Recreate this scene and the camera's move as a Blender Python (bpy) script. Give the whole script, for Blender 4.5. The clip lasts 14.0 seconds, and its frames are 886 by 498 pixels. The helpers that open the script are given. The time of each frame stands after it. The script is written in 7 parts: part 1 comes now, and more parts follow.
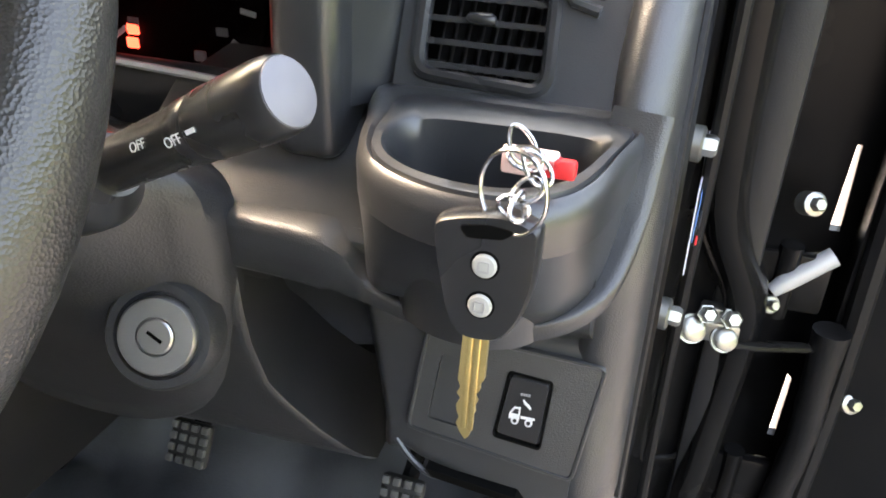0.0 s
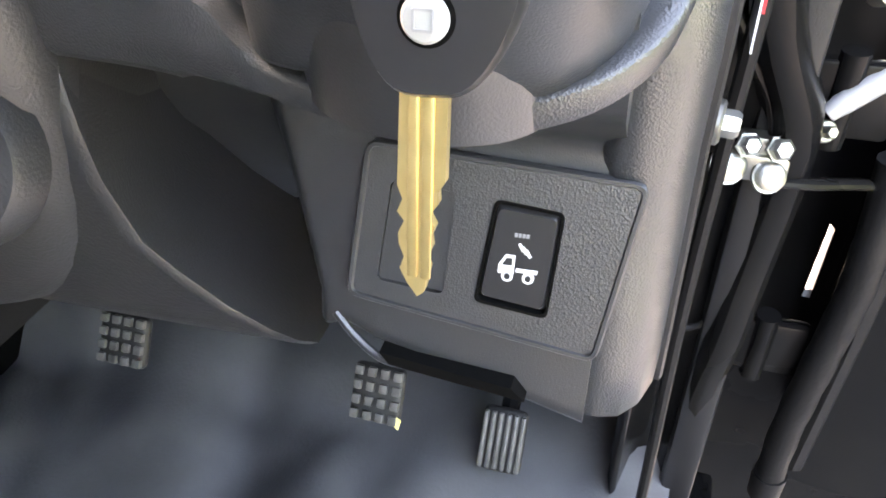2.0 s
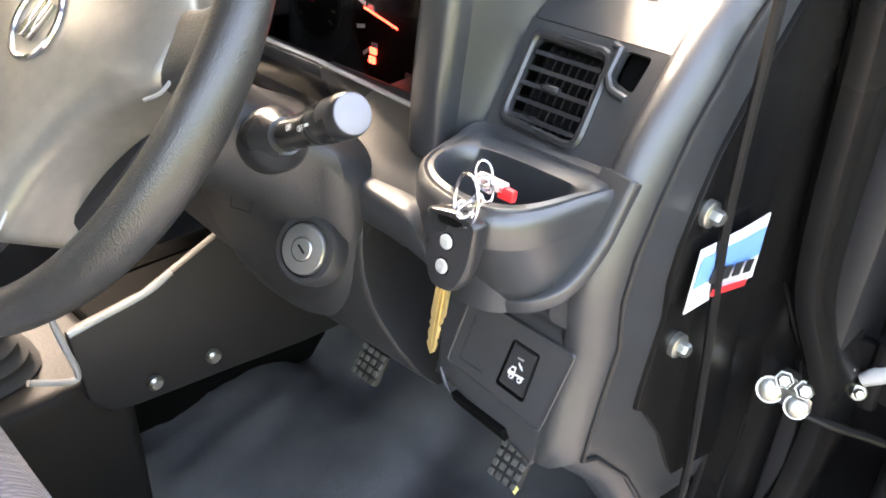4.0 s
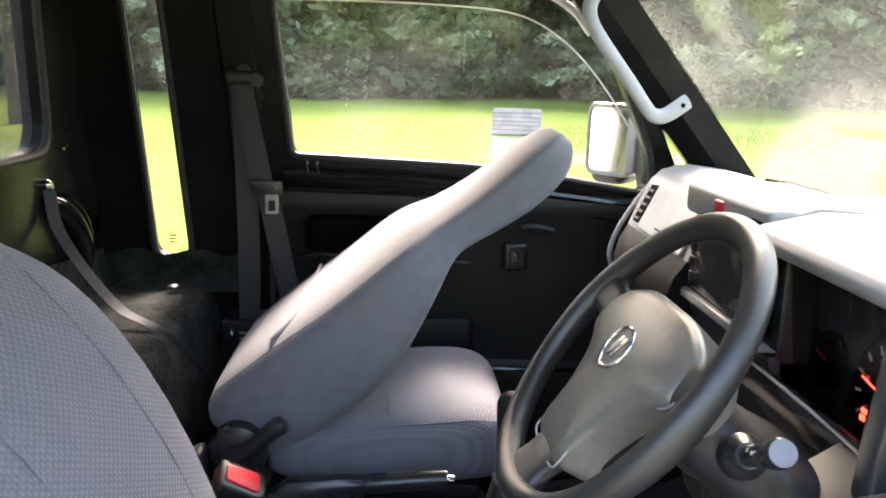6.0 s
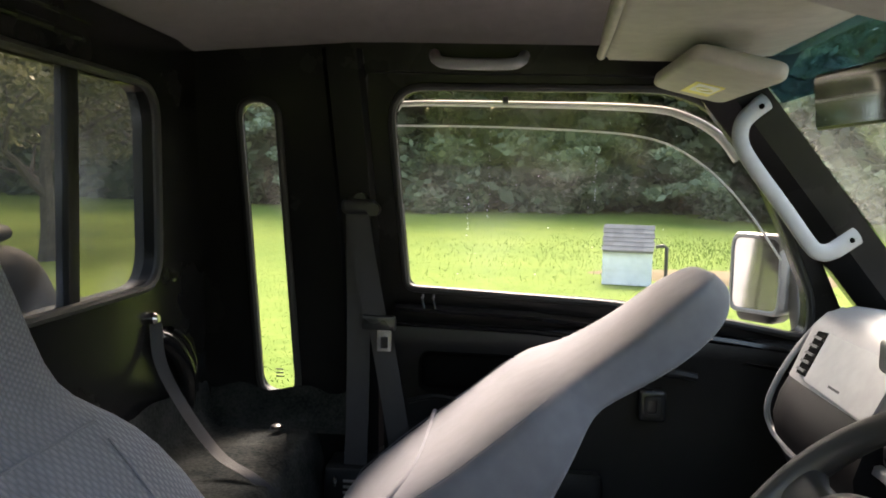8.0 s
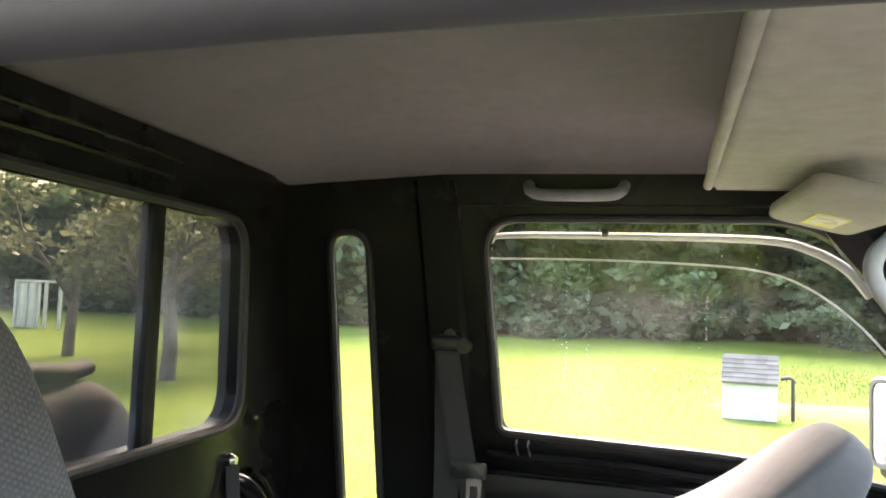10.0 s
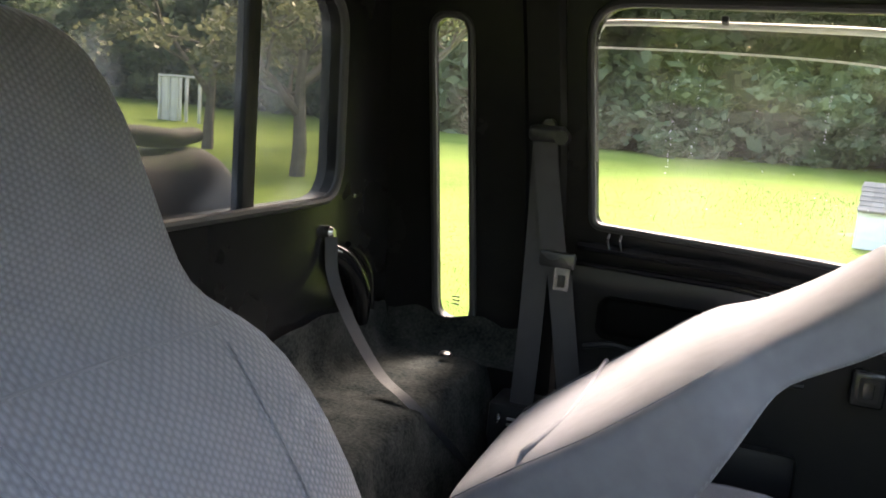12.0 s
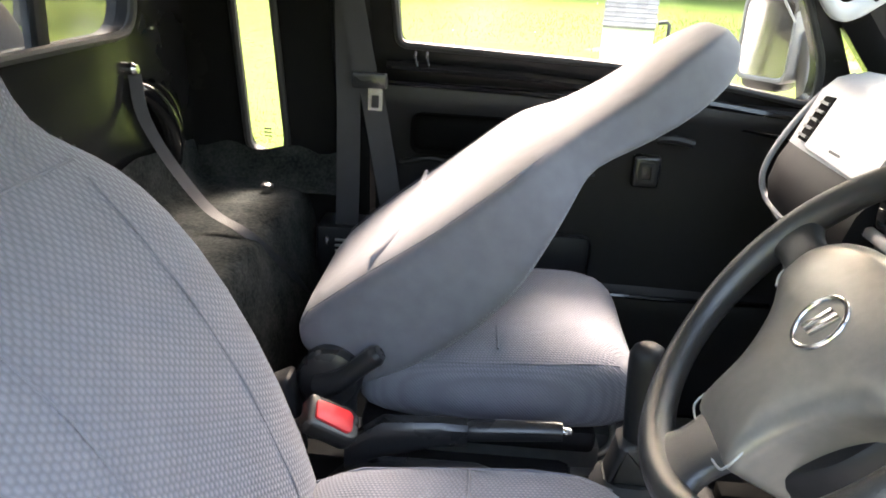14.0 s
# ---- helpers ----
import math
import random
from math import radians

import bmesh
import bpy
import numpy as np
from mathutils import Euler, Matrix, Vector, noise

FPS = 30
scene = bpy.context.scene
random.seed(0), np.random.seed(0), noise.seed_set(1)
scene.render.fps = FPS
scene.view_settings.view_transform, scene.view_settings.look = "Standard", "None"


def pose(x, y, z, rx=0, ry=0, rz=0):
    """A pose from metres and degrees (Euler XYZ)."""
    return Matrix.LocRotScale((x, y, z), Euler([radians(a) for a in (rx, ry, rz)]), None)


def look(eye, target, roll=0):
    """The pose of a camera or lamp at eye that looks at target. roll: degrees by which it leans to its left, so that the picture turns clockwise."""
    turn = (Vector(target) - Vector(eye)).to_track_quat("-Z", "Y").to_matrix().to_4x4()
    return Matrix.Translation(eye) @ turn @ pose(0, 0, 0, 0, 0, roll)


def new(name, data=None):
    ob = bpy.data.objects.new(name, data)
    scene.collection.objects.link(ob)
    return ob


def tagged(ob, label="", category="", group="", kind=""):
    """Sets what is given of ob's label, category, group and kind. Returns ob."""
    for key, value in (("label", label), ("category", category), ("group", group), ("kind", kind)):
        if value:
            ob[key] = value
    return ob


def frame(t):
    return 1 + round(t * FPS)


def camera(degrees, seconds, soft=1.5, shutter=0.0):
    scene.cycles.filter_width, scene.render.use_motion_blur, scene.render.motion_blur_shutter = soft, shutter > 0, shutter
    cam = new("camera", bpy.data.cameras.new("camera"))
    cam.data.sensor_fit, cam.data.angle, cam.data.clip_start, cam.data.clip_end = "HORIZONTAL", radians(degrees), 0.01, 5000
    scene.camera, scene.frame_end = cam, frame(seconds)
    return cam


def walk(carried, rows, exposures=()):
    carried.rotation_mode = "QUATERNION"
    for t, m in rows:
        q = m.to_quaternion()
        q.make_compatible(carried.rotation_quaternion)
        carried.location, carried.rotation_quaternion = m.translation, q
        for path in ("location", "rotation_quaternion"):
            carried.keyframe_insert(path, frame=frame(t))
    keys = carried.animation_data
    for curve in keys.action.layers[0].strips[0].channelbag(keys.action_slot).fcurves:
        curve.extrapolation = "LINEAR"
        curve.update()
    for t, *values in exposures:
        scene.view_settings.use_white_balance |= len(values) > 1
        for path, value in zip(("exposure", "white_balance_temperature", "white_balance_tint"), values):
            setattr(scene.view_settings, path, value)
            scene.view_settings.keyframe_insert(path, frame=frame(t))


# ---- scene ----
# camera and its walk
cam = camera(57.7, 14.0, soft=1.8)
PATH = [
    (0, (-0.116, -0.638, 1.311), (1.501, -0.108, 0.261), 1.0),
    (0.5, (-0.093, -0.637, 1.301), (1.479, -0.098, 0.187), 0.6),
    (1, (-0.082, -0.628, 1.272), (1.444, -0.096, 0.094), -0.1),
    (1.5, (-0.049, -0.616, 1.217), (1.441, -0.126, -0.025), -0.5),
    (2, (-0.018, -0.62, 1.203), (1.457, -0.161, -0.067), -1.2),
    (2.2, (-0.012, -0.619, 1.201), (1.464, -0.176, -0.074), -0.9),
    (4.3, (-0.189, -0.879, 1.422), (0.928, 0.479, 0.467), 2.7),
    (4.4, (-0.192, -0.888, 1.431), (0.875, 0.525, 0.502), 2.7),
    (4.5, (-0.184, -0.893, 1.437), (0.818, 0.571, 0.514), 3.2),
    (5, (-0.204, -0.978, 1.466), (0.425, 0.73, 0.637), 2.9),
    (5.5, (-0.21, -1.061, 1.498), (0.093, 0.803, 0.839), 1.8),
    (6, (-0.226, -1.106, 1.516), (-0.102, 0.844, 1.09), 1.6),
    (6.5, (-0.22, -1.127, 1.534), (-0.217, 0.858, 1.292), 0.7),
    (7, (-0.23, -1.106, 1.533), (-0.285, 0.884, 1.334), 0.9),
    (7.5, (-0.273, -1.014, 1.535), (-0.332, 0.975, 1.332), 1.3),
    (8, (-0.26, -0.949, 1.544), (-0.405, 1.039, 1.385), 1.6),
    (8.5, (-0.246, -0.904, 1.562), (-0.575, 1.068, 1.535), 2.0),
    (8.7, (-0.245, -0.893, 1.562), (-0.629, 1.069, 1.607), 2.1),
    (10.8, (-0.227, -0.854, 1.57), (-0.677, 1.089, 1.714), 2.1),
    (11, (-0.22, -0.857, 1.568), (-0.704, 1.082, 1.663), 2.2),
    (11.5, (-0.201, -0.865, 1.562), (-0.845, 1.026, 1.47), 2.9),
    (12, (-0.191, -0.838, 1.527), (-0.871, 1.011, 1.183), 4.8),
    (12.5, (-0.183, -0.824, 1.508), (-0.755, 1.011, 0.953), 4.9),
    (13, (-0.189, -0.837, 1.502), (-0.542, 1.029, 0.876), 4.7),
    (13.5, (-0.22, -0.881, 1.502), (-0.389, 0.997, 0.834), 4.6),
    (14, (-0.263, -0.916, 1.502), (-0.359, 0.959, 0.812), 3.0),
]
EXPOSURES = [(0, 4.1, 8400, 19), (1.2, 4.2, 8400, 19), (2, 4.98, 8150, 22), (4.4, 4.25, 8000, 20), (5.0, 3.7, 7650, 20), (5.5, 3.7, 7300, 20), (6.0, 3.5, 7150, 19), (6.5, 3.2, 7050, 18), (7.5, 2.95, 7100, 18), (8.0, 2.7, 7200, 18), (8.5, 2.8, 7200, 18), (10.8, 3.7, 7300, 18), (11, 3.7, 7300, 18), (11.5, 3.4, 7300, 18), (12, 3.3, 7200, 18), (13, 4.15, 7750, 18), (14, 3.92, 7350, 17)]
walk(cam, [(t, look(e, g, r)) for t, e, g, r in PATH], EXPOSURES)

# world and sun: bright hazy sky, sun over the woods on the passenger's side
SUN_EL, SUN_AZ = radians(44), radians(86)          # azimuth from +x towards +y
world = bpy.data.worlds.new("sky")
scene.world = world
world.use_nodes = True
wn = world.node_tree.nodes
sky = wn.new("ShaderNodeTexSky")
sky.sky_type, sky.sun_disc = "NISHITA", False
sky.sun_elevation, sky.sun_rotation = SUN_EL, math.pi / 2 - SUN_AZ
sky.dust_density, sky.air_density = 4.0, 1.5
wn["Background"].inputs["Strength"].default_value = 0.15
world.node_tree.links.new(sky.outputs[0], wn["Background"].inputs["Color"])
sun = new("sun", bpy.data.lights.new("sun", "SUN"))
sun.data.energy, sun.data.angle, sun.data.color = 2.3, radians(22), (1.0, 0.96, 0.90)
sun_dir = Vector((math.cos(SUN_EL) * math.cos(SUN_AZ), math.cos(SUN_EL) * math.sin(SUN_AZ), math.sin(SUN_EL)))
sun.rotation_euler = sun_dir.to_track_quat("Z", "Y").to_euler()

# materials
def material(name, color, rough=0.5, metal=0.0, color2=None, grain=40.0, spots=4.0, bump=0.0, bump_scale=300.0,
             bump_kind="noise", spec=0.5, sheen=0.0, coat=0.0, vary=0.0):
    """Colour mottled at two scales, uneven roughness and fine relief, in object space (metres)."""
    m = bpy.data.materials.new(name)
    m.use_nodes = True
    n, l = m.node_tree.nodes, m.node_tree.links
    b = n["Principled BSDF"]
    co = n.new("ShaderNodeTexCoord").outputs["Object"]
    big, fine = n.new("ShaderNodeTexNoise"), n.new("ShaderNodeTexNoise")
    big.inputs["Scale"].default_value, big.inputs["Detail"].default_value = spots, 6
    fine.inputs["Scale"].default_value, fine.inputs["Detail"].default_value = grain, 4
    l.new(co, big.inputs["Vector"]), l.new(co, fine.inputs["Vector"])
    mid = n.new("ShaderNodeMath")
    mid.operation = "ADD"
    l.new(big.outputs["Fac"], mid.inputs[0]), l.new(fine.outputs["Fac"], mid.inputs[1])
    half = n.new("ShaderNodeMapRange")
    half.inputs["From Min"].default_value, half.inputs["From Max"].default_value = 0.7, 1.3
    l.new(mid.outputs[0], half.inputs["Value"])
    mix = n.new("ShaderNodeMix")
    mix.data_type = "RGBA"
    mix.inputs["A"].default_value = (*color, 1)
    mix.inputs["B"].default_value = (*(color2 or [c * 0.8 for c in color]), 1)
    l.new(half.outputs[0], mix.inputs["Factor"])
    out = mix.outputs["Result"]
    if vary:
        info, hsv = n.new("ShaderNodeObjectInfo"), n.new("ShaderNodeHueSaturation")
        r = n.new("ShaderNodeMapRange")
        r.inputs["To Min"].default_value, r.inputs["To Max"].default_value = 1 - vary, 1 + vary
        l.new(info.outputs["Random"], r.inputs["Value"]), l.new(r.outputs[0], hsv.inputs["Value"])
        l.new(out, hsv.inputs["Color"])
        out = hsv.outputs["Color"]
    l.new(out, b.inputs["Base Color"])
    rr = n.new("ShaderNodeMapRange")
    rr.inputs["To Min"].default_value, rr.inputs["To Max"].default_value = max(rough - 0.08, 0.02), min(rough + 0.08, 1)
    l.new(big.outputs["Fac"], rr.inputs["Value"]), l.new(rr.outputs[0], b.inputs["Roughness"])
    b.inputs["Metallic"].default_value = metal
    b.inputs["Specular IOR Level"].default_value = spec
    b.inputs["Sheen Weight"].default_value = sheen
    b.inputs["Coat Weight"].default_value = coat
    b.inputs["Coat Roughness"].default_value = 0.06
    if bump:
        t = n.new("ShaderNodeTexVoronoi" if bump_kind == "cells" else "ShaderNodeTexNoise")
        t.inputs["Scale"].default_value = bump_scale
        if bump_kind == "noise":
            t.inputs["Detail"].default_value = 3
        l.new(co, t.inputs["Vector"])
        bp = n.new("ShaderNodeBump")
        bp.inputs["Strength"].default_value, bp.inputs["Distance"].default_value = bump, 0.002
        l.new(t.outputs[0], bp.inputs["Height"]), l.new(bp.outputs[0], b.inputs["Normal"])
    return m


def knit(name, color, pitch):
    """Seat fabric: rows of small round dimples, staggered like a honeycomb, over slightly mottled cloth."""
    m = material(name, color, 0.88, sheen=0.15, grain=25, spots=3, color2=[c * 0.88 for c in color], spec=0.25)
    n, l = m.node_tree.nodes, m.node_tree.links
    b = n["Principled BSDF"]
    co = n.new("ShaderNodeTexCoord").outputs["Object"]
    sep = n.new("ShaderNodeSeparateXYZ")
    l.new(co, sep.inputs[0])

    def wave(ky, kz, kx):
        s = None
        for k, ax in ((ky, 1), (kz, 2), (kx, 0)):
            a = n.new("ShaderNodeMath")
            a.operation = "MULTIPLY"
            a.inputs[1].default_value = k * 2 * math.pi / pitch
            l.new(sep.outputs[ax], a.inputs[0])
            if s is None:
                s = a
            else:
                t = n.new("ShaderNodeMath")
                l.new(s.outputs[0], t.inputs[0]), l.new(a.outputs[0], t.inputs[1])
                s = t
        c = n.new("ShaderNodeMath")
        c.operation = "COSINE"
        l.new(s.outputs[0], c.inputs[0])
        return c
    a, bb, c = wave(1, 0, 0), wave(0.5, 0.866, 0.866), wave(0.5, -0.866, -0.866)
    s1, s2 = n.new("ShaderNodeMath"), n.new("ShaderNodeMath")
    l.new(a.outputs[0], s1.inputs[0]), l.new(bb.outputs[0], s1.inputs[1])
    l.new(s1.outputs[0], s2.inputs[0]), l.new(c.outputs[0], s2.inputs[1])
    bp = n.new("ShaderNodeBump")
    bp.inputs["Strength"].default_value, bp.inputs["Distance"].default_value = 0.35, 0.0012
    l.new(s2.outputs[0], bp.inputs["Height"]), l.new(bp.outputs[0], b.inputs["Normal"])
    base = b.inputs["Base Color"].links[0].from_socket
    hole, mul = n.new("ShaderNodeMapRange"), n.new("ShaderNodeMix")
    hole.inputs["From Min"].default_value, hole.inputs["From Max"].default_value = -1.5, 1.5
    hole.inputs["To Min"].default_value, hole.inputs["To Max"].default_value = 0.80, 1.07
    l.new(s2.outputs[0], hole.inputs["Value"])
    mul.data_type, mul.blend_type = "RGBA", "MULTIPLY"
    mul.inputs["Factor"].default_value = 1
    l.new(base, mul.inputs["A"]), l.new(hole.outputs[0], mul.inputs["B"])
    l.new(mul.outputs["Result"], b.inputs["Base Color"])
    return m


def pane_material(name, tint, gloss=0.0, dirt=0.0, dirt_scale=30.0, haze=(0.6, 0.62, 0.6), mirror=0.014):
    """Thin glass: clear with a faint gloss, tinted, with a film of dirt or water drops."""
    m = bpy.data.materials.new(name)
    m.use_nodes = True
    n, l = m.node_tree.nodes, m.node_tree.links
    n.remove(n["Principled BSDF"])
    clear, shine, mix = n.new("ShaderNodeBsdfTransparent"), n.new("ShaderNodeBsdfGlossy"), n.new("ShaderNodeMixShader")
    clear.inputs["Color"].default_value = (*tint, 1)
    shine.inputs["Roughness"].default_value = gloss
    mix.inputs[0].default_value = mirror
    l.new(clear.outputs[0], mix.inputs[1]), l.new(shine.outputs[0], mix.inputs[2])
    last = mix
    if dirt:
        co = n.new("ShaderNodeTexCoord").outputs["Object"]
        t, t2 = n.new("ShaderNodeTexNoise"), n.new("ShaderNodeTexNoise")
        t.inputs["Scale"].default_value, t.inputs["Detail"].default_value = dirt_scale, 2
        t2.inputs["Scale"].default_value, t2.inputs["Detail"].default_value = 3, 2
        l.new(co, t.inputs["Vector"]), l.new(co, t2.inputs["Vector"])
        mm, ramp = n.new("ShaderNodeMath"), n.new("ShaderNodeMapRange")
        mm.operation = "MULTIPLY"
        l.new(t.outputs["Fac"], mm.inputs[0]), l.new(t2.outputs["Fac"], mm.inputs[1])
        ramp.inputs["From Min"].default_value, ramp.inputs["From Max"].default_value = 0.26, 0.36
        ramp.inputs["To Min"].default_value = dirt * 0.25
        ramp.inputs["To Max"].default_value = dirt
        l.new(mm.outputs[0], ramp.inputs["Value"])
        film, mix2 = n.new("ShaderNodeBsdfTranslucent"), n.new("ShaderNodeMixShader")
        film.inputs["Color"].default_value = (*haze, 1)
        l.new(ramp.outputs[0], mix2.inputs[0]), l.new(mix.outputs[0], mix2.inputs[1]), l.new(film.outputs[0], mix2.inputs[2])
        last = mix2
    l.new(last.outputs[0], n["Material Output"].inputs["Surface"])
    return m


def glow(name, color, strength):
    m = material(name, color, 0.4)
    b = m.node_tree.nodes["Principled BSDF"]
    b.inputs["Emission Color"].default_value, b.inputs["Emission Strength"].default_value = (*color, 1), strength
    return m


def leafy(name, colors, rough=0.55, trans=0.45):
    """Leaves and grass: colour differs from leaf to leaf and drifts over metres; light passes through a little."""
    m = bpy.data.materials.new(name)
    m.use_nodes = True
    n, l = m.node_tree.nodes, m.node_tree.links
    b = n["Principled BSDF"]
    g = n.new("ShaderNodeNewGeometry")
    t = n.new("ShaderNodeTexNoise")
    t.inputs["Scale"].default_value, t.inputs["Detail"].default_value = 0.35, 5
    l.new(n.new("ShaderNodeTexCoord").outputs["Object"], t.inputs["Vector"])
    av = n.new("ShaderNodeMix")
    av.inputs["Factor"].default_value = 0.55
    l.new(g.outputs["Random Per Island"], av.inputs["A"]), l.new(t.outputs["Fac"], av.inputs["B"])
    ramp = n.new("ShaderNodeValToRGB")
    ramp.color_ramp.elements[0].position, ramp.color_ramp.elements[1].position = 0.2, 0.8
    ramp.color_ramp.elements[0].color, ramp.color_ramp.elements[1].color = (*colors[0], 1), (*colors[-1], 1)
    for i, c in enumerate(colors[1:-1]):
        ramp.color_ramp.elements.new(0.2 + 0.6 * (i + 1) / (len(colors) - 1)).color = (*c, 1)
    l.new(av.outputs["Result"], ramp.inputs[0]), l.new(ramp.outputs[0], b.inputs["Base Color"])
    b.inputs["Roughness"].default_value = rough
    b.inputs["Specular IOR Level"].default_value = 0.3
    tr, mix = n.new("ShaderNodeBsdfTranslucent"), n.new("ShaderNodeMixShader")
    mix.inputs[0].default_value = trans
    l.new(ramp.outputs[0], tr.inputs["Color"])
    l.new(b.outputs[0], mix.inputs[1]), l.new(tr.outputs[0], mix.inputs[2])
    l.new(mix.outputs[0], n["Material Output"].inputs["Surface"])
    return m


PAINT = material("black_body_paint", (0.008, 0.008, 0.0088), 0.26, coat=0.03, spec=0.12, grain=15, color2=(0.011, 0.0108, 0.0106))
GLOSS = material("polished_black_paint", (0.006, 0.006, 0.0065), 0.16, coat=0.35, spec=0.4, grain=15)
TRIM = material("black_trim_plastic", (0.012, 0.012, 0.0135), 0.5, bump=0.15, bump_scale=700, spec=0.32)
DASH = material("dark_grey_dash_plastic", (0.026, 0.0275, 0.030), 0.33, bump=0.12, bump_scale=1400, grain=60, spec=0.75)
GRAIN = material("grained_dash_plastic", (0.026, 0.0275, 0.030), 0.36, spec=0.75, bump=0.16, bump_scale=1300, bump_kind="cells", grain=60)
# far paler than DASH: windscreen glare on the dash top is in this colour
DASHTOP = material("dash_glare_and_handle_grey", (0.24, 0.243, 0.25), 0.45, bump=0.15, bump_scale=900, bump_kind="cells")
SMOOTH = material("smooth_black_plastic", (0.02, 0.02, 0.021), 0.28, grain=80)
COLUMN = material("black_column_plastic", (0.024, 0.024, 0.0255), 0.42, bump=0.2, bump_scale=800, spec=0.5)
SILVER = material("silver_grey_plastic", (0.36, 0.36, 0.36), 0.38, metal=0.15)
HUB = material("warm_grey_wheel_pad", (0.22, 0.20, 0.175), 0.30, metal=0.35, grain=90, bump=0.1, bump_scale=900)
RIM = material("black_moulded_rim", (0.026, 0.025, 0.024), 0.30, spec=0.6, bump=0.18, bump_scale=900, bump_kind="cells")
CHROME = material("chrome", (0.62, 0.62, 0.63), 0.22, metal=1.0)
STEEL = material("brushed_steel", (0.45, 0.45, 0.44), 0.35, metal=0.9, color2=(0.32, 0.32, 0.31))
ZINC = material("zinc_bolt", (0.36, 0.36, 0.33), 0.34, metal=0.9, grain=200)
BRASS = material("brass_key", (0.75, 0.58, 0.25), 0.32, metal=0.85, color2=(0.62, 0.47, 0.2), grain=200)
FABRIC = knit("grey_knit_fabric", (0.160, 0.160, 0.184), 0.0064)
FABRIC_FINE = knit("fine_grey_knit_fabric", (0.160, 0.160, 0.184), 0.0046)
FABRIC_PLAIN = material("grey_plain_fabric", (0.155, 0.154, 0.176), 0.88, sheen=0.1, bump=0.3, bump_scale=900, spec=0.2)
CARPET = material("dark_felt_carpet", (0.042, 0.044, 0.042), 0.97, color2=(0.009, 0.011, 0.012), grain=170, spots=18, bump=1.0, bump_scale=320, spec=0.02)
WORN = material("worn_grey_rubber", (0.13, 0.128, 0.125), 0.45, color2=(0.06, 0.06, 0.06), grain=120)
SEAL = material("dull_black_seal", (0.006, 0.006, 0.0065), 0.55, spec=0.2, bump=0.2, bump_scale=250)
RUBBER = material("black_rubber", (0.02, 0.02, 0.021), 0.6, bump=0.2, bump_scale=250)
MAT = material("black_vinyl_floor", (0.075, 0.075, 0.078), 0.36, color2=(0.12, 0.12, 0.124), grain=14, spots=4, bump=0.25, bump_scale=260)
LINER = material("taupe_headliner", (0.18, 0.162, 0.154), 0.92, bump=0.3, bump_scale=900, sheen=0.2, spec=0.15)
BEIGE = material("cream_moulded_board", (0.42, 0.40, 0.34), 0.8, bump=0.25, bump_scale=600, spec=0.25)
VISOR = material("grey_visor_vinyl", (0.36, 0.34, 0.30), 0.7, bump=0.25, bump_scale=500)
HANDLE = material("pale_grey_plastic", (0.34, 0.345, 0.36), 0.5, bump=0.15, bump_scale=600)
WEATHER = material("grey_weather_strip", (0.05, 0.048, 0.054), 0.55)
WEB = material("black_belt_webbing", (0.030, 0.029, 0.033), 0.7, bump=0.5, bump_scale=700)
RED = material("red_plastic", (0.65, 0.025, 0.03), 0.35)
PINK = material("clear_pinkish_plastic", (0.75, 0.55, 0.55), 0.25)
WHITE = material("white_print", (0.8, 0.8, 0.8), 0.5)
LILAC = material("lilac_grey_plastic", (0.15, 0.15, 0.175), 0.35)
GREYBTN = material("pale_button_rubber", (0.42, 0.42, 0.4), 0.45)
# plain black parts, and a stand-in for shade inside slots, holes and vents
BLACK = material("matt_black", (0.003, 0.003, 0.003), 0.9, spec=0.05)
YELLOW = material("yellow_label", (0.75, 0.68, 0.2), 0.5)
# body paint made darker and duller, in place of shade in the doorway
JAMB = material("shade_darkened_jamb_paint", (0.004, 0.004, 0.0045), 0.25, spec=0.10, grain=12, color2=(0.009, 0.0085, 0.008))
TRAY = material("matt_black_tray_plastic", (0.007, 0.007, 0.008), 0.55, spec=0.15, bump=0.15, bump_scale=900)
PAPER = material("white_label", (0.72, 0.74, 0.78), 0.5)
BLUE = material("blue_print", (0.12, 0.3, 0.65), 0.5)
TARP = material("black_vinyl_tarp", (0.010, 0.011, 0.010), 0.75, spec=0.2, color2=(0.020, 0.021, 0.018), bump=0.4, bump_scale=60)
GLASS = pane_material("side_glass", (0.94, 0.95, 0.93), dirt=0.008, dirt_scale=9)
GLASS_REAR = pane_material("tinted_rear_glass", (0.58, 0.56, 0.52), dirt=0.06, dirt_scale=6)
GLASS_FRONT = pane_material("wet_windscreen", (0.95, 0.97, 0.93), dirt=0.05, dirt_scale=160, haze=(0.75, 0.78, 0.7), mirror=0.06)
SMOKED = pane_material("smoked_acrylic", (0.42, 0.39, 0.37), gloss=0.05)
BLUEBAND = pane_material("blue_sun_band", (0.34, 0.52, 0.62))
MIRROR = material("mirror_glass", (0.8, 0.8, 0.8), 0.02, metal=1.0)
LAMP_RED = glow("red_lamp_and_pointer_glow", (1.0, 0.05, 0.03), 1.2)
SCREEN = material("dark_screen_glass", (0.05, 0.045, 0.04), 0.06, spec=0.8)
GRASS = leafy("grass_blades", [(0.060, 0.104, 0.020), (0.095, 0.148, 0.030), (0.14, 0.186, 0.045)], trans=0.35)
SOIL = material("grassy_ground", (0.072, 0.116, 0.022), 0.95, color2=(0.128, 0.167, 0.038), grain=5.0, spots=0.35, bump=0.6, bump_scale=30, spec=0.03)
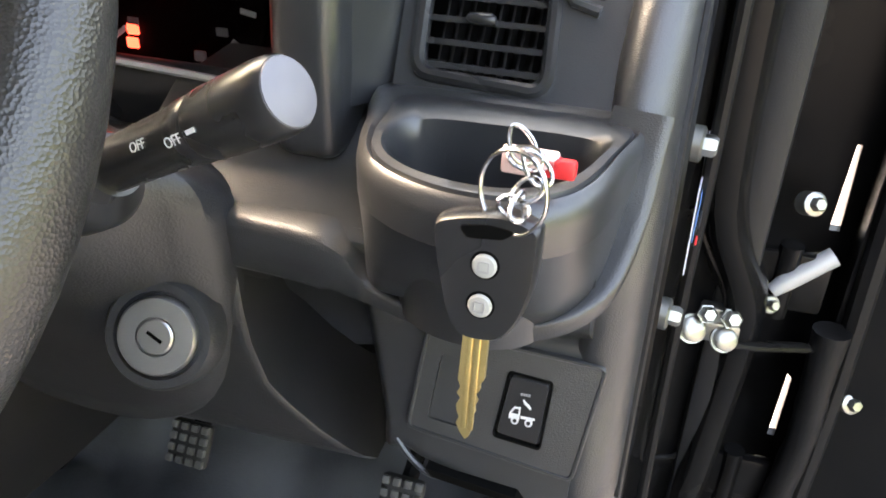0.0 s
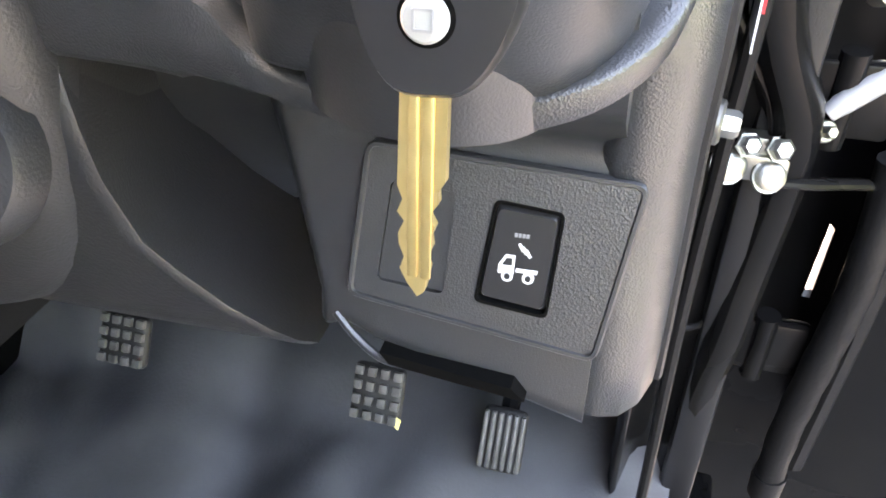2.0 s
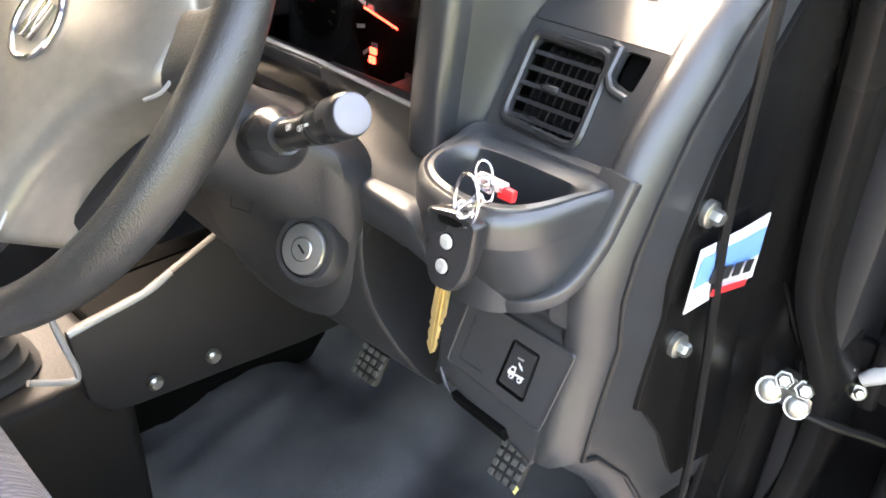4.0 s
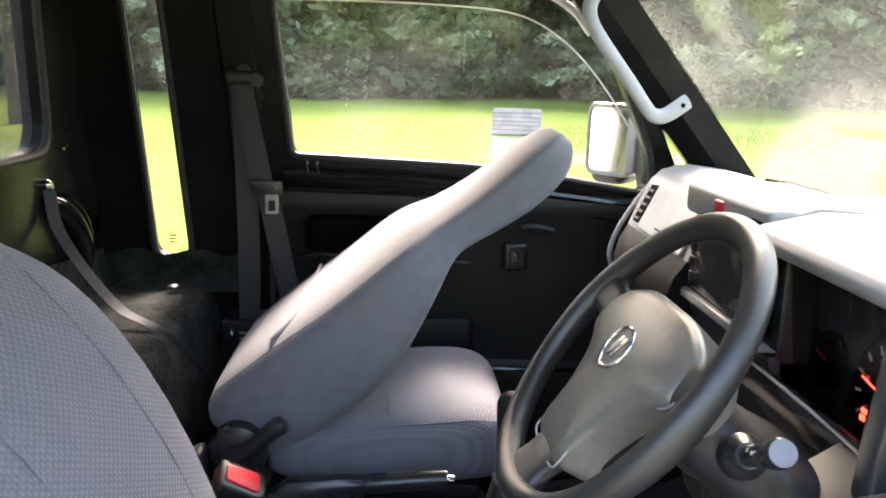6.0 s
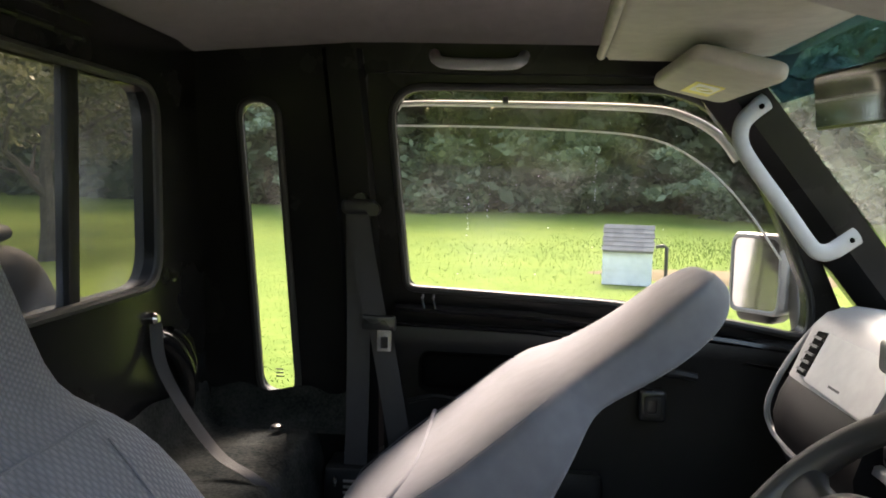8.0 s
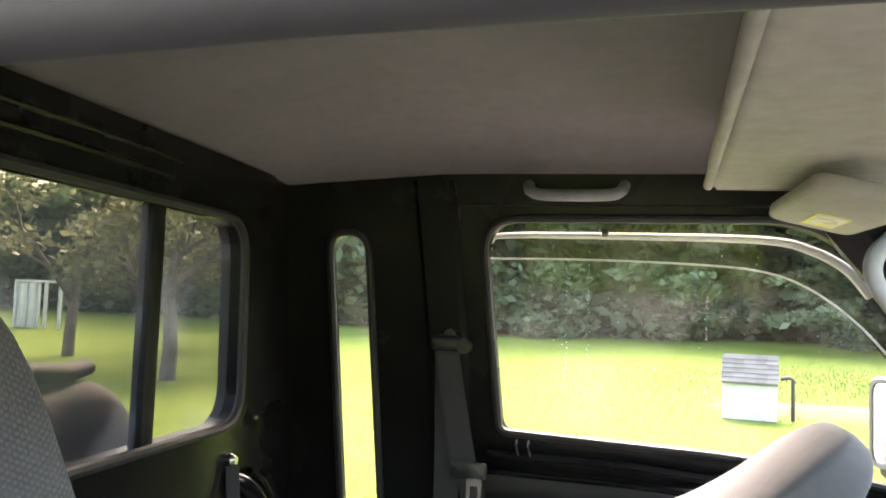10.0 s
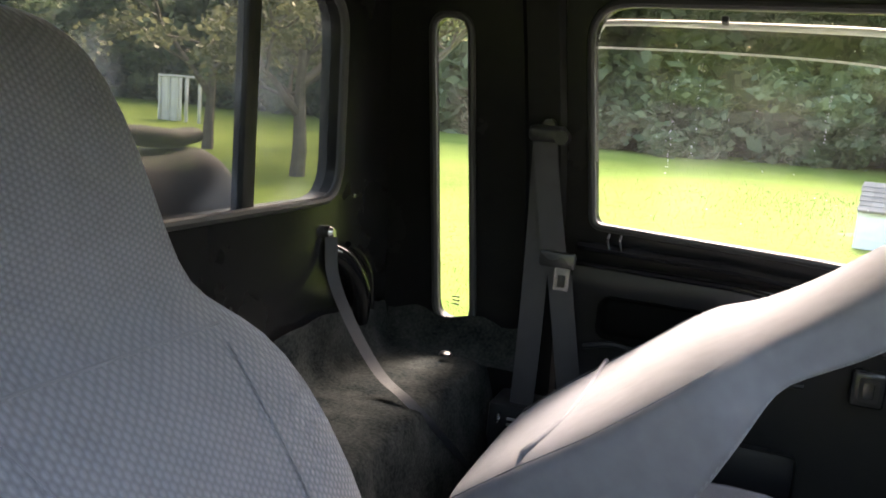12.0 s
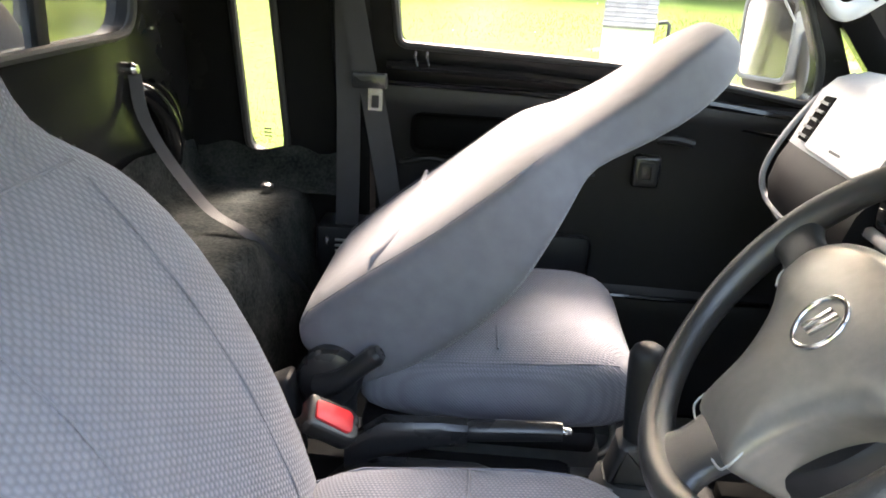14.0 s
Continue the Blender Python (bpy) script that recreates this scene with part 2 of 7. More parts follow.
DIRT = material("bare_earth", (0.14, 0.10, 0.06), 0.95, color2=(0.09, 0.075, 0.04), grain=9, spots=2, bump=0.5, bump_scale=25, spec=0.1)
LEAVES = leafy("wood_leaves", [(0.045, 0.070, 0.036), (0.110, 0.150, 0.078), (0.21, 0.26, 0.15)])
BOUGHS = leafy("pale_bough_leaves", [(0.09, 0.13, 0.08), (0.17, 0.22, 0.14), (0.27, 0.33, 0.22)])
LEAVES_OLD = leafy("apple_leaves", [(0.060, 0.070, 0.036), (0.11, 0.12, 0.062), (0.19, 0.195, 0.11)])
BARK = material("grey_bark", (0.16, 0.14, 0.12), 0.95, color2=(0.045, 0.04, 0.034), grain=30, spots=6, bump=1.0, bump_scale=40, spec=0.1)
SIDING = material("white_painted_boards", (0.62, 0.64, 0.66), 0.6, color2=(0.5, 0.52, 0.53), grain=12, spots=3, vary=0.05)
SHINGLE = material("grey_shingle", (0.17, 0.16, 0.16), 0.9, color2=(0.12, 0.115, 0.115), grain=60, bump=0.6, bump_scale=120, vary=0.2)
ASPHALT = material("brown_gravel_drive", (0.25, 0.235, 0.225), 0.95, color2=(0.165, 0.155, 0.148), grain=20, spots=1, bump=0.5, bump_scale=40)

# mesh tools
def finish(bm, angle=38, smooth=True):
    bmesh.ops.remove_doubles(bm, verts=bm.verts, dist=1e-5)
    bmesh.ops.recalc_face_normals(bm, faces=bm.faces)
    for f in bm.faces:
        f.smooth = smooth
    if smooth:
        for e in bm.edges:
            if len(e.link_faces) == 2 and e.calc_face_angle(0) > radians(angle):
                e.smooth = False
    return bm


def mesh_of(name, bm, mat, angle=38):
    me = bpy.data.meshes.new(name)
    finish(bm, angle).to_mesh(me)
    bm.free()
    me.materials.append(mat)
    return me


def part(name, bm, mat, parent=None, label="", angle=38):
    ob = new(name, mesh_of(name, bm, mat, angle))
    if parent:
        ob.parent = parent
    return tagged(ob, label=label) if label else ob


def thing(name, at, label, category, group="", rot=(0, 0, 0)):
    ob = new(name)
    ob.matrix_world = pose(*at, *rot)
    ob.empty_display_size = 0.05
    return tagged(ob, label=label, category=category, group=group)


def setting(name, bm, mat, label, category, angle=38):
    return tagged(part(name, bm, mat, angle=angle), label=label, category=category, kind="structure")


def box(bm, lo, hi, bev=0.0, seg=2):
    """A box between two corners with rounded edges, added to bm."""
    lo, hi = Vector(lo), Vector(hi)
    r = bmesh.ops.create_cube(bm, size=1, matrix=Matrix.LocRotScale((lo + hi) / 2, None, hi - lo))
    if bev:
        es = list({e for v in r["verts"] for e in v.link_edges})
        bmesh.ops.bevel(bm, geom=es, offset=bev, segments=seg, affect="EDGES", profile=0.5)
    return bm


def prism(bm, poly, a, b, axis="y", bev=0.0, seg=2):
    """A polygon drawn in the two other axes (in x, y, z order), from a to b along axis."""
    def place(p, q):
        return {"x": (q, p[0], p[1]), "y": (p[0], q, p[1]), "z": (p[0], p[1], q)}[axis]
    va = [bm.verts.new(place(p, a)) for p in poly]
    vb = [bm.verts.new(place(p, b)) for p in poly]
    n = len(poly)
    fs = [bm.faces.new(va), bm.faces.new(vb[::-1])]
    fs += [bm.faces.new((va[i], vb[i], vb[(i + 1) % n], va[(i + 1) % n])) for i in range(n)]
    bmesh.ops.recalc_face_normals(bm, faces=fs)
    if bev:
        es = [e for e in {e for f in fs for e in f.edges} if e.calc_face_angle(0) > radians(25)]
        bmesh.ops.bevel(bm, geom=es, offset=bev, segments=seg, affect="EDGES", profile=0.5)
    return bm


def loft(bm, rings, caps=True, closed=True):
    vs = [[bm.verts.new(p) for p in r] for r in rings]
    n = len(vs[0])
    for a, b in zip(vs, vs[1:]):
        for i in range(n if closed else n - 1):
            j = (i + 1) % n
            bm.faces.new((a[i], a[j], b[j], b[i]))
    if caps:
        bm.faces.new(vs[0]), bm.faces.new(vs[-1][::-1])
    return bm


def rounded(points, r, seg=5):
    """A closed 2D polygon with its corners rounded; r: one radius or one for each corner."""
    out, n = [], len(points)
    for i in range(n):
        p0, p, p1 = Vector(points[i - 1]), Vector(points[i]), Vector(points[(i + 1) % n])
        a, b = p0 - p, p1 - p
        q = r[i] if isinstance(r, (list, tuple)) else r
        q = min(q, a.length * 0.48, b.length * 0.48)
        if q < 1e-5:
            out.append((p.x, p.y))
            continue
        pa, pb = p + a.normalized() * q, p + b.normalized() * q
        for k in range(seg + 1):
            t = k / seg
            c = pa * (1 - t) ** 2 + p * 2 * t * (1 - t) + pb * t ** 2
            out.append((c.x, c.y))
    return out


def spline(points, n):
    """n points on a smooth line through the given ones."""
    p = [Vector(q) for q in points]
    p = [p[0] * 2 - p[1]] + p + [p[-1] * 2 - p[-2]]
    out, m = [], len(p) - 3
    for i in range(n):
        u = i / (n - 1) * m
        k = min(int(u), m - 1)
        t = u - k
        a, b, c, d = p[k:k + 4]
        out.append(0.5 * ((2 * b) + (c - a) * t + (2 * a - 5 * b + 4 * c - d) * t * t + (3 * b - a - 3 * c + d) * t ** 3))
    return out


def tube(bm, pts, r, n=10, closed=False, flat=1.0, up=None):
    """A round (or flat oval) bar along pts; r: one radius or one for each point."""
    pts = [Vector(p) for p in pts]
    m, rings = len(pts), []
    side = None
    for i, p in enumerate(pts):
        d = (pts[(i + 1) % m] - pts[i - 1]) if closed else (pts[min(i + 1, m - 1)] - pts[max(i - 1, 0)])
        d.normalize()
        if side is None:
            ref = Vector(up) if up else (Vector((0, 0, 1)) if abs(d.z) < 0.9 else Vector((1, 0, 0)))
            side = d.cross(ref).normalized()
        side = (side - d * side.dot(d)).normalized()
        nor = side.cross(d)
        q = r[i] if isinstance(r, (list, tuple)) else r
        rings.append([p + side * math.cos(2 * math.pi * k / n) * q + nor * math.sin(2 * math.pi * k / n) * q * flat for k in range(n)])
    if closed:
        return loft(bm, rings + [rings[0]], caps=False)
    return loft(bm, rings)


def turned(bm, profile, m=None, n=28):
    """A solid of revolution about local z: profile of (radius, height), closed at both ends."""
    m = m or Matrix()
    rings = [[m @ Vector((r * math.cos(2 * math.pi * k / n), r * math.sin(2 * math.pi * k / n), h)) for k in range(n)] for r, h in profile]
    return loft(bm, rings)


def aim(at, z_to, x_hint=(0, 0, 1)):
    """A frame at a place whose z axis points along z_to, and whose y axis is nearest to x_hint."""
    z = Vector(z_to).normalized()
    x = Vector(x_hint).cross(z)
    x = x.normalized() if x.length > 1e-4 else Vector((1, 0, 0))
    y = z.cross(x)
    m = Matrix((x, y, z)).transposed().to_4x4()
    m.translation = at
    return m


def panel(bm, outer, holes, to3d, thick):
    """A sheet with openings cut right through; to3d(u, v, w) places a point, w runs from 0 to thick."""
    loops = [outer] + holes
    flat = bmesh.new()
    edges, order = [], []
    for lp in loops:
        vs = [flat.verts.new((u, v, 0)) for u, v in lp]
        order.append(vs)
        edges += [flat.edges.new((vs[i], vs[(i + 1) % len(vs)])) for i in range(len(vs))]
    flat.verts.index_update()
    bmesh.ops.triangle_fill(flat, edges=edges, use_beauty=True, use_dissolve=False)
    flat.verts.index_update()
    vs = list(flat.verts)
    a = [bm.verts.new(to3d(v.co.x, v.co.y, 0)) for v in vs]
    b = [bm.verts.new(to3d(v.co.x, v.co.y, thick)) for v in vs]
    for f in flat.faces:
        ids = [v.index for v in f.verts]
        bm.faces.new([a[i] for i in ids])
        bm.faces.new([b[i] for i in reversed(ids)])
    for lp in order:
        for i in range(len(lp)):
            p, q = lp[i].index, lp[(i + 1) % len(lp)].index
            bm.faces.new((a[p], a[q], b[q], b[p]))
    flat.free()
    return bm


def smoothed(me_ob, levels=1):
    s = me_ob.modifiers.new("subdivision", "SUBSURF")
    s.levels = s.render_levels = levels
    return me_ob


def text_on(words, size, m, mat, parent, name="lettering"):
    c = bpy.data.curves.new(name, "FONT")
    c.body, c.size, c.extrude, c.align_x, c.align_y = words, size, 0.00008, "CENTER", "CENTER"
    c.materials.append(mat)
    ob = new(name, c)
    ob.parent = parent
    ob.matrix_basis = m
    return ob

# ---------- cab shell ----------
def side_y(z):
    return 0.70 - 0.125 * (z - 1.10)


WINDOW = rounded([(-0.446, 1.334), (-0.485, 1.730), (0.07, 1.732), (0.175, 1.672), (0.266, 1.512), (0.348, 1.340), (0.348, 1.262), (0.205, 1.288), (0.008, 1.318)],
                 [0.02, 0.075, 0.12, 0.1, 0.2, 0.1, 0.03, 0.1, 0.2], 6)
SLOT = rounded([(-0.758, 1.096), (-0.787, 1.698), (-0.710, 1.698), (-0.677, 1.096)], 0.037, 6)


def to_side(sign):
    return lambda u, v, w: (u, sign * (side_y(v) + w), v)


def inside(poly, d):
    """The polygon drawn in by about d towards its middle."""
    cx, cy = sum(p[0] for p in poly) / len(poly), sum(p[1] for p in poly) / len(poly)
    out = []
    for x, y in poly:
        v = Vector((cx - x, cy - y))
        v = v.normalized() * d
        out.append((x + v.x, y + v.y))
    return out


# passenger side: rear quarter with its upright slot window, then the door
bm = bmesh.new()
panel(bm, [(-0.95, 0.45), (-0.95, 1.86), (-0.545, 1.86), (-0.545, 0.45)], [SLOT], to_side(1), 0.025)
setting("wall_left", bm, PAINT, "glossy black painted quarter panel with an upright slot window", "wall")
bm = bmesh.new()
panel(bm, [(-0.53, 0.52), (-0.53, 1.756), (0.085, 1.756), (0.31, 1.52), (0.42, 1.30), (0.50, 1.20), (0.50, 0.52)], [WINDOW], to_side(1), 0.045)
door = setting("door_1", bm, PAINT, "closed black painted passenger door with plastic lining", "door")
bm = bmesh.new()
panel(bm, [(-0.545, 1.761), (-0.545, 1.88), (0.2, 1.88), (0.085, 1.761)], [], to_side(1), 0.05)
setting("trim_roof_rail", bm, PAINT, "black painted roof rail over the passenger door", "trim")
bm = bmesh.new()
tube(bm, [(x, side_y(z) + 0.012, z) for x, z in ((-0.5375, 1.12), (-0.5375, 1.45), (-0.5375, 1.741), (-0.53, 1.756), (-0.51, 1.7585), (-0.2, 1.7585), (0.085, 1.7585), (0.11, 1.751))], 0.011, 8)
setting("door_seal", bm, RUBBER, "black rubber seal round the closed door", "trim")
for nm, hole, mat, w in (("window_1", WINDOW, GLASS, 0.02), ("window_2", SLOT, GLASS, 0.03)):
    bm = bmesh.new()
    panel(bm, inside(hole, -0.006), [], lambda u, v, t, w=w: (u, side_y(v) + w + t, v), 0.003)
    g = setting(nm, bm, mat, "clear side glass, slightly dusty", "window")
    g.visible_shadow = False
for hole, nm in ((WINDOW, "window_seal"), (SLOT, "slot_seal")):
    bm = bmesh.new()
    tube(bm, [(u, side_y(v) - 0.004, v) for u, v in inside(hole, -0.004)], 0.008, 8, closed=True)
    setting(nm, bm, RUBBER, "black rubber window seal", "trim")

# maker's marks etched near the bottom of the slot window
for k in range(3):
    bm = bmesh.new()
    panel(bm, [(-0.735, 1.122 + 0.008 * k), (-0.735, 1.125 + 0.008 * k), (-0.719, 1.125 + 0.008 * k), (-0.719, 1.122 + 0.008 * k)], [], lambda u, v, w: (u, side_y(v) + 0.0285 + w, v), 0.0006)
    part("glass_mark", bm, DASH, bpy.data.objects["window_2"])
# dried drops on the passenger glass
drops, dfaces = [], []
drng = random.Random(11)
runs = [(-0.33, 1.44, 1.66), (-0.29, 1.48, 1.68), (-0.08, 1.52, 1.60)]
for k in range(110):
    if k < 70:
        u0, z0, z1 = runs[k % 3]
        u, z = u0 + drng.gauss(0, 0.0012), drng.uniform(z0, z1)
    else:
        u, z = drng.uniform(-0.45, 0.12), drng.uniform(1.36, 1.69)
    r, i = drng.uniform(0.0005, 0.0012), len(drops)
    drops += [(u + r * math.cos(q), side_y(z) + 0.0195, z + 1.3 * r * math.sin(q)) for q in [math.pi / 3 * j for j in range(6)]] + [(u, side_y(z) + 0.0185, z)]
    dfaces += [(i + j, i + (j + 1) % 6, i + 6) for j in range(6)]
dme = bpy.data.meshes.new("water_drops")
dme.from_pydata(drops, [], dfaces)
dme.materials.append(PAPER)
tagged(new("water_drops", dme), label="dried water drops and runs on the side glass", category="drops", kind="stuff")

# rear wall with its window
REAR_X = -0.875
RWIN = rounded([(-0.445, 1.352), (-0.43, 1.70), (0.43, 1.70), (0.445, 1.352)], 0.07, 6)
bm = bmesh.new()
panel(bm, [(-0.72, 0.45), (-0.66, 1.80), (0.66, 1.80), (0.72, 0.45)], [RWIN], lambda u, v, w: (REAR_X - w, u, v), 0.04)
setting("wall_rear", bm, PAINT, "black painted rear cab wall with a wide window", "wall")
bm = bmesh.new()
panel(bm, inside(RWIN, -0.006), [], lambda u, v, w: (REAR_X - 0.02 - w, u, v), 0.003)
g = setting("window_3", bm, GLASS_REAR, "tinted rear window glass", "window")
g.visible_shadow = False
bm = bmesh.new()
tube(bm, [(REAR_X + 0.003, u, v) for u, v in inside(RWIN, -0.004)], 0.008, 8, closed=True)
setting("rear_window_seal", bm, RUBBER, "black rubber seal round the rear window", "trim")

# driver's side: quarter, roof rail, front pillar (the door stands open)
bm = bmesh.new()
panel(bm, [(-0.95, 0.45), (-0.95, 1.86), (-0.62, 1.86), (-0.56, 1.5), (-0.56, 0.45)], [SLOT], to_side(-1), 0.05)
setting("wall_right", bm, PAINT, "glossy black painted quarter panel behind the open door", "wall")
bm = bmesh.new()
panel(bm, [(-0.62, 1.712), (-0.62, 1.88), (0.2, 1.88), (0.12, 1.715), (0.05, 1.712)], [], to_side(-1), 0.05)
setting("trim_door_head", bm, PAINT, "black painted roof rail over the open doorway", "trim")
bm = bmesh.new()
tube(bm, [(-0.62, -0.605, 1.4), (-0.61, -0.602, 1.58), (-0.57, -0.612, 1.642), (-0.49, -0.62, 1.666), (-0.33, -0.62, 1.675), (0.02, -0.62, 1.683), (0.12, -0.615, 1.670), (0.3, -0.63, 1.43)], [0.012, 0.012, 0.017, 0.021, 0.022, 0.022, 0.016, 0.012], 16)
setting("doorway_seal", bm, WEATHER, "grey-black rubber weather strip round the doorway", "trim")

# ceiling: headliner, slightly domed
bm = bmesh.new()
rows = []
for i in range(15):
    x = -0.90 + 1.16 * i / 14
    ring = []
    for j in range(17):
        v = -0.62 + 1.24 * j / 16
        crown = 1 - (v / 0.62) ** 2
        rear = min(1.0, (x + 0.90) / 0.35)
        z = 1.79 + (0.085 * crown ** 0.6) * (0.12 + 0.88 * rear ** 0.7) + 0.02 * rear - max(0, x - 0.0) * 0.18
        ring.append((x, v, z))
    rows.append(ring)
loft(bm, rows, caps=False, closed=False)
top = [[(p[0], p[1], p[2] + 0.05) for p in r] for r in rows]
loft(bm, top, caps=False, closed=False)
setting("ceiling", bm, LINER, "taupe fabric headliner, soft dome", "ceiling")
bm = bmesh.new()
crown = [[(x, v, 1.868 + 0.105 * (1 - (v / 0.72) ** 2) ** 0.6 * min(1, (x + 1.02) / 0.25) ** 0.7 - max(0, x) * 0.25 + up) for v in [-0.715 + 1.43 * j / 18 for j in range(19)]] for up in (0.0, 0.022) for x in [-0.98 + 1.25 * i / 12 for i in range(13)]]
loft(bm, crown[:13], caps=False, closed=False)
loft(bm, crown[13:], caps=False, closed=False)
setting("roof", bm, PAINT, "black painted cab roof", "roof")
bm = bmesh.new()
box(bm, (-0.93, -0.66, 1.70), (-0.878, 0.66, 1.80), 0.008)
tube(bm, [(-0.876, -0.62, 1.742), (-0.876, 0.10, 1.742), (-0.879, 0.20, 1.740)], 0.006, 8)
tube(bm, [(-0.876, -0.62, 1.768), (-0.876, 0.13, 1.768), (-0.879, 0.22, 1.766)], 0.005, 8)
setting("trim_rear_header", bm, PAINT, "black painted header over the rear window", "trim")

# floor, toe board, front bulkhead
bm = bmesh.new()
rows = []
for i in range(70):
    s = i / 69
    ring = []
    for j in range(60):
        v = -0.69 + 1.38 * j / 59
        x = -0.95 + 1.62 * s
        z = 0.50 + 0.55 * max(0.0, x - 0.46) ** 1.15
        f = noise.fractal(Vector((x * 3.1, v * 3.1, 0.3)), 1.0, 2.0, 4) * 0.024
        f += 0.006 * abs(math.sin(27 * v + 17 * x + 5 * noise.noise(Vector((x * 4, v * 4, 9))))) ** 0.7 + 0.030 * abs(math.sin(9 * v + 6 * x + 4 * noise.noise(Vector((x * 3, v * 3, 5))))) ** 0.8
        f += 0.013 * abs(math.sin(19 * v - 12 * x + 4 * noise.noise(Vector((x * 5, v * 5, 2))))) ** 0.8
        ring.append((x, v, z + f))
    rows.append(ring)
loft(bm, rows, caps=False, closed=False)
setting("floor", bm, MAT, "wrinkled black vinyl floor covering with dust", "floor", angle=80)
bm = bmesh.new()
box(bm, (-0.97, -0.72, 0.40), (0.70, 0.72, 0.46), 0.01)
box(bm, (-0.75, -0.725, 0.40), (0.47, -0.66, 0.515), 0.015)
setting("floor_pan", bm, PAINT, "black painted floor pan and door sill", "floor")
bm = bmesh.new()
box(bm, (0.66, -0.70, 0.42), (0.70, 0.70, 1.30), 0.01)
setting("wall_front", bm, BLACK, "dark front bulkhead behind the dashboard", "wall")

# windscreen and its pillars
def ws_x(z):
    return 0.26 + (1.647 - z) * 0.88


for s in (1, -1):
    bm = bmesh.new()
    low, high = (0.60, s * 0.66, 1.24), (0.13, s * 0.585, 1.79)
    rings = []
    for k in range(9):
        t = k / 8
        x, y, z = [a + (b - a) * t for a, b in zip(low, high)]
        w, d = 0.052, 0.05
        rings.append([(x + 0.02, y + s * d, z + 0.02), (x + 0.015, y - s * 0.045, z + 0.015), (x - 0.02, y - s * 0.04, z - 0.03), (x - w, y - s * 0.005, z - w), (x - w * 0.9, y + s * d, z - w * 0.9)])
    loft(bm, rings)
    setting("pillar_left" if s > 0 else "pillar_right", bm, PAINT, "sloping black painted windscreen pillar", "pillar", angle=25)
bm = bmesh.new()
panel(bm, [(-0.60, 1.26), (-0.54, 1.78), (0.54, 1.78), (0.60, 1.26)], [], lambda u, v, w: (ws_x(v) + 0.012 + w + 0.05 * (1 - (u / 0.6) ** 2), u, v), 0.004)
g = setting("window_4", bm, GLASS_FRONT, "rain-streaked windscreen glass", "window")
g.visible_shadow = False
bm = bmesh.new()
panel(bm, [(-0.53, 1.705), (-0.53, 1.78), (0.53, 1.78), (0.53, 1.705)], [], lambda u, v, w: (ws_x(v) + 0.006 + w + 0.05 * (1 - (u / 0.6) ** 2), u, v), 0.002)
g = setting("windscreen_band", bm, BLUEBAND, "blue tinted sun band along the windscreen top", "window")
g.visible_shadow = False

# footwell sides and the parts of the body that close the front
for s in (1, -1):
    bm = bmesh.new()
    box(bm, (0.36 if s > 0 else 0.47, s * 0.695 - 0.015, 0.42), (0.70, s * 0.695 + 0.015, 1.28), 0.006)
    setting("kick_panel", bm, TRIM, "black plastic kick panel beside the footwell", "panel")
bm = bmesh.new()
box(bm, (0.60, -0.66, 1.22), (0.70, 0.66, 1.285), 0.01)
setting("cowl", bm, PAINT, "black cowl under the windscreen", "panel")
bm = bmesh.new()
box(bm, (-0.95, 0.69, 0.42), (0.50, 0.73, 0.60), 0.01)
setting("sill_left", bm, PAINT, "black painted door sill on the passenger side", "panel")

# ---------- seats ----------
def oval(w, f, b, s, power=6.0, n=40, dy=0.0):
    """A cushion's cross section at height s: half width w, front f and back b (along local x)."""
    out = []
    for k in range(n):
        a = 2 * math.pi * k / n
        c, d = math.cos(a), math.sin(a)
        y = w * math.copysign(abs(c) ** (2 / power), c)
        x = (f + b) / 2 + (f - b) / 2 * math.copysign(abs(d) ** (2 / power), d)
        out.append((x, y + dy, s))
    return out


# backrest: height along the back, half width, front and back depth
BACK = [(-0.02, 0.17, -0.028, -0.120), (0.0, 0.19, -0.006, -0.148), (0.05, 0.206, 0.016, -0.160), (0.16, 0.224, 0.040, -0.146), (0.28, 0.237, 0.047, -0.124),
        (0.37, 0.238, 0.036, -0.112), (0.43, 0.224, 0.018, -0.102), (0.465, 0.192, 0.002, -0.092), (0.495, 0.160, -0.006, -0.079), (0.54, 0.143, 0.010, -0.066),
        (0.62, 0.130, 0.034, -0.048), (0.685, 0.122, 0.040, -0.044), (0.726, 0.104, 0.036, -0.032), (0.752, 0.078, 0.018, -0.026), (0.760, 0.05, 0.006, -0.014)]


def back_at(s):
    for p, q in zip(BACK, BACK[1:]):
        if p[0] <= s <= q[0]:
            t = (s - p[0]) / (q[0] - p[0])
            return [a + (b - a) * t for a, b in zip(p, q)]
    return BACK[-1]


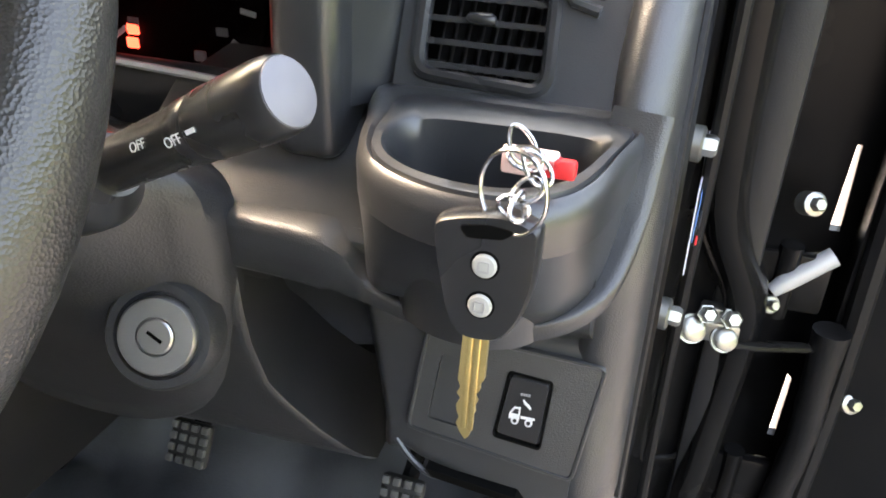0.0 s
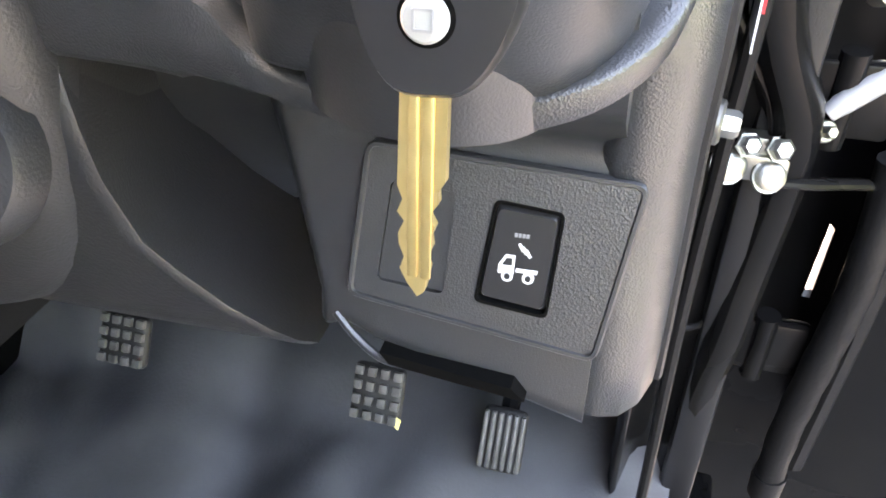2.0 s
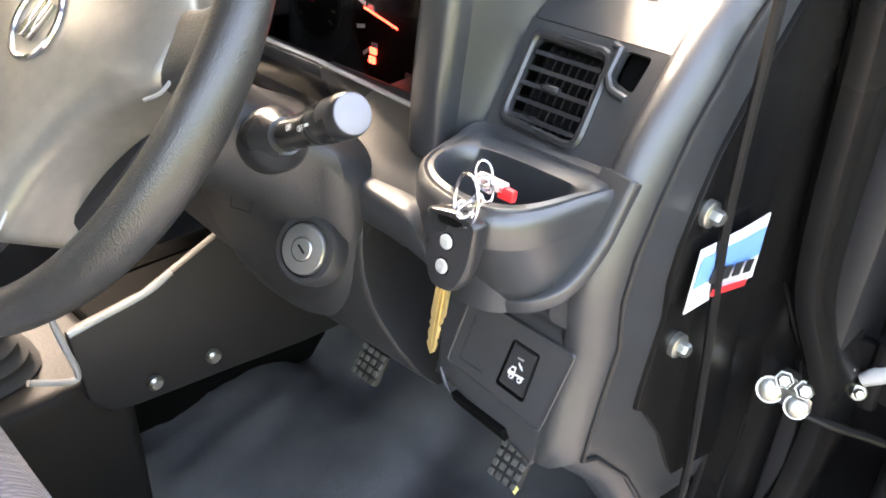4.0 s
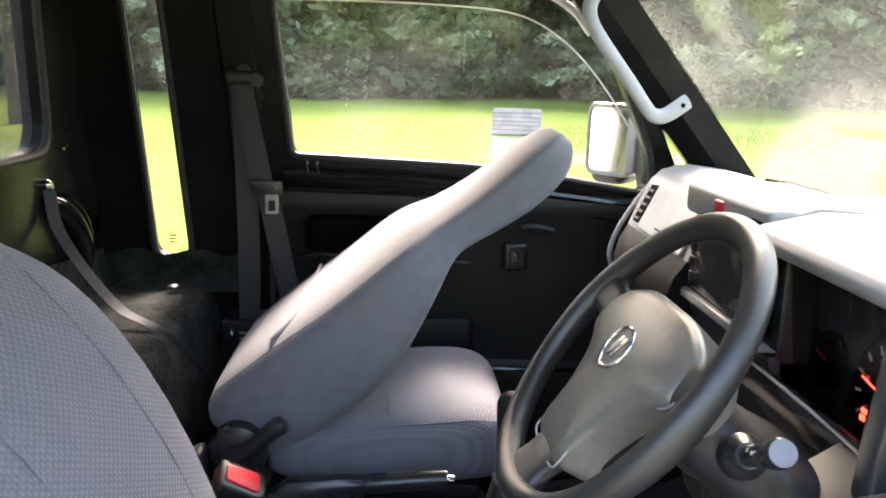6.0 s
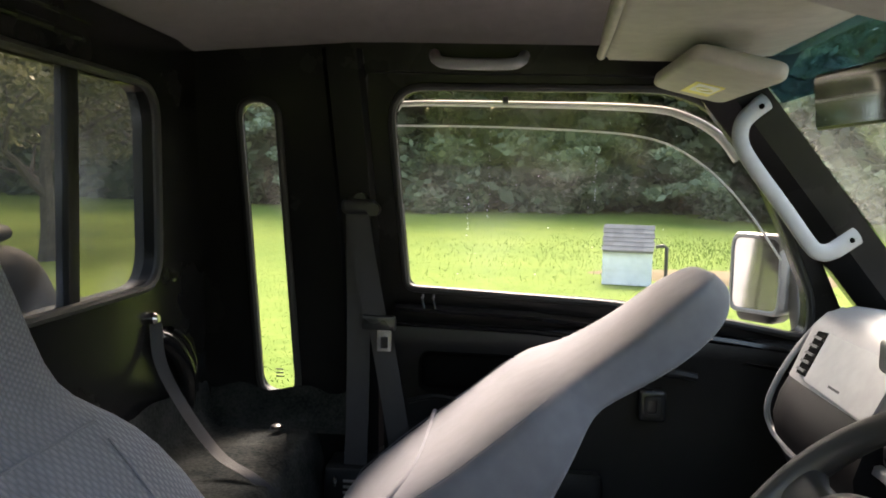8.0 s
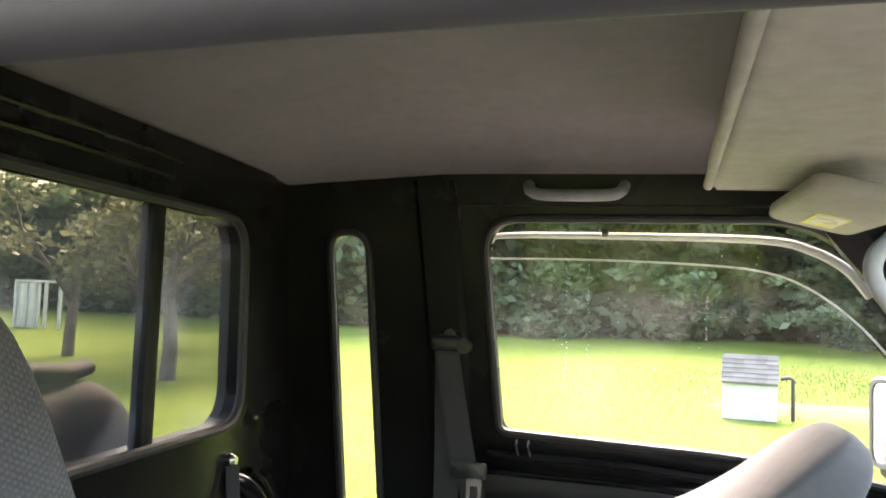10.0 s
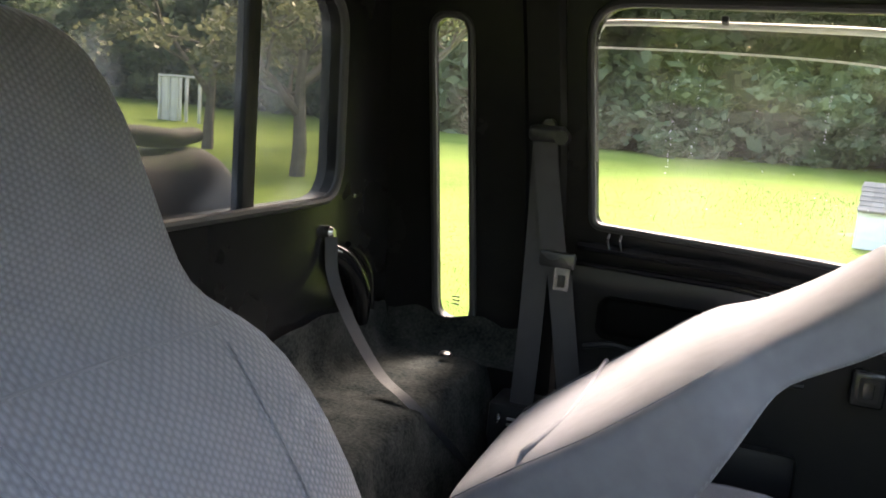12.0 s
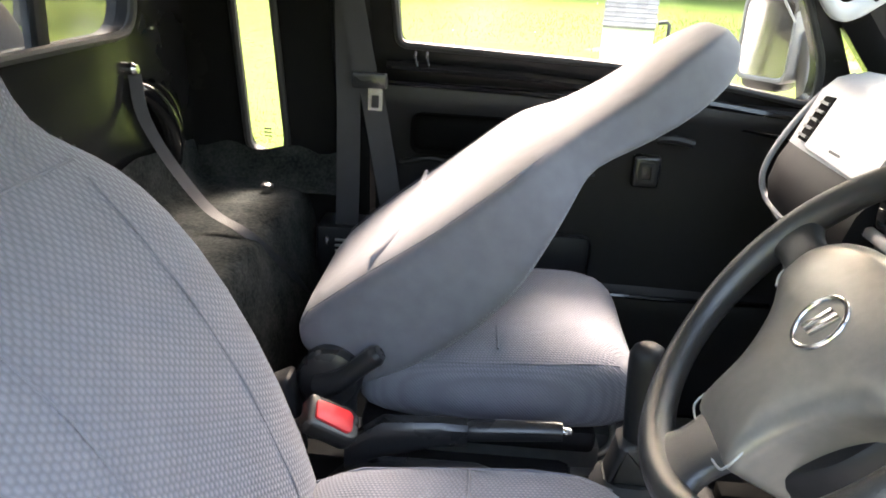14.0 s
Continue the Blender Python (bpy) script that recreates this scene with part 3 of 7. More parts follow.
def build_seat(at, lean, name_label, back_label, shift=0.0, tall=1.0, dip=0.0, reach=1.0, square=6.0):
    seat = thing("seat", at, name_label, "seat", "front seats")
    # cushion
    bm = bmesh.new()
    secs = []
    for x, w, top, bot in ((-0.01, 0.17, 0.06, 0.0), (0.005, 0.19, 0.082, -0.02), (0.06, 0.203, 0.093, -0.03), (0.16, 0.208, 0.098, -0.03), (0.27, 0.208, 0.106, -0.03),
                           (0.33, 0.202, 0.109, -0.03), (0.368, 0.192, 0.104, -0.028), (0.395, 0.176, 0.086, -0.022), (0.408, 0.150, 0.056, -0.01), (0.411, 0.12, 0.03, 0.0)):
        ring = []
        for k in range(40):
            a = 2 * math.pi * k / 40
            c, d = math.cos(a), math.sin(a)
            y = w * math.copysign(abs(c) ** 0.4, c)
            h = (top + bot) / 2 + (top - bot) / 2 * math.copysign(abs(d) ** 0.48, d)
            if d > 0:
                h -= 0.008 * math.cos(y / 0.208 * math.pi / 2) ** 4
            ring.append((x, y, h))
        secs.append([(p[0] * reach, p[1], p[2]) for p in ring])
    loft(bm, secs)
    cushion = smoothed(part("cushion", bm, FABRIC_FINE, seat, angle=180))
    for s in (1, -1):
        bm = bmesh.new()
        tube(bm, [(x * reach, s * y, z) for x, y, z in ((0.0, 0.168, 0.066), (0.06, 0.186, 0.078), (0.16, 0.191, 0.083), (0.27, 0.191, 0.091), (0.33, 0.184, 0.093), (0.372, 0.172, 0.086))], 0.0018, 6)
        part("seam", bm, FABRIC_PLAIN, cushion)
    bm = bmesh.new()
    tube(bm, [(0.195 * reach + 0.002 * math.sin(y * 20), y, 0.0995 - 0.008 * math.cos(y / 0.208 * math.pi / 2) ** 4) for y in [-0.17 + 0.02 * k for k in range(18)]], 0.002, 6)
    part("seam", bm, FABRIC_PLAIN, cushion)
    # backrest
    bm = bmesh.new()
    loft(bm, [oval(w, f - dip * math.exp(-((s - 0.40) / 0.09) ** 2), b, s, square) for s, w, f, b in BACK])
    back = smoothed(part("backrest", bm, FABRIC, seat, back_label, angle=180))
    back.data.materials.append(FABRIC_PLAIN)
    for p in back.data.polygons:
        p.material_index = 0 if 3 <= p.index % 40 <= 16 else 1
    back.matrix_basis = pose(shift, 0, 0.01, 0, lean, 0) @ Matrix.Diagonal((1, 1, tall, 1))
    for s in (1, -1):
        bm = bmesh.new()
        line = []
        for h, y in ((0.02, 0.098), (0.1, 0.103), (0.2, 0.108), (0.3, 0.113), (0.38, 0.120), (0.43, 0.132)):
            q = back_at(h)
            line.append((q[2] - dip * math.exp(-((h - 0.40) / 0.09) ** 2) - 0.0005, s * y, h))
        tube(bm, line, 0.0012, 6)
        part("seam", bm, FABRIC_PLAIN, back)
        bm = bmesh.new()
        tube(bm, [(back_at(h)[3] + 0.008, s * (back_at(h)[1] - 0.014), h) for h in [0.02 + 0.03 * k for k in range(21)]], 0.0012, 6)
        part("piping", bm, FABRIC_PLAIN, back)
    bm = bmesh.new()
    tube(bm, [(back_at(0.45)[2] - dip * math.exp(-(0.05 / 0.09) ** 2), y, 0.45) for y in [-0.14 + 0.02 * k for k in range(15)]], 0.002, 6)
    part("seam", bm, FABRIC_PLAIN, back)
    bm = bmesh.new()
    fold = []
    for k in range(23):
        y = -0.198 + 0.018 * k
        h = 0.155 + 0.075 * (1 - math.exp(-3.5 * (y + 0.198) / 0.2))
        fold.append((back_at(h)[3] + (0.02 if k == 0 else 0.001), y, h))
    tube(bm, fold, 0.0045, 8)
    part("back_fold", bm, FABRIC_PLAIN, back, "sewn fold across the back of the seat")
    # base frame under the cushion
    bm = bmesh.new()
    box(bm, (0.0, -0.19, -0.06), (0.36, 0.19, -0.02), 0.012)
    part("seat_frame", bm, TRIM, seat)
    for y in (-0.15, 0.15):
        bm = bmesh.new()
        box(bm, (-0.02, y - 0.018, -0.10), (0.37, y + 0.018, -0.058), 0.006)
        part("slide_rail", bm, STEEL, seat)
    bm = bmesh.new()
    tube(bm, spline([(0.30, -0.15, -0.07), (0.36, -0.15, -0.085), (0.395, -0.13, -0.07), (0.40, -0.05, -0.06), (0.395, 0.03, -0.07)], 18), 0.006, 8)
    part("slide_handle", bm, STEEL, seat, "bare metal seat slide bar")
    return seat


driver_seat = build_seat((-0.436, -0.33, 0.865), -32.0, "grey knit fabric driver seat with high integral headrest, upright", "grey honeycomb knit backrest with integral headrest", 0.031, 1.10, reach=0.905, square=5.0)
passenger_seat = build_seat((-0.43, 0.33, 0.855), 42.6, "grey knit fabric passenger seat with its back folded forward", "backrest folded forward over the cushion", 0.0, 0.98, 0.022, 1.03)
for y, nm in ((-0.33, "driver"), (0.33, "passenger")):
    bm = bmesh.new()
    box(bm, (-0.60, y - 0.23, 0.47), (-0.10, y + 0.215, 0.768), 0.02)
    setting("seat_plinth", bm, TRIM, "black plinth under a seat", "plinth")

# ---------- steering wheel and column ----------
WHEEL_AT = Vector((0.018, -0.309, 1.226))
wheel_n = Vector((-math.cos(0.67), 0, math.sin(0.67)))
wheel = thing("steering_wheel", (0, 0, 0), "black moulded steering wheel with a warm grey airbag pad", "steering wheel")
wheel.matrix_world = aim(WHEEL_AT, wheel_n)
bm = bmesh.new()
ts = [2 * math.pi * k / 80 for k in range(80)]
tube(bm, [(0.179 * math.cos(a), 0.179 * math.sin(a), 0) for a in ts], [0.0150 + 0.0012 * math.cos(4 * a + 0.6) for a in ts], 16, closed=True, flat=1.08)
part("rim", bm, RIM, wheel, "grained black rim, shiny with wear")


def domed(outline, z0, z1, rings=6, flat=0.6):
    """A pad that rises from an outline at z0 to a softly domed top at z1."""
    cx, cy = sum(p[0] for p in outline) / len(outline), sum(p[1] for p in outline) / len(outline)
    out = [[(x, y, z0) for x, y in outline]]
    for k in range(1, rings + 1):
        t = k / rings
        s = 1 - (1 - flat) * (1 - math.cos(t * math.pi / 2))
        z = z0 + (z1 - z0) * math.sin(t * math.pi / 2)
        out.append([(cx + (x - cx) * s, cy + (y - cy) * s, z) for x, y in outline])
    return out


bm = bmesh.new()
HALF = [(0.058, 0.080), (0.106, 0.064), (0.130, 0.040), (0.130, 0.006), (0.086, -0.020), (0.058, -0.066), (0.050, -0.126)]
PAD = rounded(HALF + [(-x, y) for x, y in reversed(HALF)], [0.04, 0.03, 0.012, 0.014, 0.035, 0.05, 0.012] + [0.012, 0.05, 0.035, 0.014, 0.012, 0.03, 0.04], 6)
loft(bm, [[(x * 0.93, y * 0.93, -0.062) for x, y in PAD], [(x * 0.97, y * 0.97, -0.034) for x, y in PAD]] + [[(x * s, y * s + 0.004 * (1 - s), z) for x, y in PAD] for s, z in ((0.995, -0.014), (1.0, -0.009), (0.985, -0.003), (0.94, 0.002), (0.84, 0.0065), (0.66, 0.0095), (0.42, 0.0115), (0.2, 0.012))])
pad = part("airbag_pad", bm, HUB, wheel, "warm grey airbag cover, shiny on top", angle=60)
for ang, r0, half in ((14, 0.112, 0.027), (166, 0.112, 0.027), (-90, 0.112, 0.045)):
    bm = bmesh.new()
    turn = pose(0, 0, 0, 0, 0, ang)
    rings = []
    for t in range(11):
        u = t / 10
        x = r0 + (0.180 - r0) * u
        w, h = half * (1 - 0.22 * math.sin(u * math.pi * 0.8) + 0.55 * u ** 4), 0.011 + 0.002 * u
        z = -0.014 + 0.012 * u
        rings.append([turn @ Vector((x, w * math.copysign(abs(math.cos(a)) ** 0.6, math.cos(a)), z + h * math.copysign(abs(math.sin(a)) ** 0.7, math.sin(a)))) for a in [2 * math.pi * k / 20 for k in range(20)]])
    loft(bm, rings)
    sp = part("spoke", bm, RIM, wheel, angle=60)
    bm = bmesh.new()
    if half > 0.03:
        line = [(-0.049, -0.100, -0.001), (-0.051, -0.122, -0.001), (-0.040, -0.130, -0.002), (0.0, -0.132, -0.002), (0.040, -0.130, -0.002), (0.051, -0.122, -0.001), (0.049, -0.100, -0.001)]
    else:
        sg = 1 if ang < 90 else -1
        line = [(sg * 0.124, 0.052, -0.004), (sg * 0.133, 0.040, -0.004), (sg * 0.133, 0.008, -0.004), (sg * 0.120, -0.004, -0.004)]
    tube(bm, spline(line, 22), 0.0012, 6)
    part("spoke_trim", bm, SILVER, sp, "thin silver trim line")
bm = bmesh.new()
loft(bm, domed(rounded([(-0.10, 0.03), (0.10, 0.03), (0.085, -0.06), (0.045, -0.115), (-0.045, -0.115), (-0.085, -0.06)], 0.02, 4), -0.075, -0.040, 4, 0.9))
part("lower_cover", bm, TRIM, wheel, "dark grey cover behind the airbag pad")
# badge: oval ring with a slanted plain shape
bm = bmesh.new()
tube(bm, [(0.0265 * math.cos(a), 0.0250 * math.sin(a) + 0.006, 0.0125) for a in ts[::2]], 0.0024, 8, closed=True)
badge = part("badge", bm, CHROME, wheel, "oval chrome badge with a plain slanted shape")
for x0, sgn in ((-0.004, 1), (0.006, -1)):
    bm = bmesh.new()
    prism(bm, [(x0 - 0.010, -0.007), (x0 - 0.001, -0.007), (x0 + 0.009, 0.020), (x0 + 0.001, 0.021)], 0.0110, 0.0150, "z", 0.0008)
    part("badge_shape", bm, CHROME, badge)
for y in (-0.088, -0.097):
    bm = bmesh.new()
    box(bm, (-0.016 if y > -0.09 else -0.007, y - 0.0022, 0.0015), (0.016 if y > -0.09 else 0.007, y + 0.0022, 0.0042 if y < -0.09 else 0.0052), 0.0008)
    part("pad_mark", bm, HUB, pad)

column = thing("steering_column", (0, 0, 0), "black plastic steering column shroud with an ignition lock", "steering column")


def egg(x, cy, cz, w, up, dn, n=40, p=2.6):
    out = []
    for k in range(n):
        a = 2 * math.pi * k / n
        c, s = math.cos(a), math.sin(a)
        out.append((x, cy + w * math.copysign(abs(c) ** (2 / p), c), cz + (up if s > 0 else dn) * math.copysign(abs(s) ** (2 / p), s)))
    return out


bm = bmesh.new()
loft(bm, [egg(0.040, -0.318, 1.200, 0.045, 0.040, 0.035), egg(0.055, -0.318, 1.190, 0.060, 0.048, 0.050), egg(0.080, -0.320, 1.176, 0.074, 0.048, 0.062),
          egg(0.100, -0.322, 1.162, 0.078, 0.048, 0.058), egg(0.117, -0.324, 1.150, 0.080, 0.046, 0.062), egg(0.1335, -0.325, 1.140, 0.086, 0.042, 0.078), egg(0.143, -0.325, 1.134, 0.098, 0.040, 0.100), egg(0.151, -0.325, 1.128, 0.112, 0.040, 0.135), egg(0.160, -0.325, 1.122, 0.114, 0.040, 0.150), egg(0.172, -0.325, 1.118, 0.114, 0.040, 0.155),
          egg(0.180, -0.325, 1.117, 0.110, 0.035, 0.140), egg(0.30, -0.325, 1.06, 0.08, 0.035, 0.08)])
shroud = part("shroud", bm, COLUMN, column, "black column shroud with an embossed plain mark", angle=50)
bm = bmesh.new()
loft(bm, [[Vector(p) + wheel_n * d for p in ring] for d in (-0.075, -0.03) for ring in [[WHEEL_AT + Vector((0.62 * 0.05 * math.sin(a), 0.055 * math.cos(a), 0.78 * 0.05 * math.sin(a))) for a in [2 * math.pi * k / 28 for k in range(28)]]]])
part("hub_collar", bm, SMOOTH, column)
ign = aim((0.1285, -0.4165, 1.0740), (-0.86, -0.22, 0.46))
bm = bmesh.new()
turned(bm, [(0.0285, -0.016), (0.0275, -0.003), (0.0255, 0.0005), (0.0215, 0.0005), (0.0205, -0.003)], ign, 40)
part("lock_bezel", bm, COLUMN, column)
bm = bmesh.new()
turned(bm, [(0.0192, -0.006), (0.0192, 0.0018), (0.0182, 0.0032), (0.0096, 0.0034), (0.0092, 0.0012)], ign, 40)
lock = part("ignition_lock", bm, STEEL, column, "worn silver ignition lock")
bm = bmesh.new()
turned(bm, [(0.0088, -0.002), (0.0088, 0.0034), (0.0078, 0.0042)], ign, 32)
part("lock_barrel", bm, STEEL, lock)
bm = bmesh.new()
slotm = ign @ pose(0, 0, 0.0043, 0, 0, -35)
bmesh.ops.create_cube(bm, size=1, matrix=slotm @ Matrix.Diagonal((0.0085, 0.0016, 0.0006, 1)))
part("key_slot", bm, BLACK, lock)
# column seams and embossed square
emb = aim((0.1075, -0.372, 1.107), (-0.86, -0.25, 0.40))
for k in range(4):
    bm = bmesh.new()
    bmesh.ops.create_cube(bm, size=1, matrix=emb @ pose(0, 0, 0, 0, 0, 90 * k) @ Matrix.Translation((0, 0.0095, 0)) @ Matrix.Diagonal((0.019, 0.0006, 0.0006, 1)))
    part("embossed_edge", bm, TRIM, shroud)


def stalk(base, tip, label, marks):
    ob = thing("column_stalk", base, label, "control stalk")
    b, t = Vector(base), Vector(tip)
    ob.matrix_world = aim(base, t - b, (-0.8, 0, 0.6))
    L = (t - b).length
    bm = bmesh.new()
    turned(bm, [(0.0225, -0.022), (0.0225, -0.004), (0.020, 0.0), (0.0165, 0.004), (0.0125, 0.011)], n=32)
    part("boot", bm, SMOOTH, ob)
    bm = bmesh.new()
    turned(bm, [(0.0105, 0.004), (0.0105, 0.02), (0.0112, L * 0.52), (0.0117, L * 0.54)], n=28)
    part("stem", bm, SMOOTH, ob)
    bm = bmesh.new()
    turned(bm, [(0.0117, L * 0.545), (0.0120, L * 0.55), (0.0122, L * 0.62), (0.0119, L * 0.63)], n=28)
    part("collar", bm, SMOOTH, ob)
    bm = bmesh.new()
    turned(bm, [(0.0119, L * 0.634), (0.0128, L * 0.66), (0.0135, L * 0.93), (0.0128, L * 0.985), (0.0118, L)], n=28)
    knob = part("twist_knob", bm, SMOOTH, ob)
    bm = bmesh.new()
    turned(bm, [(0.0117, L - 0.001), (0.0114, L + 0.0006), (0.009, L + 0.0012), (0.004, L + 0.0015)], n=28)
    part("end_cap", bm, LILAC, knob, "pale lilac-grey end cap")
    if marks:
        for z, words, ang in ((L * 0.585, "OFF", 30), (L * 0.40, "OFF", 14)):
            m = pose(0, 0, 0, 0, 0, ang) @ Matrix.Translation((0, 0.01235 if z > L * 0.5 else 0.0113, z)) @ Matrix(((0, 1, 0, 0), (0, 0, 1, 0), (1, 0, 0, 0), (0, 0, 0, 1)))
            text_on(words, 0.0052, m, WHITE, ob)
        bm = bmesh.new()
        box(bm, (-0.0008, 0.0129, L * 0.665), (0.0008, 0.0133, L * 0.665 + 0.0045))
        bmesh.ops.rotate(bm, cent=(0, 0, 0), matrix=Matrix.Rotation(radians(26), 3, "Z"), verts=bm.verts)
        part("pointer", bm, WHITE, ob)
    return ob


stalk((0.110, -0.422, 1.170), (0.094, -0.518, 1.221), "black light stalk with a pale end cap and printed OFF marks", True)
stalk((0.106, -0.215, 1.175), (0.075, -0.115, 1.205), "black wiper stalk beyond the steering wheel", False)

# ---------- dashboard ----------
dash = thing("dashboard", (0, 0, 0), "dark grey moulded truck dashboard, its top coloured pale for sun glare", "dashboard")
# tops
bm = bmesh.new()
prism(bm, [(0.222, 1.316), (0.212, 1.330), (0.222, 1.345), (0.30, 1.362), (0.40, 1.358), (0.64, 1.300), (0.64, 1.27), (0.36, 1.316)], -0.486, -0.154, "y", 0.006, 3)
part("hood", bm, DASHTOP, dash, "instrument hood with windscreen glare put into its pale colour", angle=50)
bm = bmesh.new()
prism(bm, [(0.262, 1.338), (0.258, 1.352), (0.30, 1.366), (0.40, 1.360), (0.64, 1.302), (0.64, 1.27), (0.36, 1.322)], -0.152, 0.138, "y", 0.006, 3)
part("top_pad", bm, DASHTOP, dash, "dash top with windscreen glare put into its pale colour", angle=50)
bm = bmesh.new()
prism(bm, [(0.335, 1.322), (0.345, 1.338), (0.40, 1.346), (0.64, 1.298), (0.64, 1.27), (0.40, 1.29)], -0.640, -0.488, "y", 0.006, 3)
part("top_pad", bm, DASHTOP, dash, angle=50)
bm = bmesh.new()
box(bm, (0.44, -0.30, 1.3335), (0.455, 0.30, 1.3485), 0.002)
part("demister_slot", bm, BLACK, dash)

# fin to the right of the instruments and the sloping cheek beside it
bm = bmesh.new()
prism(bm, [(0.197, 1.142), (0.200, 1.20), (0.214, 1.322), (0.245, 1.334), (0.36, 1.33), (0.36, 1.142)], -0.482, -0.447, "y", 0.009, 3)
part("hood_cheek", bm, DASH, dash, angle=50)
bm = bmesh.new()
a = [(0.212, -0.480, 1.166), (0.214, -0.480, 1.20), (0.222, -0.481, 1.26), (0.232, -0.481, 1.315), (0.30, -0.481, 1.345)]
b = [(0.232, -0.503, 1.166), (0.247, -0.500, 1.187), (0.268, -0.498, 1.218), (0.299, -0.499, 1.258), (0.350, -0.541, 1.305)]
rows = []
for k in range(9):
    t = k / 8
    bulge = -0.006 * math.sin(t * math.pi)
    rows.append([tuple(p + (q - p) * t - (bulge if i == 0 else 0) for i, (p, q) in enumerate(zip(u, v))) for u, v in zip(a, b)])
loft(bm, rows, caps=False, closed=False)
part("vent_cheek", bm, DASH, dash, angle=60)


def facet(u, v, w):
    return (0.2253 + (v - 1.172) * 0.70 + w * 0.82, u, v - w * 0.57)


VENT = rounded([(-0.569, 1.182), (-0.564, 1.229), (-0.508, 1.230), (-0.512, 1.184)], 0.007, 4)
CLIP = rounded([(-0.592, 1.216), (-0.594, 1.2365), (-0.575, 1.2365), (-0.575, 1.220)], 0.003, 3)
bm = bmesh.new()
panel(bm, [(-0.614, 1.168), (-0.614, 1.240), (-0.494, 1.240), (-0.496, 1.21), (-0.499, 1.168)], [VENT, CLIP], facet, 0.004)
part("vent_panel", bm, DASH, dash)
bm = bmesh.new()
tube(bm, [facet(u, v, -0.0005) for u, v in inside(VENT, -0.004)], 0.0035, 8, closed=True)
vent = part("vent_frame", bm, SMOOTH, dash, "black air vent frame")
# near-black sheet stands in for the shade deep in the vent
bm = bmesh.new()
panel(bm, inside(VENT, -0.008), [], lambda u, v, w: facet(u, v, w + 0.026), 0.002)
part("vent_back_shade", bm, BLACK, vent)
for k in range(5):
    v = 1.1855 + 0.0092 * k
    bm = bmesh.new()
    loft(bm, [[facet(u, v - 0.0012, 0.001), facet(u, v + 0.0012, 0.001), facet(u, v + 0.004, 0.010), facet(u, v + 0.002, 0.010)] for u in (-0.568, -0.510)])
    part("louvre", bm, SMOOTH, vent)
for k in range(8):
    u = -0.561 + 0.0066 * k
    bm = bmesh.new()
    loft(bm, [[facet(u - 0.0006, v, 0.012), facet(u + 0.0006, v, 0.012), facet(u + 0.0006, v, 0.024), facet(u - 0.0006, v, 0.024)] for v in (1.179, 1.229)])
    part("vent_fin", bm, TRIM, vent)
bm = bmesh.new()
tube(bm, [facet(u, 1.2045, -0.001) for u in (-0.543, -0.541, -0.531, -0.529)], [0.002, 0.0032, 0.0032, 0.002], 10)
part("vent_tab", bm, SMOOTH, vent)
# near-black sheet as the recess's shade
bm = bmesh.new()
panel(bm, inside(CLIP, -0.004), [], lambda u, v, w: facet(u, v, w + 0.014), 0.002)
part("clip_recess_shade", bm, BLACK, dash)
bm = bmesh.new()
tube(bm, [facet(-0.566, 1.2375, -0.001), facet(-0.5725, 1.236, -0.003), facet(-0.5725, 1.221, -0.003), facet(-0.578, 1.2145, -0.002), facet(-0.590, 1.212, -0.001)], 0.0028, 8)
part("clip_lip", bm, DASH, dash)

# upper facet with the side demister
def facet2(u, v, w):
    return (0.2735 + v * 0.0880 + w * 0.67, u, 1.2405 + v * 0.0785 - w * 0.74)


DEM = rounded([(-0.574, 0.22), (-0.576, 0.50), (-0.521, 0.56), (-0.503, 0.30)], 0.05, 1)
DEM = [(u, v) for u, v in DEM]
bm = bmesh.new()
panel(bm, [(-0.614, 0.0), (-0.614, 1.10), (-0.490, 1.10), (-0.522, 0.92), (-0.533, 0.80), (-0.514, 0.58), (-0.498, 0.25), (-0.498, 0.0)], [DEM], facet2, 0.004)
part("demister_panel", bm, DASH, dash)
# near-black sheet as the shade behind the demister
bm = bmesh.new()
panel(bm, [(u, v) for u, v in [(-0.590, 0.15), (-0.590, 0.60), (-0.520, 0.62), (-0.500, 0.30), (-0.506, 0.15)]], [], lambda u, v, w: facet2(u, v, w + 0.016), 0.002)
part("demister_back_shade", bm, BLACK, dash)
for k in range(4):
    v = 0.27 + 0.075 * k
    bm = bmesh.new()
    loft(bm, [[facet2(u, v - 0.015, 0.001), facet2(u, v + 0.015, 0.001), facet2(u, v + 0.05, 0.010), facet2(u, v + 0.02, 0.010)] for u in (-0.578, -0.507 - 0.005 * k)])
    part("demister_vane", bm, SMOOTH, dash)

# rounded end of the dashboard beside the doorway
bm = bmesh.new()
PROF = [(0.60, 1.295), (0.40, 1.335), (0.350, 1.318), (0.276, 1.252), (0.232, 1.202), (0.212, 1.168), (0.194, 1.130), (0.188, 1.100), (0.194, 1.062), (0.184, 1.025), (0.176, 0.990), (0.174, 0.972), (0.192, 0.962), (0.245, 0.905), (0.292, 0.835), (0.31, 0.812), (0.43, 0.776), (0.60, 0.79)]
stations = [(-0.602, 0.012), (-0.606, 0.003), (-0.611, 0.0), (-0.617, 0.0), (-0.624, 0.002), (-0.630, 0.008), (-0.634, 0.018), (-0.636, 0.036)]
mid = Vector((0.45, 1.06))
rings = []
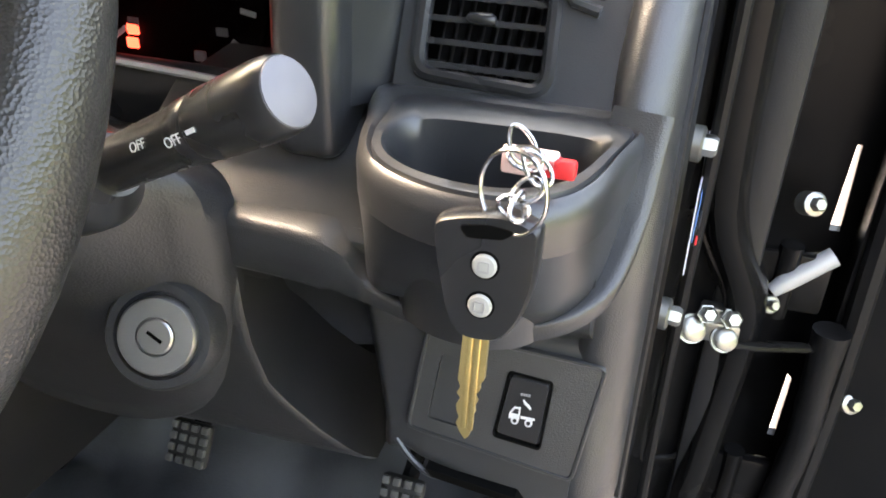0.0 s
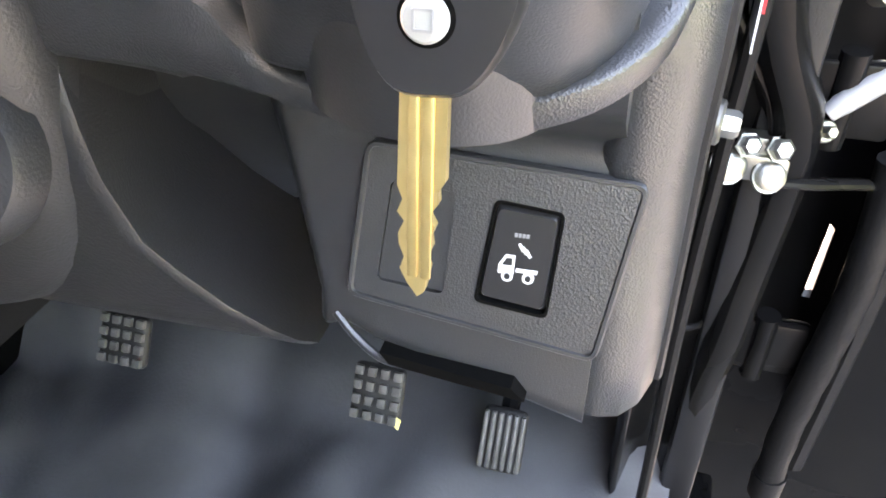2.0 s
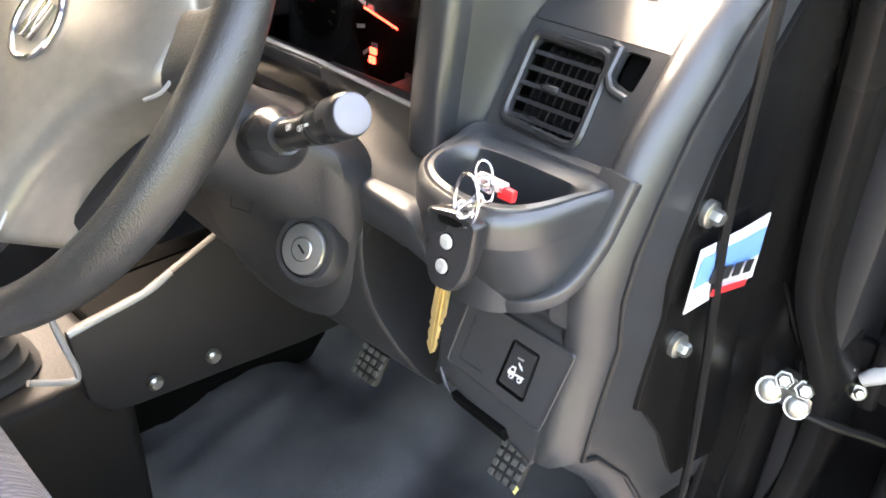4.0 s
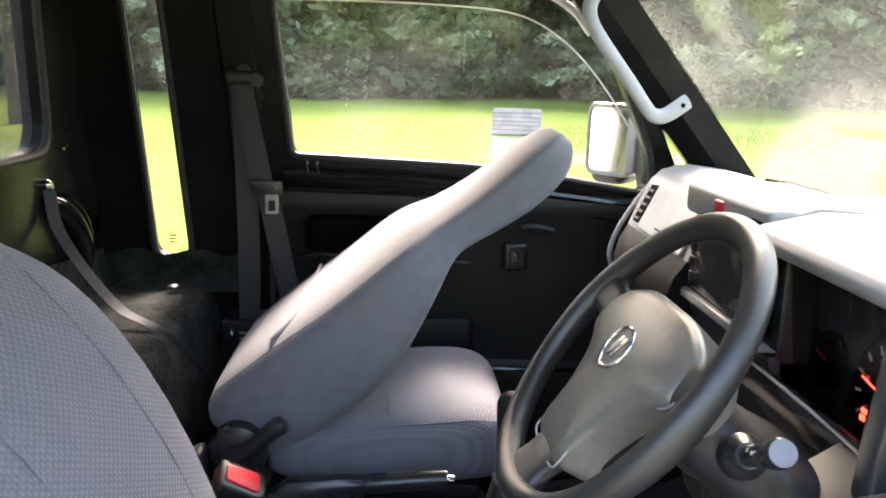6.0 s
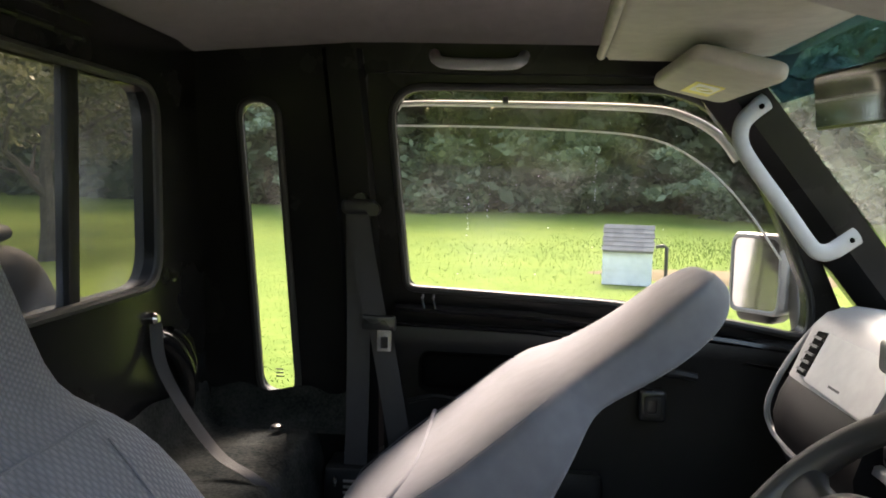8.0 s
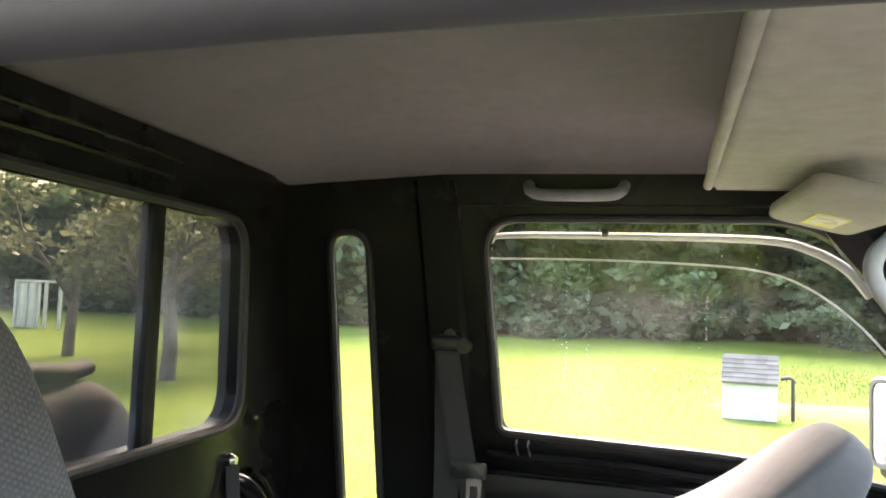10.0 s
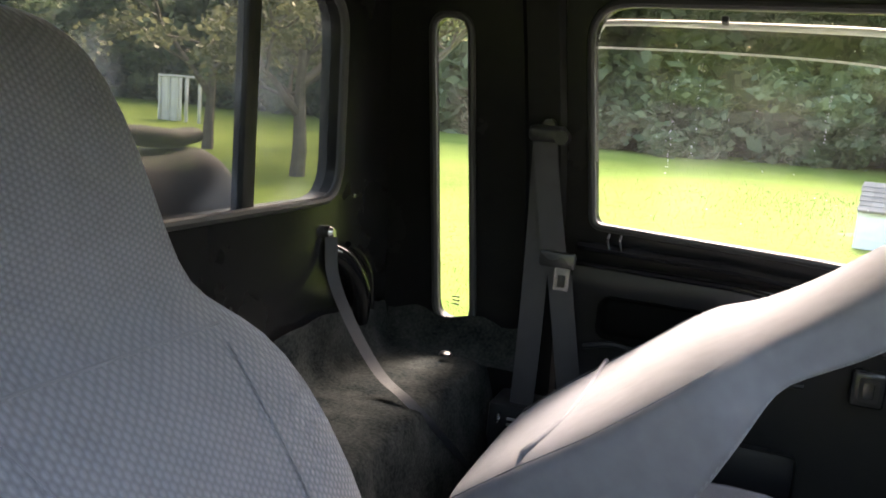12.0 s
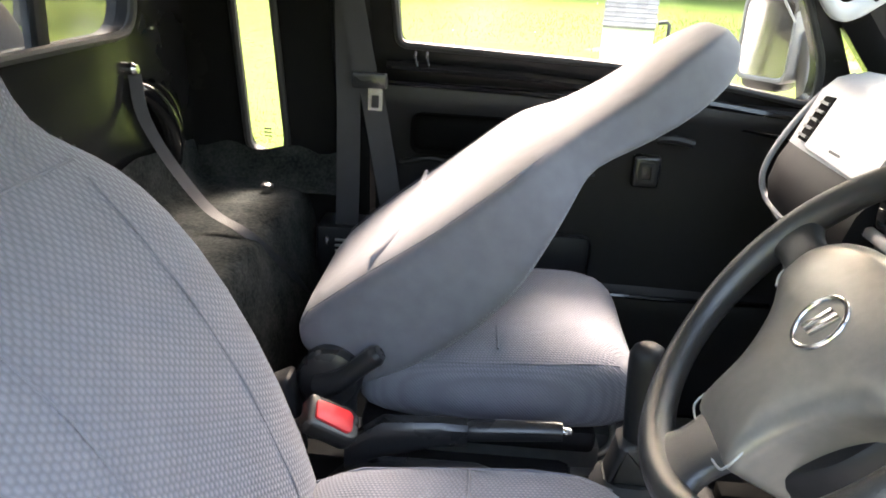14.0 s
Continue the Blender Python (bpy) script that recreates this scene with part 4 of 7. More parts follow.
for y, d in stations:
    ring = []
    for i, (x, z) in enumerate(PROF):
        v = (mid - Vector((x, z)))
        v = v.normalized() * d if 0 < i < len(PROF) - 1 else Vector((0, 0))
        ring.append((x + v.x, y, z + v.y))
    rings.append(ring)
loft(bm, rings)
part("end_cap", bm, GRAIN, dash, "grained dark grey end moulding", angle=60)
bm = bmesh.new()
prism(bm, [(x + (mid.x - x) * 0.30, z + (mid.y - z) * 0.16) for x, z in PROF], -0.6400, -0.632, "y", 0.001)
part("pillar_side", bm, JAMB, dash, "black painted pillar side, darkened for shade, beside the end moulding")
bm = bmesh.new()
tube(bm, [(x + 0.026, -0.6355, z) for x, z in PROF[2:16]], 0.0022, 6)
part("end_piping", bm, TRIM, dash)

# lower driver's panel: the switch block leans back towards its top, the knee hollow lies deeper beside it
def block_x(y, z):
    return 0.182 + 0.30 * (z - 1.0265) + 0.06 * (-0.583 - y)


def hollow_x(y, z):
    return 0.214 + 0.45 * max(0.0, 1.10 - z) + 0.33 * max(0.0, 1.03 - z) ** 1.3 + 0.05 * max(0.0, y + 0.44)


def under_z(y):
    return 0.995 + (y + 0.522) * 0.27 if y < -0.522 else 0.995 - (y + 0.522) * 0.5


def lower_x(y, z):
    if z > 1.066:                      # under the ledge the face swells forward
        k = min(1.0, (z - 1.066) / 0.036)
        front = block_x(y, 1.066) + 0.003 + (0.166 - block_x(y, 1.066)) * k * k * (3 - 2 * k)
    else:
        front = block_x(y, z) + 0.0015
    edge = y - max(-0.516, -0.499 - (1.07 - z) * 0.25)
    front += 0.16 * max(0.0, y + 0.534)
    k = max(0.0, min(1.0, edge / 0.036))
    return front + (max(front, hollow_x(y, z)) - front) * k * k * (3 - 2 * k)


bm = bmesh.new()
rows = []
for y in [-0.612, -0.60, -0.58, -0.56, -0.545] + [-0.54 + 0.002 * k for k in range(34)] + [-0.47, -0.455, -0.44, -0.40, -0.36, -0.25, -0.10]:
    low = under_z(y)
    levels = [1.125 + (low + 0.003 - 1.125) * k / 40 for k in range(41)]
    row = [(lower_x(y, z), y, z) for z in levels]
    rows.append(row + [(row[-1][0] + 0.001, y, low + 0.0005), (row[-1][0] + 0.004, y, low - 0.0015), (0.42, y, low + 0.01), (0.60, y, low + 0.01), (0.60, y, 1.125)])
loft(bm, rows)
part("lower_panel", bm, DASH, dash, "dark grey lower panel with switch block and knee hollow", angle=50)
# rounded knee bolster under the steering column
bm = bmesh.new()
rows = []
for z, yr, x in ((1.120, -0.425, 0.178), (1.095, -0.437, 0.166), (1.07, -0.441, 0.162), (1.05, -0.443, 0.162), (1.021, -0.448, 0.166), (1.008, -0.458, 0.168), (0.99, -0.473, 0.172), (0.976, -0.486, 0.177), (0.966, -0.494, 0.183), (0.957, -0.498, 0.192), (0.952, -0.496, 0.206), (0.950, -0.49, 0.26)):
    row = [(x + 0.090, yr + 0.034, z), (x + 0.040, yr + 0.015, z), (x + 0.002, yr, z), (x, yr + 0.003, z), (x, yr + 0.007, z)]
    row += [(x - 0.006 * math.sin(math.pi * k / 10), yr + 0.007 + (-0.13 - yr) * k / 10, z) for k in range(1, 11)]
    rows.append(row + [(x + 0.10, -0.115, z)])
loft(bm, rows, caps=False, closed=False)
part("knee_bolster", bm, COLUMN, dash, "smooth dark panel under the steering column", angle=60)
for at in ((0.2430, -0.478, 1.047),):
    bm = bmesh.new()
    box(bm, (at[0] - 0.0012, at[1] - 0.003, at[2] - 0.0006), (at[0] + 0.001, at[1] + 0.003, at[2] + 0.0006))
    part("scratch", bm, HANDLE, dash, "pale scuff mark")

# switch plate
def plate(u, v, w):
    return (block_x(u, v) - 0.0005 + w, u, v)


SW = [(-0.5947, 1.0137), (-0.5964, 1.0488), (-0.5747, 1.0507), (-0.5708, 1.0164)]
BL = [(-0.5594, 1.0161), (-0.5612, 1.0519), (-0.5395, 1.0536), (-0.5356, 1.0182)]
bm = bmesh.new()
panel(bm, rounded([(-0.6205, 1.0605), (-0.5315, 1.0650), (-0.5258, 1.0120), (-0.6125, 1.0005)], [0.002, 0.003, 0.004, 0.004], 4), [rounded(SW, 0.0025, 3), rounded(BL, 0.0025, 3)], lambda u, v, w: plate(u, v, w - 0.0015), 0.006)
swplate = part("switch_plate", bm, GRAIN, dash, "grained switch plate")
bm = bmesh.new()
tube(bm, [plate(u, v, -0.0014) for u, v in rounded([(-0.6205, 1.0605), (-0.5315, 1.0650), (-0.5258, 1.0120), (-0.6125, 1.0005)], 0.004, 4)], 0.0012, 6, closed=True)
part("plate_edge", bm, DASH, swplate)
bm = bmesh.new()
panel(bm, rounded([(u * 0.994 - 0.0036, v * 0.97 + 0.0309) for u, v in BL], 0.002, 3), [], lambda u, v, w: plate(u, v, w - 0.0006), 0.003)
part("blank_cover", bm, DASH, swplate)
cx, cy = -0.5842, 1.0325
bm = bmesh.new()
loft(bm, [[plate(cx + (u - cx) * s, cy + (v - cy) * s, w) for u, v in rounded(SW, 0.0025, 4)] for s, w in ((0.93, 0.006), (0.93, -0.0006), (0.88, -0.0018))])
switch = part("dump_switch", bm, SMOOTH, swplate, "black rocker switch with a white tipper truck sign")
bm = bmesh.new()
panel(bm, [(cx + (u - cx) * 1.06, cy + (v - cy) * 1.04) for u, v in rounded(SW, 0.0025, 4)], [[(cx + (u - cx) * 0.985, cy + (v - cy) * 0.985) for u, v in rounded(SW, 0.0025, 4)]], lambda u, v, w: plate(u, v, w - 0.0020), 0.003)
part("switch_rim", bm, BLACK, switch)


def sign(name, pts, mat=WHITE):
    bm = bmesh.new()
    panel(bm, [(cx - x * 0.00094, cy + z * 0.00094) for x, z in pts], [], lambda u, v, w: plate(u, v, w - 0.0022), 0.0004)
    return part(name, bm, mat, switch)


def ringpts(x, z, r, n=16):
    return [(x + r * math.cos(2 * math.pi * k / n), z + r * math.sin(2 * math.pi * k / n)) for k in range(n)]


sign("sign_cab", [(-7.2, -5.6), (-7.2, -2.5), (-5.0, 1.2), (-1.6, 1.2), (-1.6, -5.6)])
sign("sign_window", [(-6.0, -2.2), (-4.5, 0.3), (-2.4, 0.3), (-2.4, -2.2)], SMOOTH).location.x = -0.0003
sign("sign_bed", [(-1.0, -4.6), (-1.0, -3.4), (6.6, -3.4), (6.6, -4.6)])
for x in (-3.8, 3.6):
    sign("sign_wheel", ringpts(x, -6.4, 2.1))
    sign("sign_wheel_hub", ringpts(x, -6.4, 1.1), SMOOTH).location.x = -0.0003
for k, (x, z) in enumerate(((1.0, 3.2), (2.3, 2.2), (3.6, 1.2))):
    sign("sign_load", [(x - 0.4, z - 0.3), (x - 2.0, z + 2.2), (x - 1.2, z + 2.6), (x + 0.4, z + 0.2)])
for k in range(4):
    sign("indicator_mark", [(-2.6 + 1.35 * k, 8.0), (-2.6 + 1.35 * k, 9.2), (-1.6 + 1.35 * k, 9.2), (-1.6 + 1.35 * k, 8.0)], SILVER)
# coin slot under the plate
bm = bmesh.new()
loft(bm, [[(x, -0.538, 0.9915), (x, -0.5865, 0.9870), (x, -0.5915, 0.9815), (x, -0.5415, 0.9860)] for x in (0.1655, 0.1990)])
part("coin_slot", bm, BLACK, dash)
bm = bmesh.new()
tube(bm, spline([(0.1745, -0.5185, 0.9985), (0.1715, -0.527, 0.9905), (0.1690, -0.537, 0.9850), (0.1685, -0.546, 0.9845)], 12), 0.0018, 8)
part("coin_slot_lip", bm, DASH, dash)

# open cup pod with a rolled rim
INNER = [(0.197, -0.562), (0.194, -0.532), (0.184, -0.521), (0.168, -0.520), (0.153, -0.526), (0.142, -0.540), (0.137, -0.560), (0.139, -0.580), (0.149, -0.595), (0.170, -0.604), (0.194, -0.604)]
OUTER = [(0.240, -0.562), (0.236, -0.492), (0.190, -0.500), (0.160, -0.509), (0.141, -0.521), (0.128, -0.541), (0.122, -0.566), (0.126, -0.592), (0.146, -0.610), (0.190, -0.618), (0.236, -0.621)]
INNER = [tuple(p) for p in spline([(*p, 0) for p in INNER + INNER[:1]], 45)][:-1]
OUTER = [tuple(p) for p in spline([(*p, 0) for p in OUTER + OUTER[:1]], 45)][:-1]
bm = bmesh.new()
rings = []
for t, z in ((0, 1.156), (0.0, 1.168), (0.10, 1.1745), (0.35, 1.1768), (0.5, 1.1750), (0.55, 1.1772), (0.85, 1.1780), (1.0, 1.1755)):
    rings.append([(o[0] + (i[0] - o[0]) * t, o[1] + (i[1] - o[1]) * t, z) for o, i in zip(OUTER, INNER)])
for s, z in ((0.97, 1.165), (0.92, 1.125), (0.86, 1.098)):
    rings.append([(0.168 + (i[0] - 0.168) * s, -0.555 + (i[1] + 0.555) * s, z) for i in INNER])
loft(bm, rings + [[(0.168, -0.560, 1.096)] * len(INNER)], caps=False)
part("cup_pod", bm, DASH, dash, "open cup pod with a rolled rim", angle=60)
bm = bmesh.new()
rings = []
for dx, z, sy in ((0.0, 1.160, 1.0), (0.004, 1.150, 0.995), (0.012, 1.135, 0.985), (0.020, 1.120, 0.985), (0.026, 1.109, 0.99), (0.032, 1.106, 0.97)):
    rings.append([(min(o[0] + dx * max(0.0, min(1.0, (0.24 - o[0]) / 0.10)) * max(0.0, min(1.0, (-0.50 - o[1]) / 0.045)), 0.239), -0.556 + (o[1] + 0.556) * sy, z) for o in OUTER])
loft(bm, rings + [[(0.200, -0.556, 1.104)] * len(OUTER)], caps=False)
part("pod_body", bm, DASH, dash, angle=60)
# lip that runs from the column under the pod and up to the end cap
bm = bmesh.new()
lip = spline([(0.176, -0.392, 1.109), (0.172, -0.43, 1.109), (0.169, -0.47, 1.110), (0.167, -0.490, 1.109), (0.167, -0.503, 1.103), (0.164, -0.522, 1.0985), (0.159, -0.545, 1.0975), (0.157, -0.565, 1.0985), (0.159, -0.583, 1.101),
              (0.163, -0.600, 1.107), (0.172, -0.6115, 1.115), (0.184, -0.617, 1.126), (0.196, -0.6205, 1.142), (0.206, -0.622, 1.160), (0.216, -0.624, 1.182)], 60)
rings = []
for k, p in enumerate(lip):
    d = (lip[min(k + 1, 59)] - lip[max(k - 1, 0)]).normalized()
    o = d.cross(Vector((0, 0, 1))).normalized()
    if o.x > 0:
        o = -o
    n = o.cross(d).normalized()
    if n.z < 0:
        n = -n
    h = 0.0165 if k < 12 else max(0.0060, 0.0165 - 0.0013 * (k - 12))
    rings.append([p + o * a + n * (b * h) for a, b in ((-0.018, 1.05), (0.003, 1.0), (0.0075, 0.86), (0.0085, 0.6), (0.0065, -0.72), (0.003, -0.97), (-0.018, -1.1))])
loft(bm, rings)
part("shelf_lip", bm, GRAIN, dash, "soft grained lip", angle=50)
bm = bmesh.new()
prism(bm, [(0.168, 1.121), (0.232, 1.160), (0.29, 1.164), (0.29, 1.09), (0.18, 1.09)], -0.512, -0.37, "y", 0.003)
part("shelf", bm, DASH, dash)
bm = bmesh.new()
prism(bm, [(0.24, 1.10), (0.24, 1.168), (0.60, 1.29), (0.60, 0.80)], -0.606, -0.482, "y")
part("dash_core", bm, BLACK, dash)

# instrument recess
bm = bmesh.new()
prism(bm, [(0.232, 1.150), (0.236, 1.163), (0.245, 1.166), (0.31, 1.10), (0.31, 1.08), (0.25, 1.10)], -0.447, -0.12, "y", 0.003)
cl = part("cluster_sill", bm, SMOOTH, dash)
bm = bmesh.new()
tube(bm, [(0.234, -0.445, 1.160), (0.234, -0.30, 1.166), (0.234, -0.125, 1.166)], 0.0022, 6)
part("sill_trim", bm, SILVER, cl, "thin bright trim line")
bm = bmesh.new()
box(bm, (0.318, -0.45, 1.06), (0.345, -0.115, 1.33))
part("cluster_back", bm, BLACK, dash)
cluster = thing("instrument_cluster", (0.3125, -0.285, 1.185), "dark instrument cluster with a lit red warning lamp", "instruments", rot=(0, 0, 0))
bm = bmesh.new()
panel(bm, rounded([(-0.155, -0.085), (-0.155, 0.11), (0.155, 0.11), (0.155, -0.085)], 0.03, 5), [], lambda u, v, w: (w + 0.08 * (v) * 0.5, u, v), 0.004)
part("face", bm, SMOOTH, cluster)
for cy2, r in ((-0.036, 0.066), (0.085, 0.036)):
    bm = bmesh.new()
    turned(bm, [(r, 0.0), (r, 0.003), (r - 0.002, 0.004), (r - 0.003, 0.001)], aim((-0.001, cy2, 0.0), (-1, 0, 0.04)), 40)
    dial = part("dial", bm, BLACK, cluster)
    for k in range(11):
        a = radians(215 - 25 * k)
        bm = bmesh.new()
        m = aim((-0.0042, cy2, 0.0), (-1, 0, 0.04)) @ pose(0, 0, 0, 0, 0, math.degrees(a)) @ Matrix.Translation((r * 0.80, 0, 0)) @ Matrix.Diagonal((r * 0.16, r * 0.05, 0.0006, 1))
        bmesh.ops.create_cube(bm, size=1, matrix=m)
        part("dial_mark", bm, WHITE if r > 0.04 else DASH, dial)
        if k % 2 == 0 and r > 0.04:
            bm = bmesh.new()
            m = aim((-0.0042, cy2, 0.0), (-1, 0, 0.04)) @ Matrix.Translation((math.cos(a) * r * 0.60, math.sin(a) * r * 0.60, 0)) @ Matrix.Diagonal((0.008, 0.0052, 0.0006, 1))
            bmesh.ops.create_cube(bm, size=1, matrix=m)
            part("dial_figure", bm, HANDLE, dial)
    # the large dial's pointer is given the warning lamps' glow
    bm = bmesh.new()
    m = aim((-0.0062, cy2, 0.0), (-1, 0, 0.04)) @ pose(0, 0, 0, 0, 0, 168) @ Matrix.Translation((r * 0.35, 0, 0)) @ Matrix.Diagonal((r * 0.7, 0.0018, 0.0008, 1))
    bmesh.ops.create_cube(bm, size=1, matrix=m)
    part("needle", bm, LAMP_RED if r > 0.04 else RED, dial, "red pointer")
for y, z, mat in ((-0.002, -0.028, LAMP_RED), (0.0, -0.037, LAMP_RED), (-0.050, -0.040, HANDLE)):
    bm = bmesh.new()
    box(bm, (-0.006, y - 0.0042, z - 0.0035), (-0.0035, y + 0.0042, z + 0.0035), 0.001)
    part("warning_lamp", bm, mat, cluster, "lit red warning lamp" if mat is LAMP_RED else "")
bm = bmesh.new()
panel(bm, rounded([(-0.16, -0.08), (-0.16, 0.115), (0.16, 0.115), (0.16, -0.08)], 0.02, 4), [], lambda u, v, w: (-0.028 + w + (0.02 - v) * 0.12, u, v), 0.002)
cp = part("lens", bm, pane_material("cluster_lens", (0.8, 0.8, 0.8)), cluster, "clear dusty instrument lens")
cp.visible_shadow = False

# centre stack
bm = bmesh.new()
box(bm, (0.268, -0.150, 0.93), (0.56, 0.138, 1.345), 0.008)
stack = part("console_core", bm, DASH, dash)
bm = bmesh.new()
box(bm, (0.238, -0.150, 1.314), (0.30, 0.138, 1.362), 0.010, 4)
part("stack_head", bm, SILVER, stack, "silver grey upper switch row")
bm = bmesh.new()
box(bm, (0.2335, -0.013, 1.330), (0.245, 0.013, 1.351), 0.003, 3)
part("hazard_button", bm, RED, stack, "square red hazard light button")
bm = bmesh.new()
box(bm, (0.2350, -0.138, 1.318), (0.25, -0.098, 1.346), 0.006)
cv = part("clock_recess", bm, BLACK, stack)
for k in range(2):
    bm = bmesh.new()
    box(bm, (0.2335, -0.134, 1.324 + 0.010 * k), (0.24, -0.102, 1.3275 + 0.010 * k), 0.0008)
    part("vane", bm, SMOOTH, cv)
for y0, y1, rot in ((-0.148, -0.100, 0),):
    bm = bmesh.new()
    box(bm, (0.244, y0, 1.195), (0.262, y1, 1.302), 0.004)
    mv = part("centre_vent", bm, BLACK, stack, "black upright air vent")
    for k in range(5):
        bm = bmesh.new()
        box(bm, (0.2415, y0 + 0.004, 1.208 + 0.019 * k), (0.25, y1 - 0.004, 1.2115 + 0.019 * k), 0.0008)
        part("vane", bm, SMOOTH, mv)
radio = thing("car_radio", (0, 0, 0), "double-height radio with a dark glossy screen", "radio")
bm = bmesh.new()
box(bm, (0.250, -0.094, 1.190), (0.275, 0.130, 1.310), 0.006)
part("radio_body", bm, SMOOTH, radio)
bm = bmesh.new()
box(bm, (0.2475, -0.085, 1.205), (0.2515, 0.095, 1.300), 0.001)
part("screen", bm, SCREEN, radio, "dark glossy display")
for z in (1.212, 1.237, 1.262, 1.287):
    bm = bmesh.new()
    box(bm, (0.2465, 0.101, z - 0.008), (0.2515, 0.121, z + 0.008), 0.002)
    part("radio_button", bm, BLUE if z > 1.28 else TRIM, radio)
bm = bmesh.new()
prism(bm, [(0.240, 1.176), (0.243, 1.188), (0.252, 1.190), (0.27, 1.176)], -0.15, 0.135, "y", 0.002)
part("stack_trim", bm, SILVER, stack, "bright trim strip under the radio")
# passenger side: lid, dark tray front and rounded casing
def casing(profile, grow):
    """Rings from the middle of the dashboard to its slanting, rounded passenger end."""
    return [[(x + d, 0.139 + (0.50 + (min(x, 0.42) - 0.217) * 0.58 - 0.139) * k - grow * (1 - k), z - d * 0.25) for x, z in profile] for k, d in ((0.0, 0.0), (0.75, 0.0), (0.9, 0.003), (0.96, 0.009), (0.99, 0.018), (1.0, 0.032))]


def lidface(u, v, w):
    return (0.2485 + v * 0.048 - w * 0.9, u, 1.232 + v * 0.082 + w * 0.4)


bm = bmesh.new()
loft(bm, casing(((0.249, 1.228), (0.272, 1.272), (0.297, 1.316), (0.325, 1.336), (0.39, 1.344), (0.48, 1.332), (0.62, 1.298), (0.62, 1.228)), 0.0))
part("lid_block", bm, DASHTOP, dash, angle=60)
bm = bmesh.new()
panel(bm, rounded([(0.165, 0.0), (0.180, 0.98), (0.425, 0.98), (0.405, 0.05)], 0.010, 4), [], lambda u, v, w: lidface(u, v, w), 0.005)
lid = part("glove_lid", bm, SILVER, dash, "pale grey upper glove box lid")
bm = bmesh.new()
panel(bm, [(0.28, 0.16), (0.28, 0.20), (0.32, 0.20), (0.32, 0.16)], [], lambda u, v, w: lidface(u, v, w + 0.0052), 0.0006)
part("lid_mark", bm, TRIM, lid)
bm = bmesh.new()
panel(bm, rounded([(0.414, 0.10), (0.434, 0.98), (0.472, 0.94), (0.452, 0.10)], 0.008, 3), [], lambda u, v, w: lidface(u, v, w), 0.003)
sv = part("side_vent", bm, BLACK, dash)
for k in range(5):
    bm = bmesh.new()
    q = 0.16 + 0.16 * k
    panel(bm, [(0.416 + 0.02 * q, q), (0.416 + 0.02 * q, q + 0.05), (0.449 + 0.02 * q, q + 0.05), (0.449 + 0.02 * q, q)], [], lambda u, v, w: lidface(u, v, w + 0.003), 0.004)
    part("vane", bm, DASH, sv)
bm = bmesh.new()
loft(bm, casing(((0.250, 1.228), (0.230, 1.200), (0.219, 1.164), (0.226, 1.125), (0.26, 1.06), (0.36, 0.95), (0.62, 0.95), (0.62, 1.228)), 0.0))
part("passenger_panel", bm, TRAY, dash, "dark front of the passenger tray", angle=50)
bm = bmesh.new()
tube(bm, spline([(0.375, 0.574, 1.336), (0.335, 0.566, 1.316), (0.284, 0.540, 1.268), (0.244, 0.517, 1.215), (0.224, 0.505, 1.166), (0.229, 0.488, 1.130), (0.228, 0.40, 1.120), (0.228, 0.16, 1.116)], 40), 0.0055, 8)
part("tray_trim", bm, DASHTOP, dash, "pale edge round the passenger tray")
bm = bmesh.new()
tube(bm, [(0.2285, 0.487, 1.126), (0.2265, 0.40, 1.1165), (0.2265, 0.16, 1.1125)], 0.004, 8)
part("tray_edge", bm, SILVER, dash, "bright lower edge of the passenger tray")
bm = bmesh.new()
prism(bm, [(0.255, 1.172), (0.30, 0.98), (0.36, 0.93), (0.60, 0.93), (0.60, 1.172)], -0.150, 0.138, "y", 0.01)
part("middle_panel", bm, DASH, dash)

# ---------- key, pedals, levers ----------
key = thing("car_key", (0.1155, -0.5795, 1.1605), "black remote key with a brass blade hanging from the cup pod", "key", rot=(0, 9, 0))
SY, SZ = 0.000190, 0.000222


def kp(px, py):
    return ((840 - px) * SY, (443 - py) * SZ)


FOB = [kp(*p) for p in ((733, 396), (742, 380), (800, 365), (870, 358), (925, 372), (933, 395), (930, 470), (912, 530), (880, 572), (840, 582), (800, 578), (772, 545), (750, 480), (738, 430))]
FOB = [tuple(p)[:2] for p in spline([(*p, 0) for p in FOB + FOB[:1]], 49)][:-1]
LOOP = rounded([kp(*p) for p in ((785, 384), (800, 402), (870, 396), (890, 380), (840, 376))], 0.002, 3)
bm = bmesh.new()
cxk, czk = 0.0, -0.006
rings = []
for s, x in ((0.93, 0.0055), (0.99, 0.004), (1.0, 0.0), (0.985, -0.004), (0.94, -0.0058), (0.6, -0.0066)):
    rings.append([(x, cxk + (u - cxk) * s, czk + (v - czk) * s) for u, v in FOB])
loft(bm, rings)
fob = part("fob", bm, SMOOTH, key, "matt black remote housing")
# the hole is a black patch on the fob, shade put into colour
bm = bmesh.new()
panel(bm, LOOP, [], lambda u, v, w: (-0.0071 + w, u, v), 0.0006)
part("loop_hole_shade", bm, BLACK, fob)
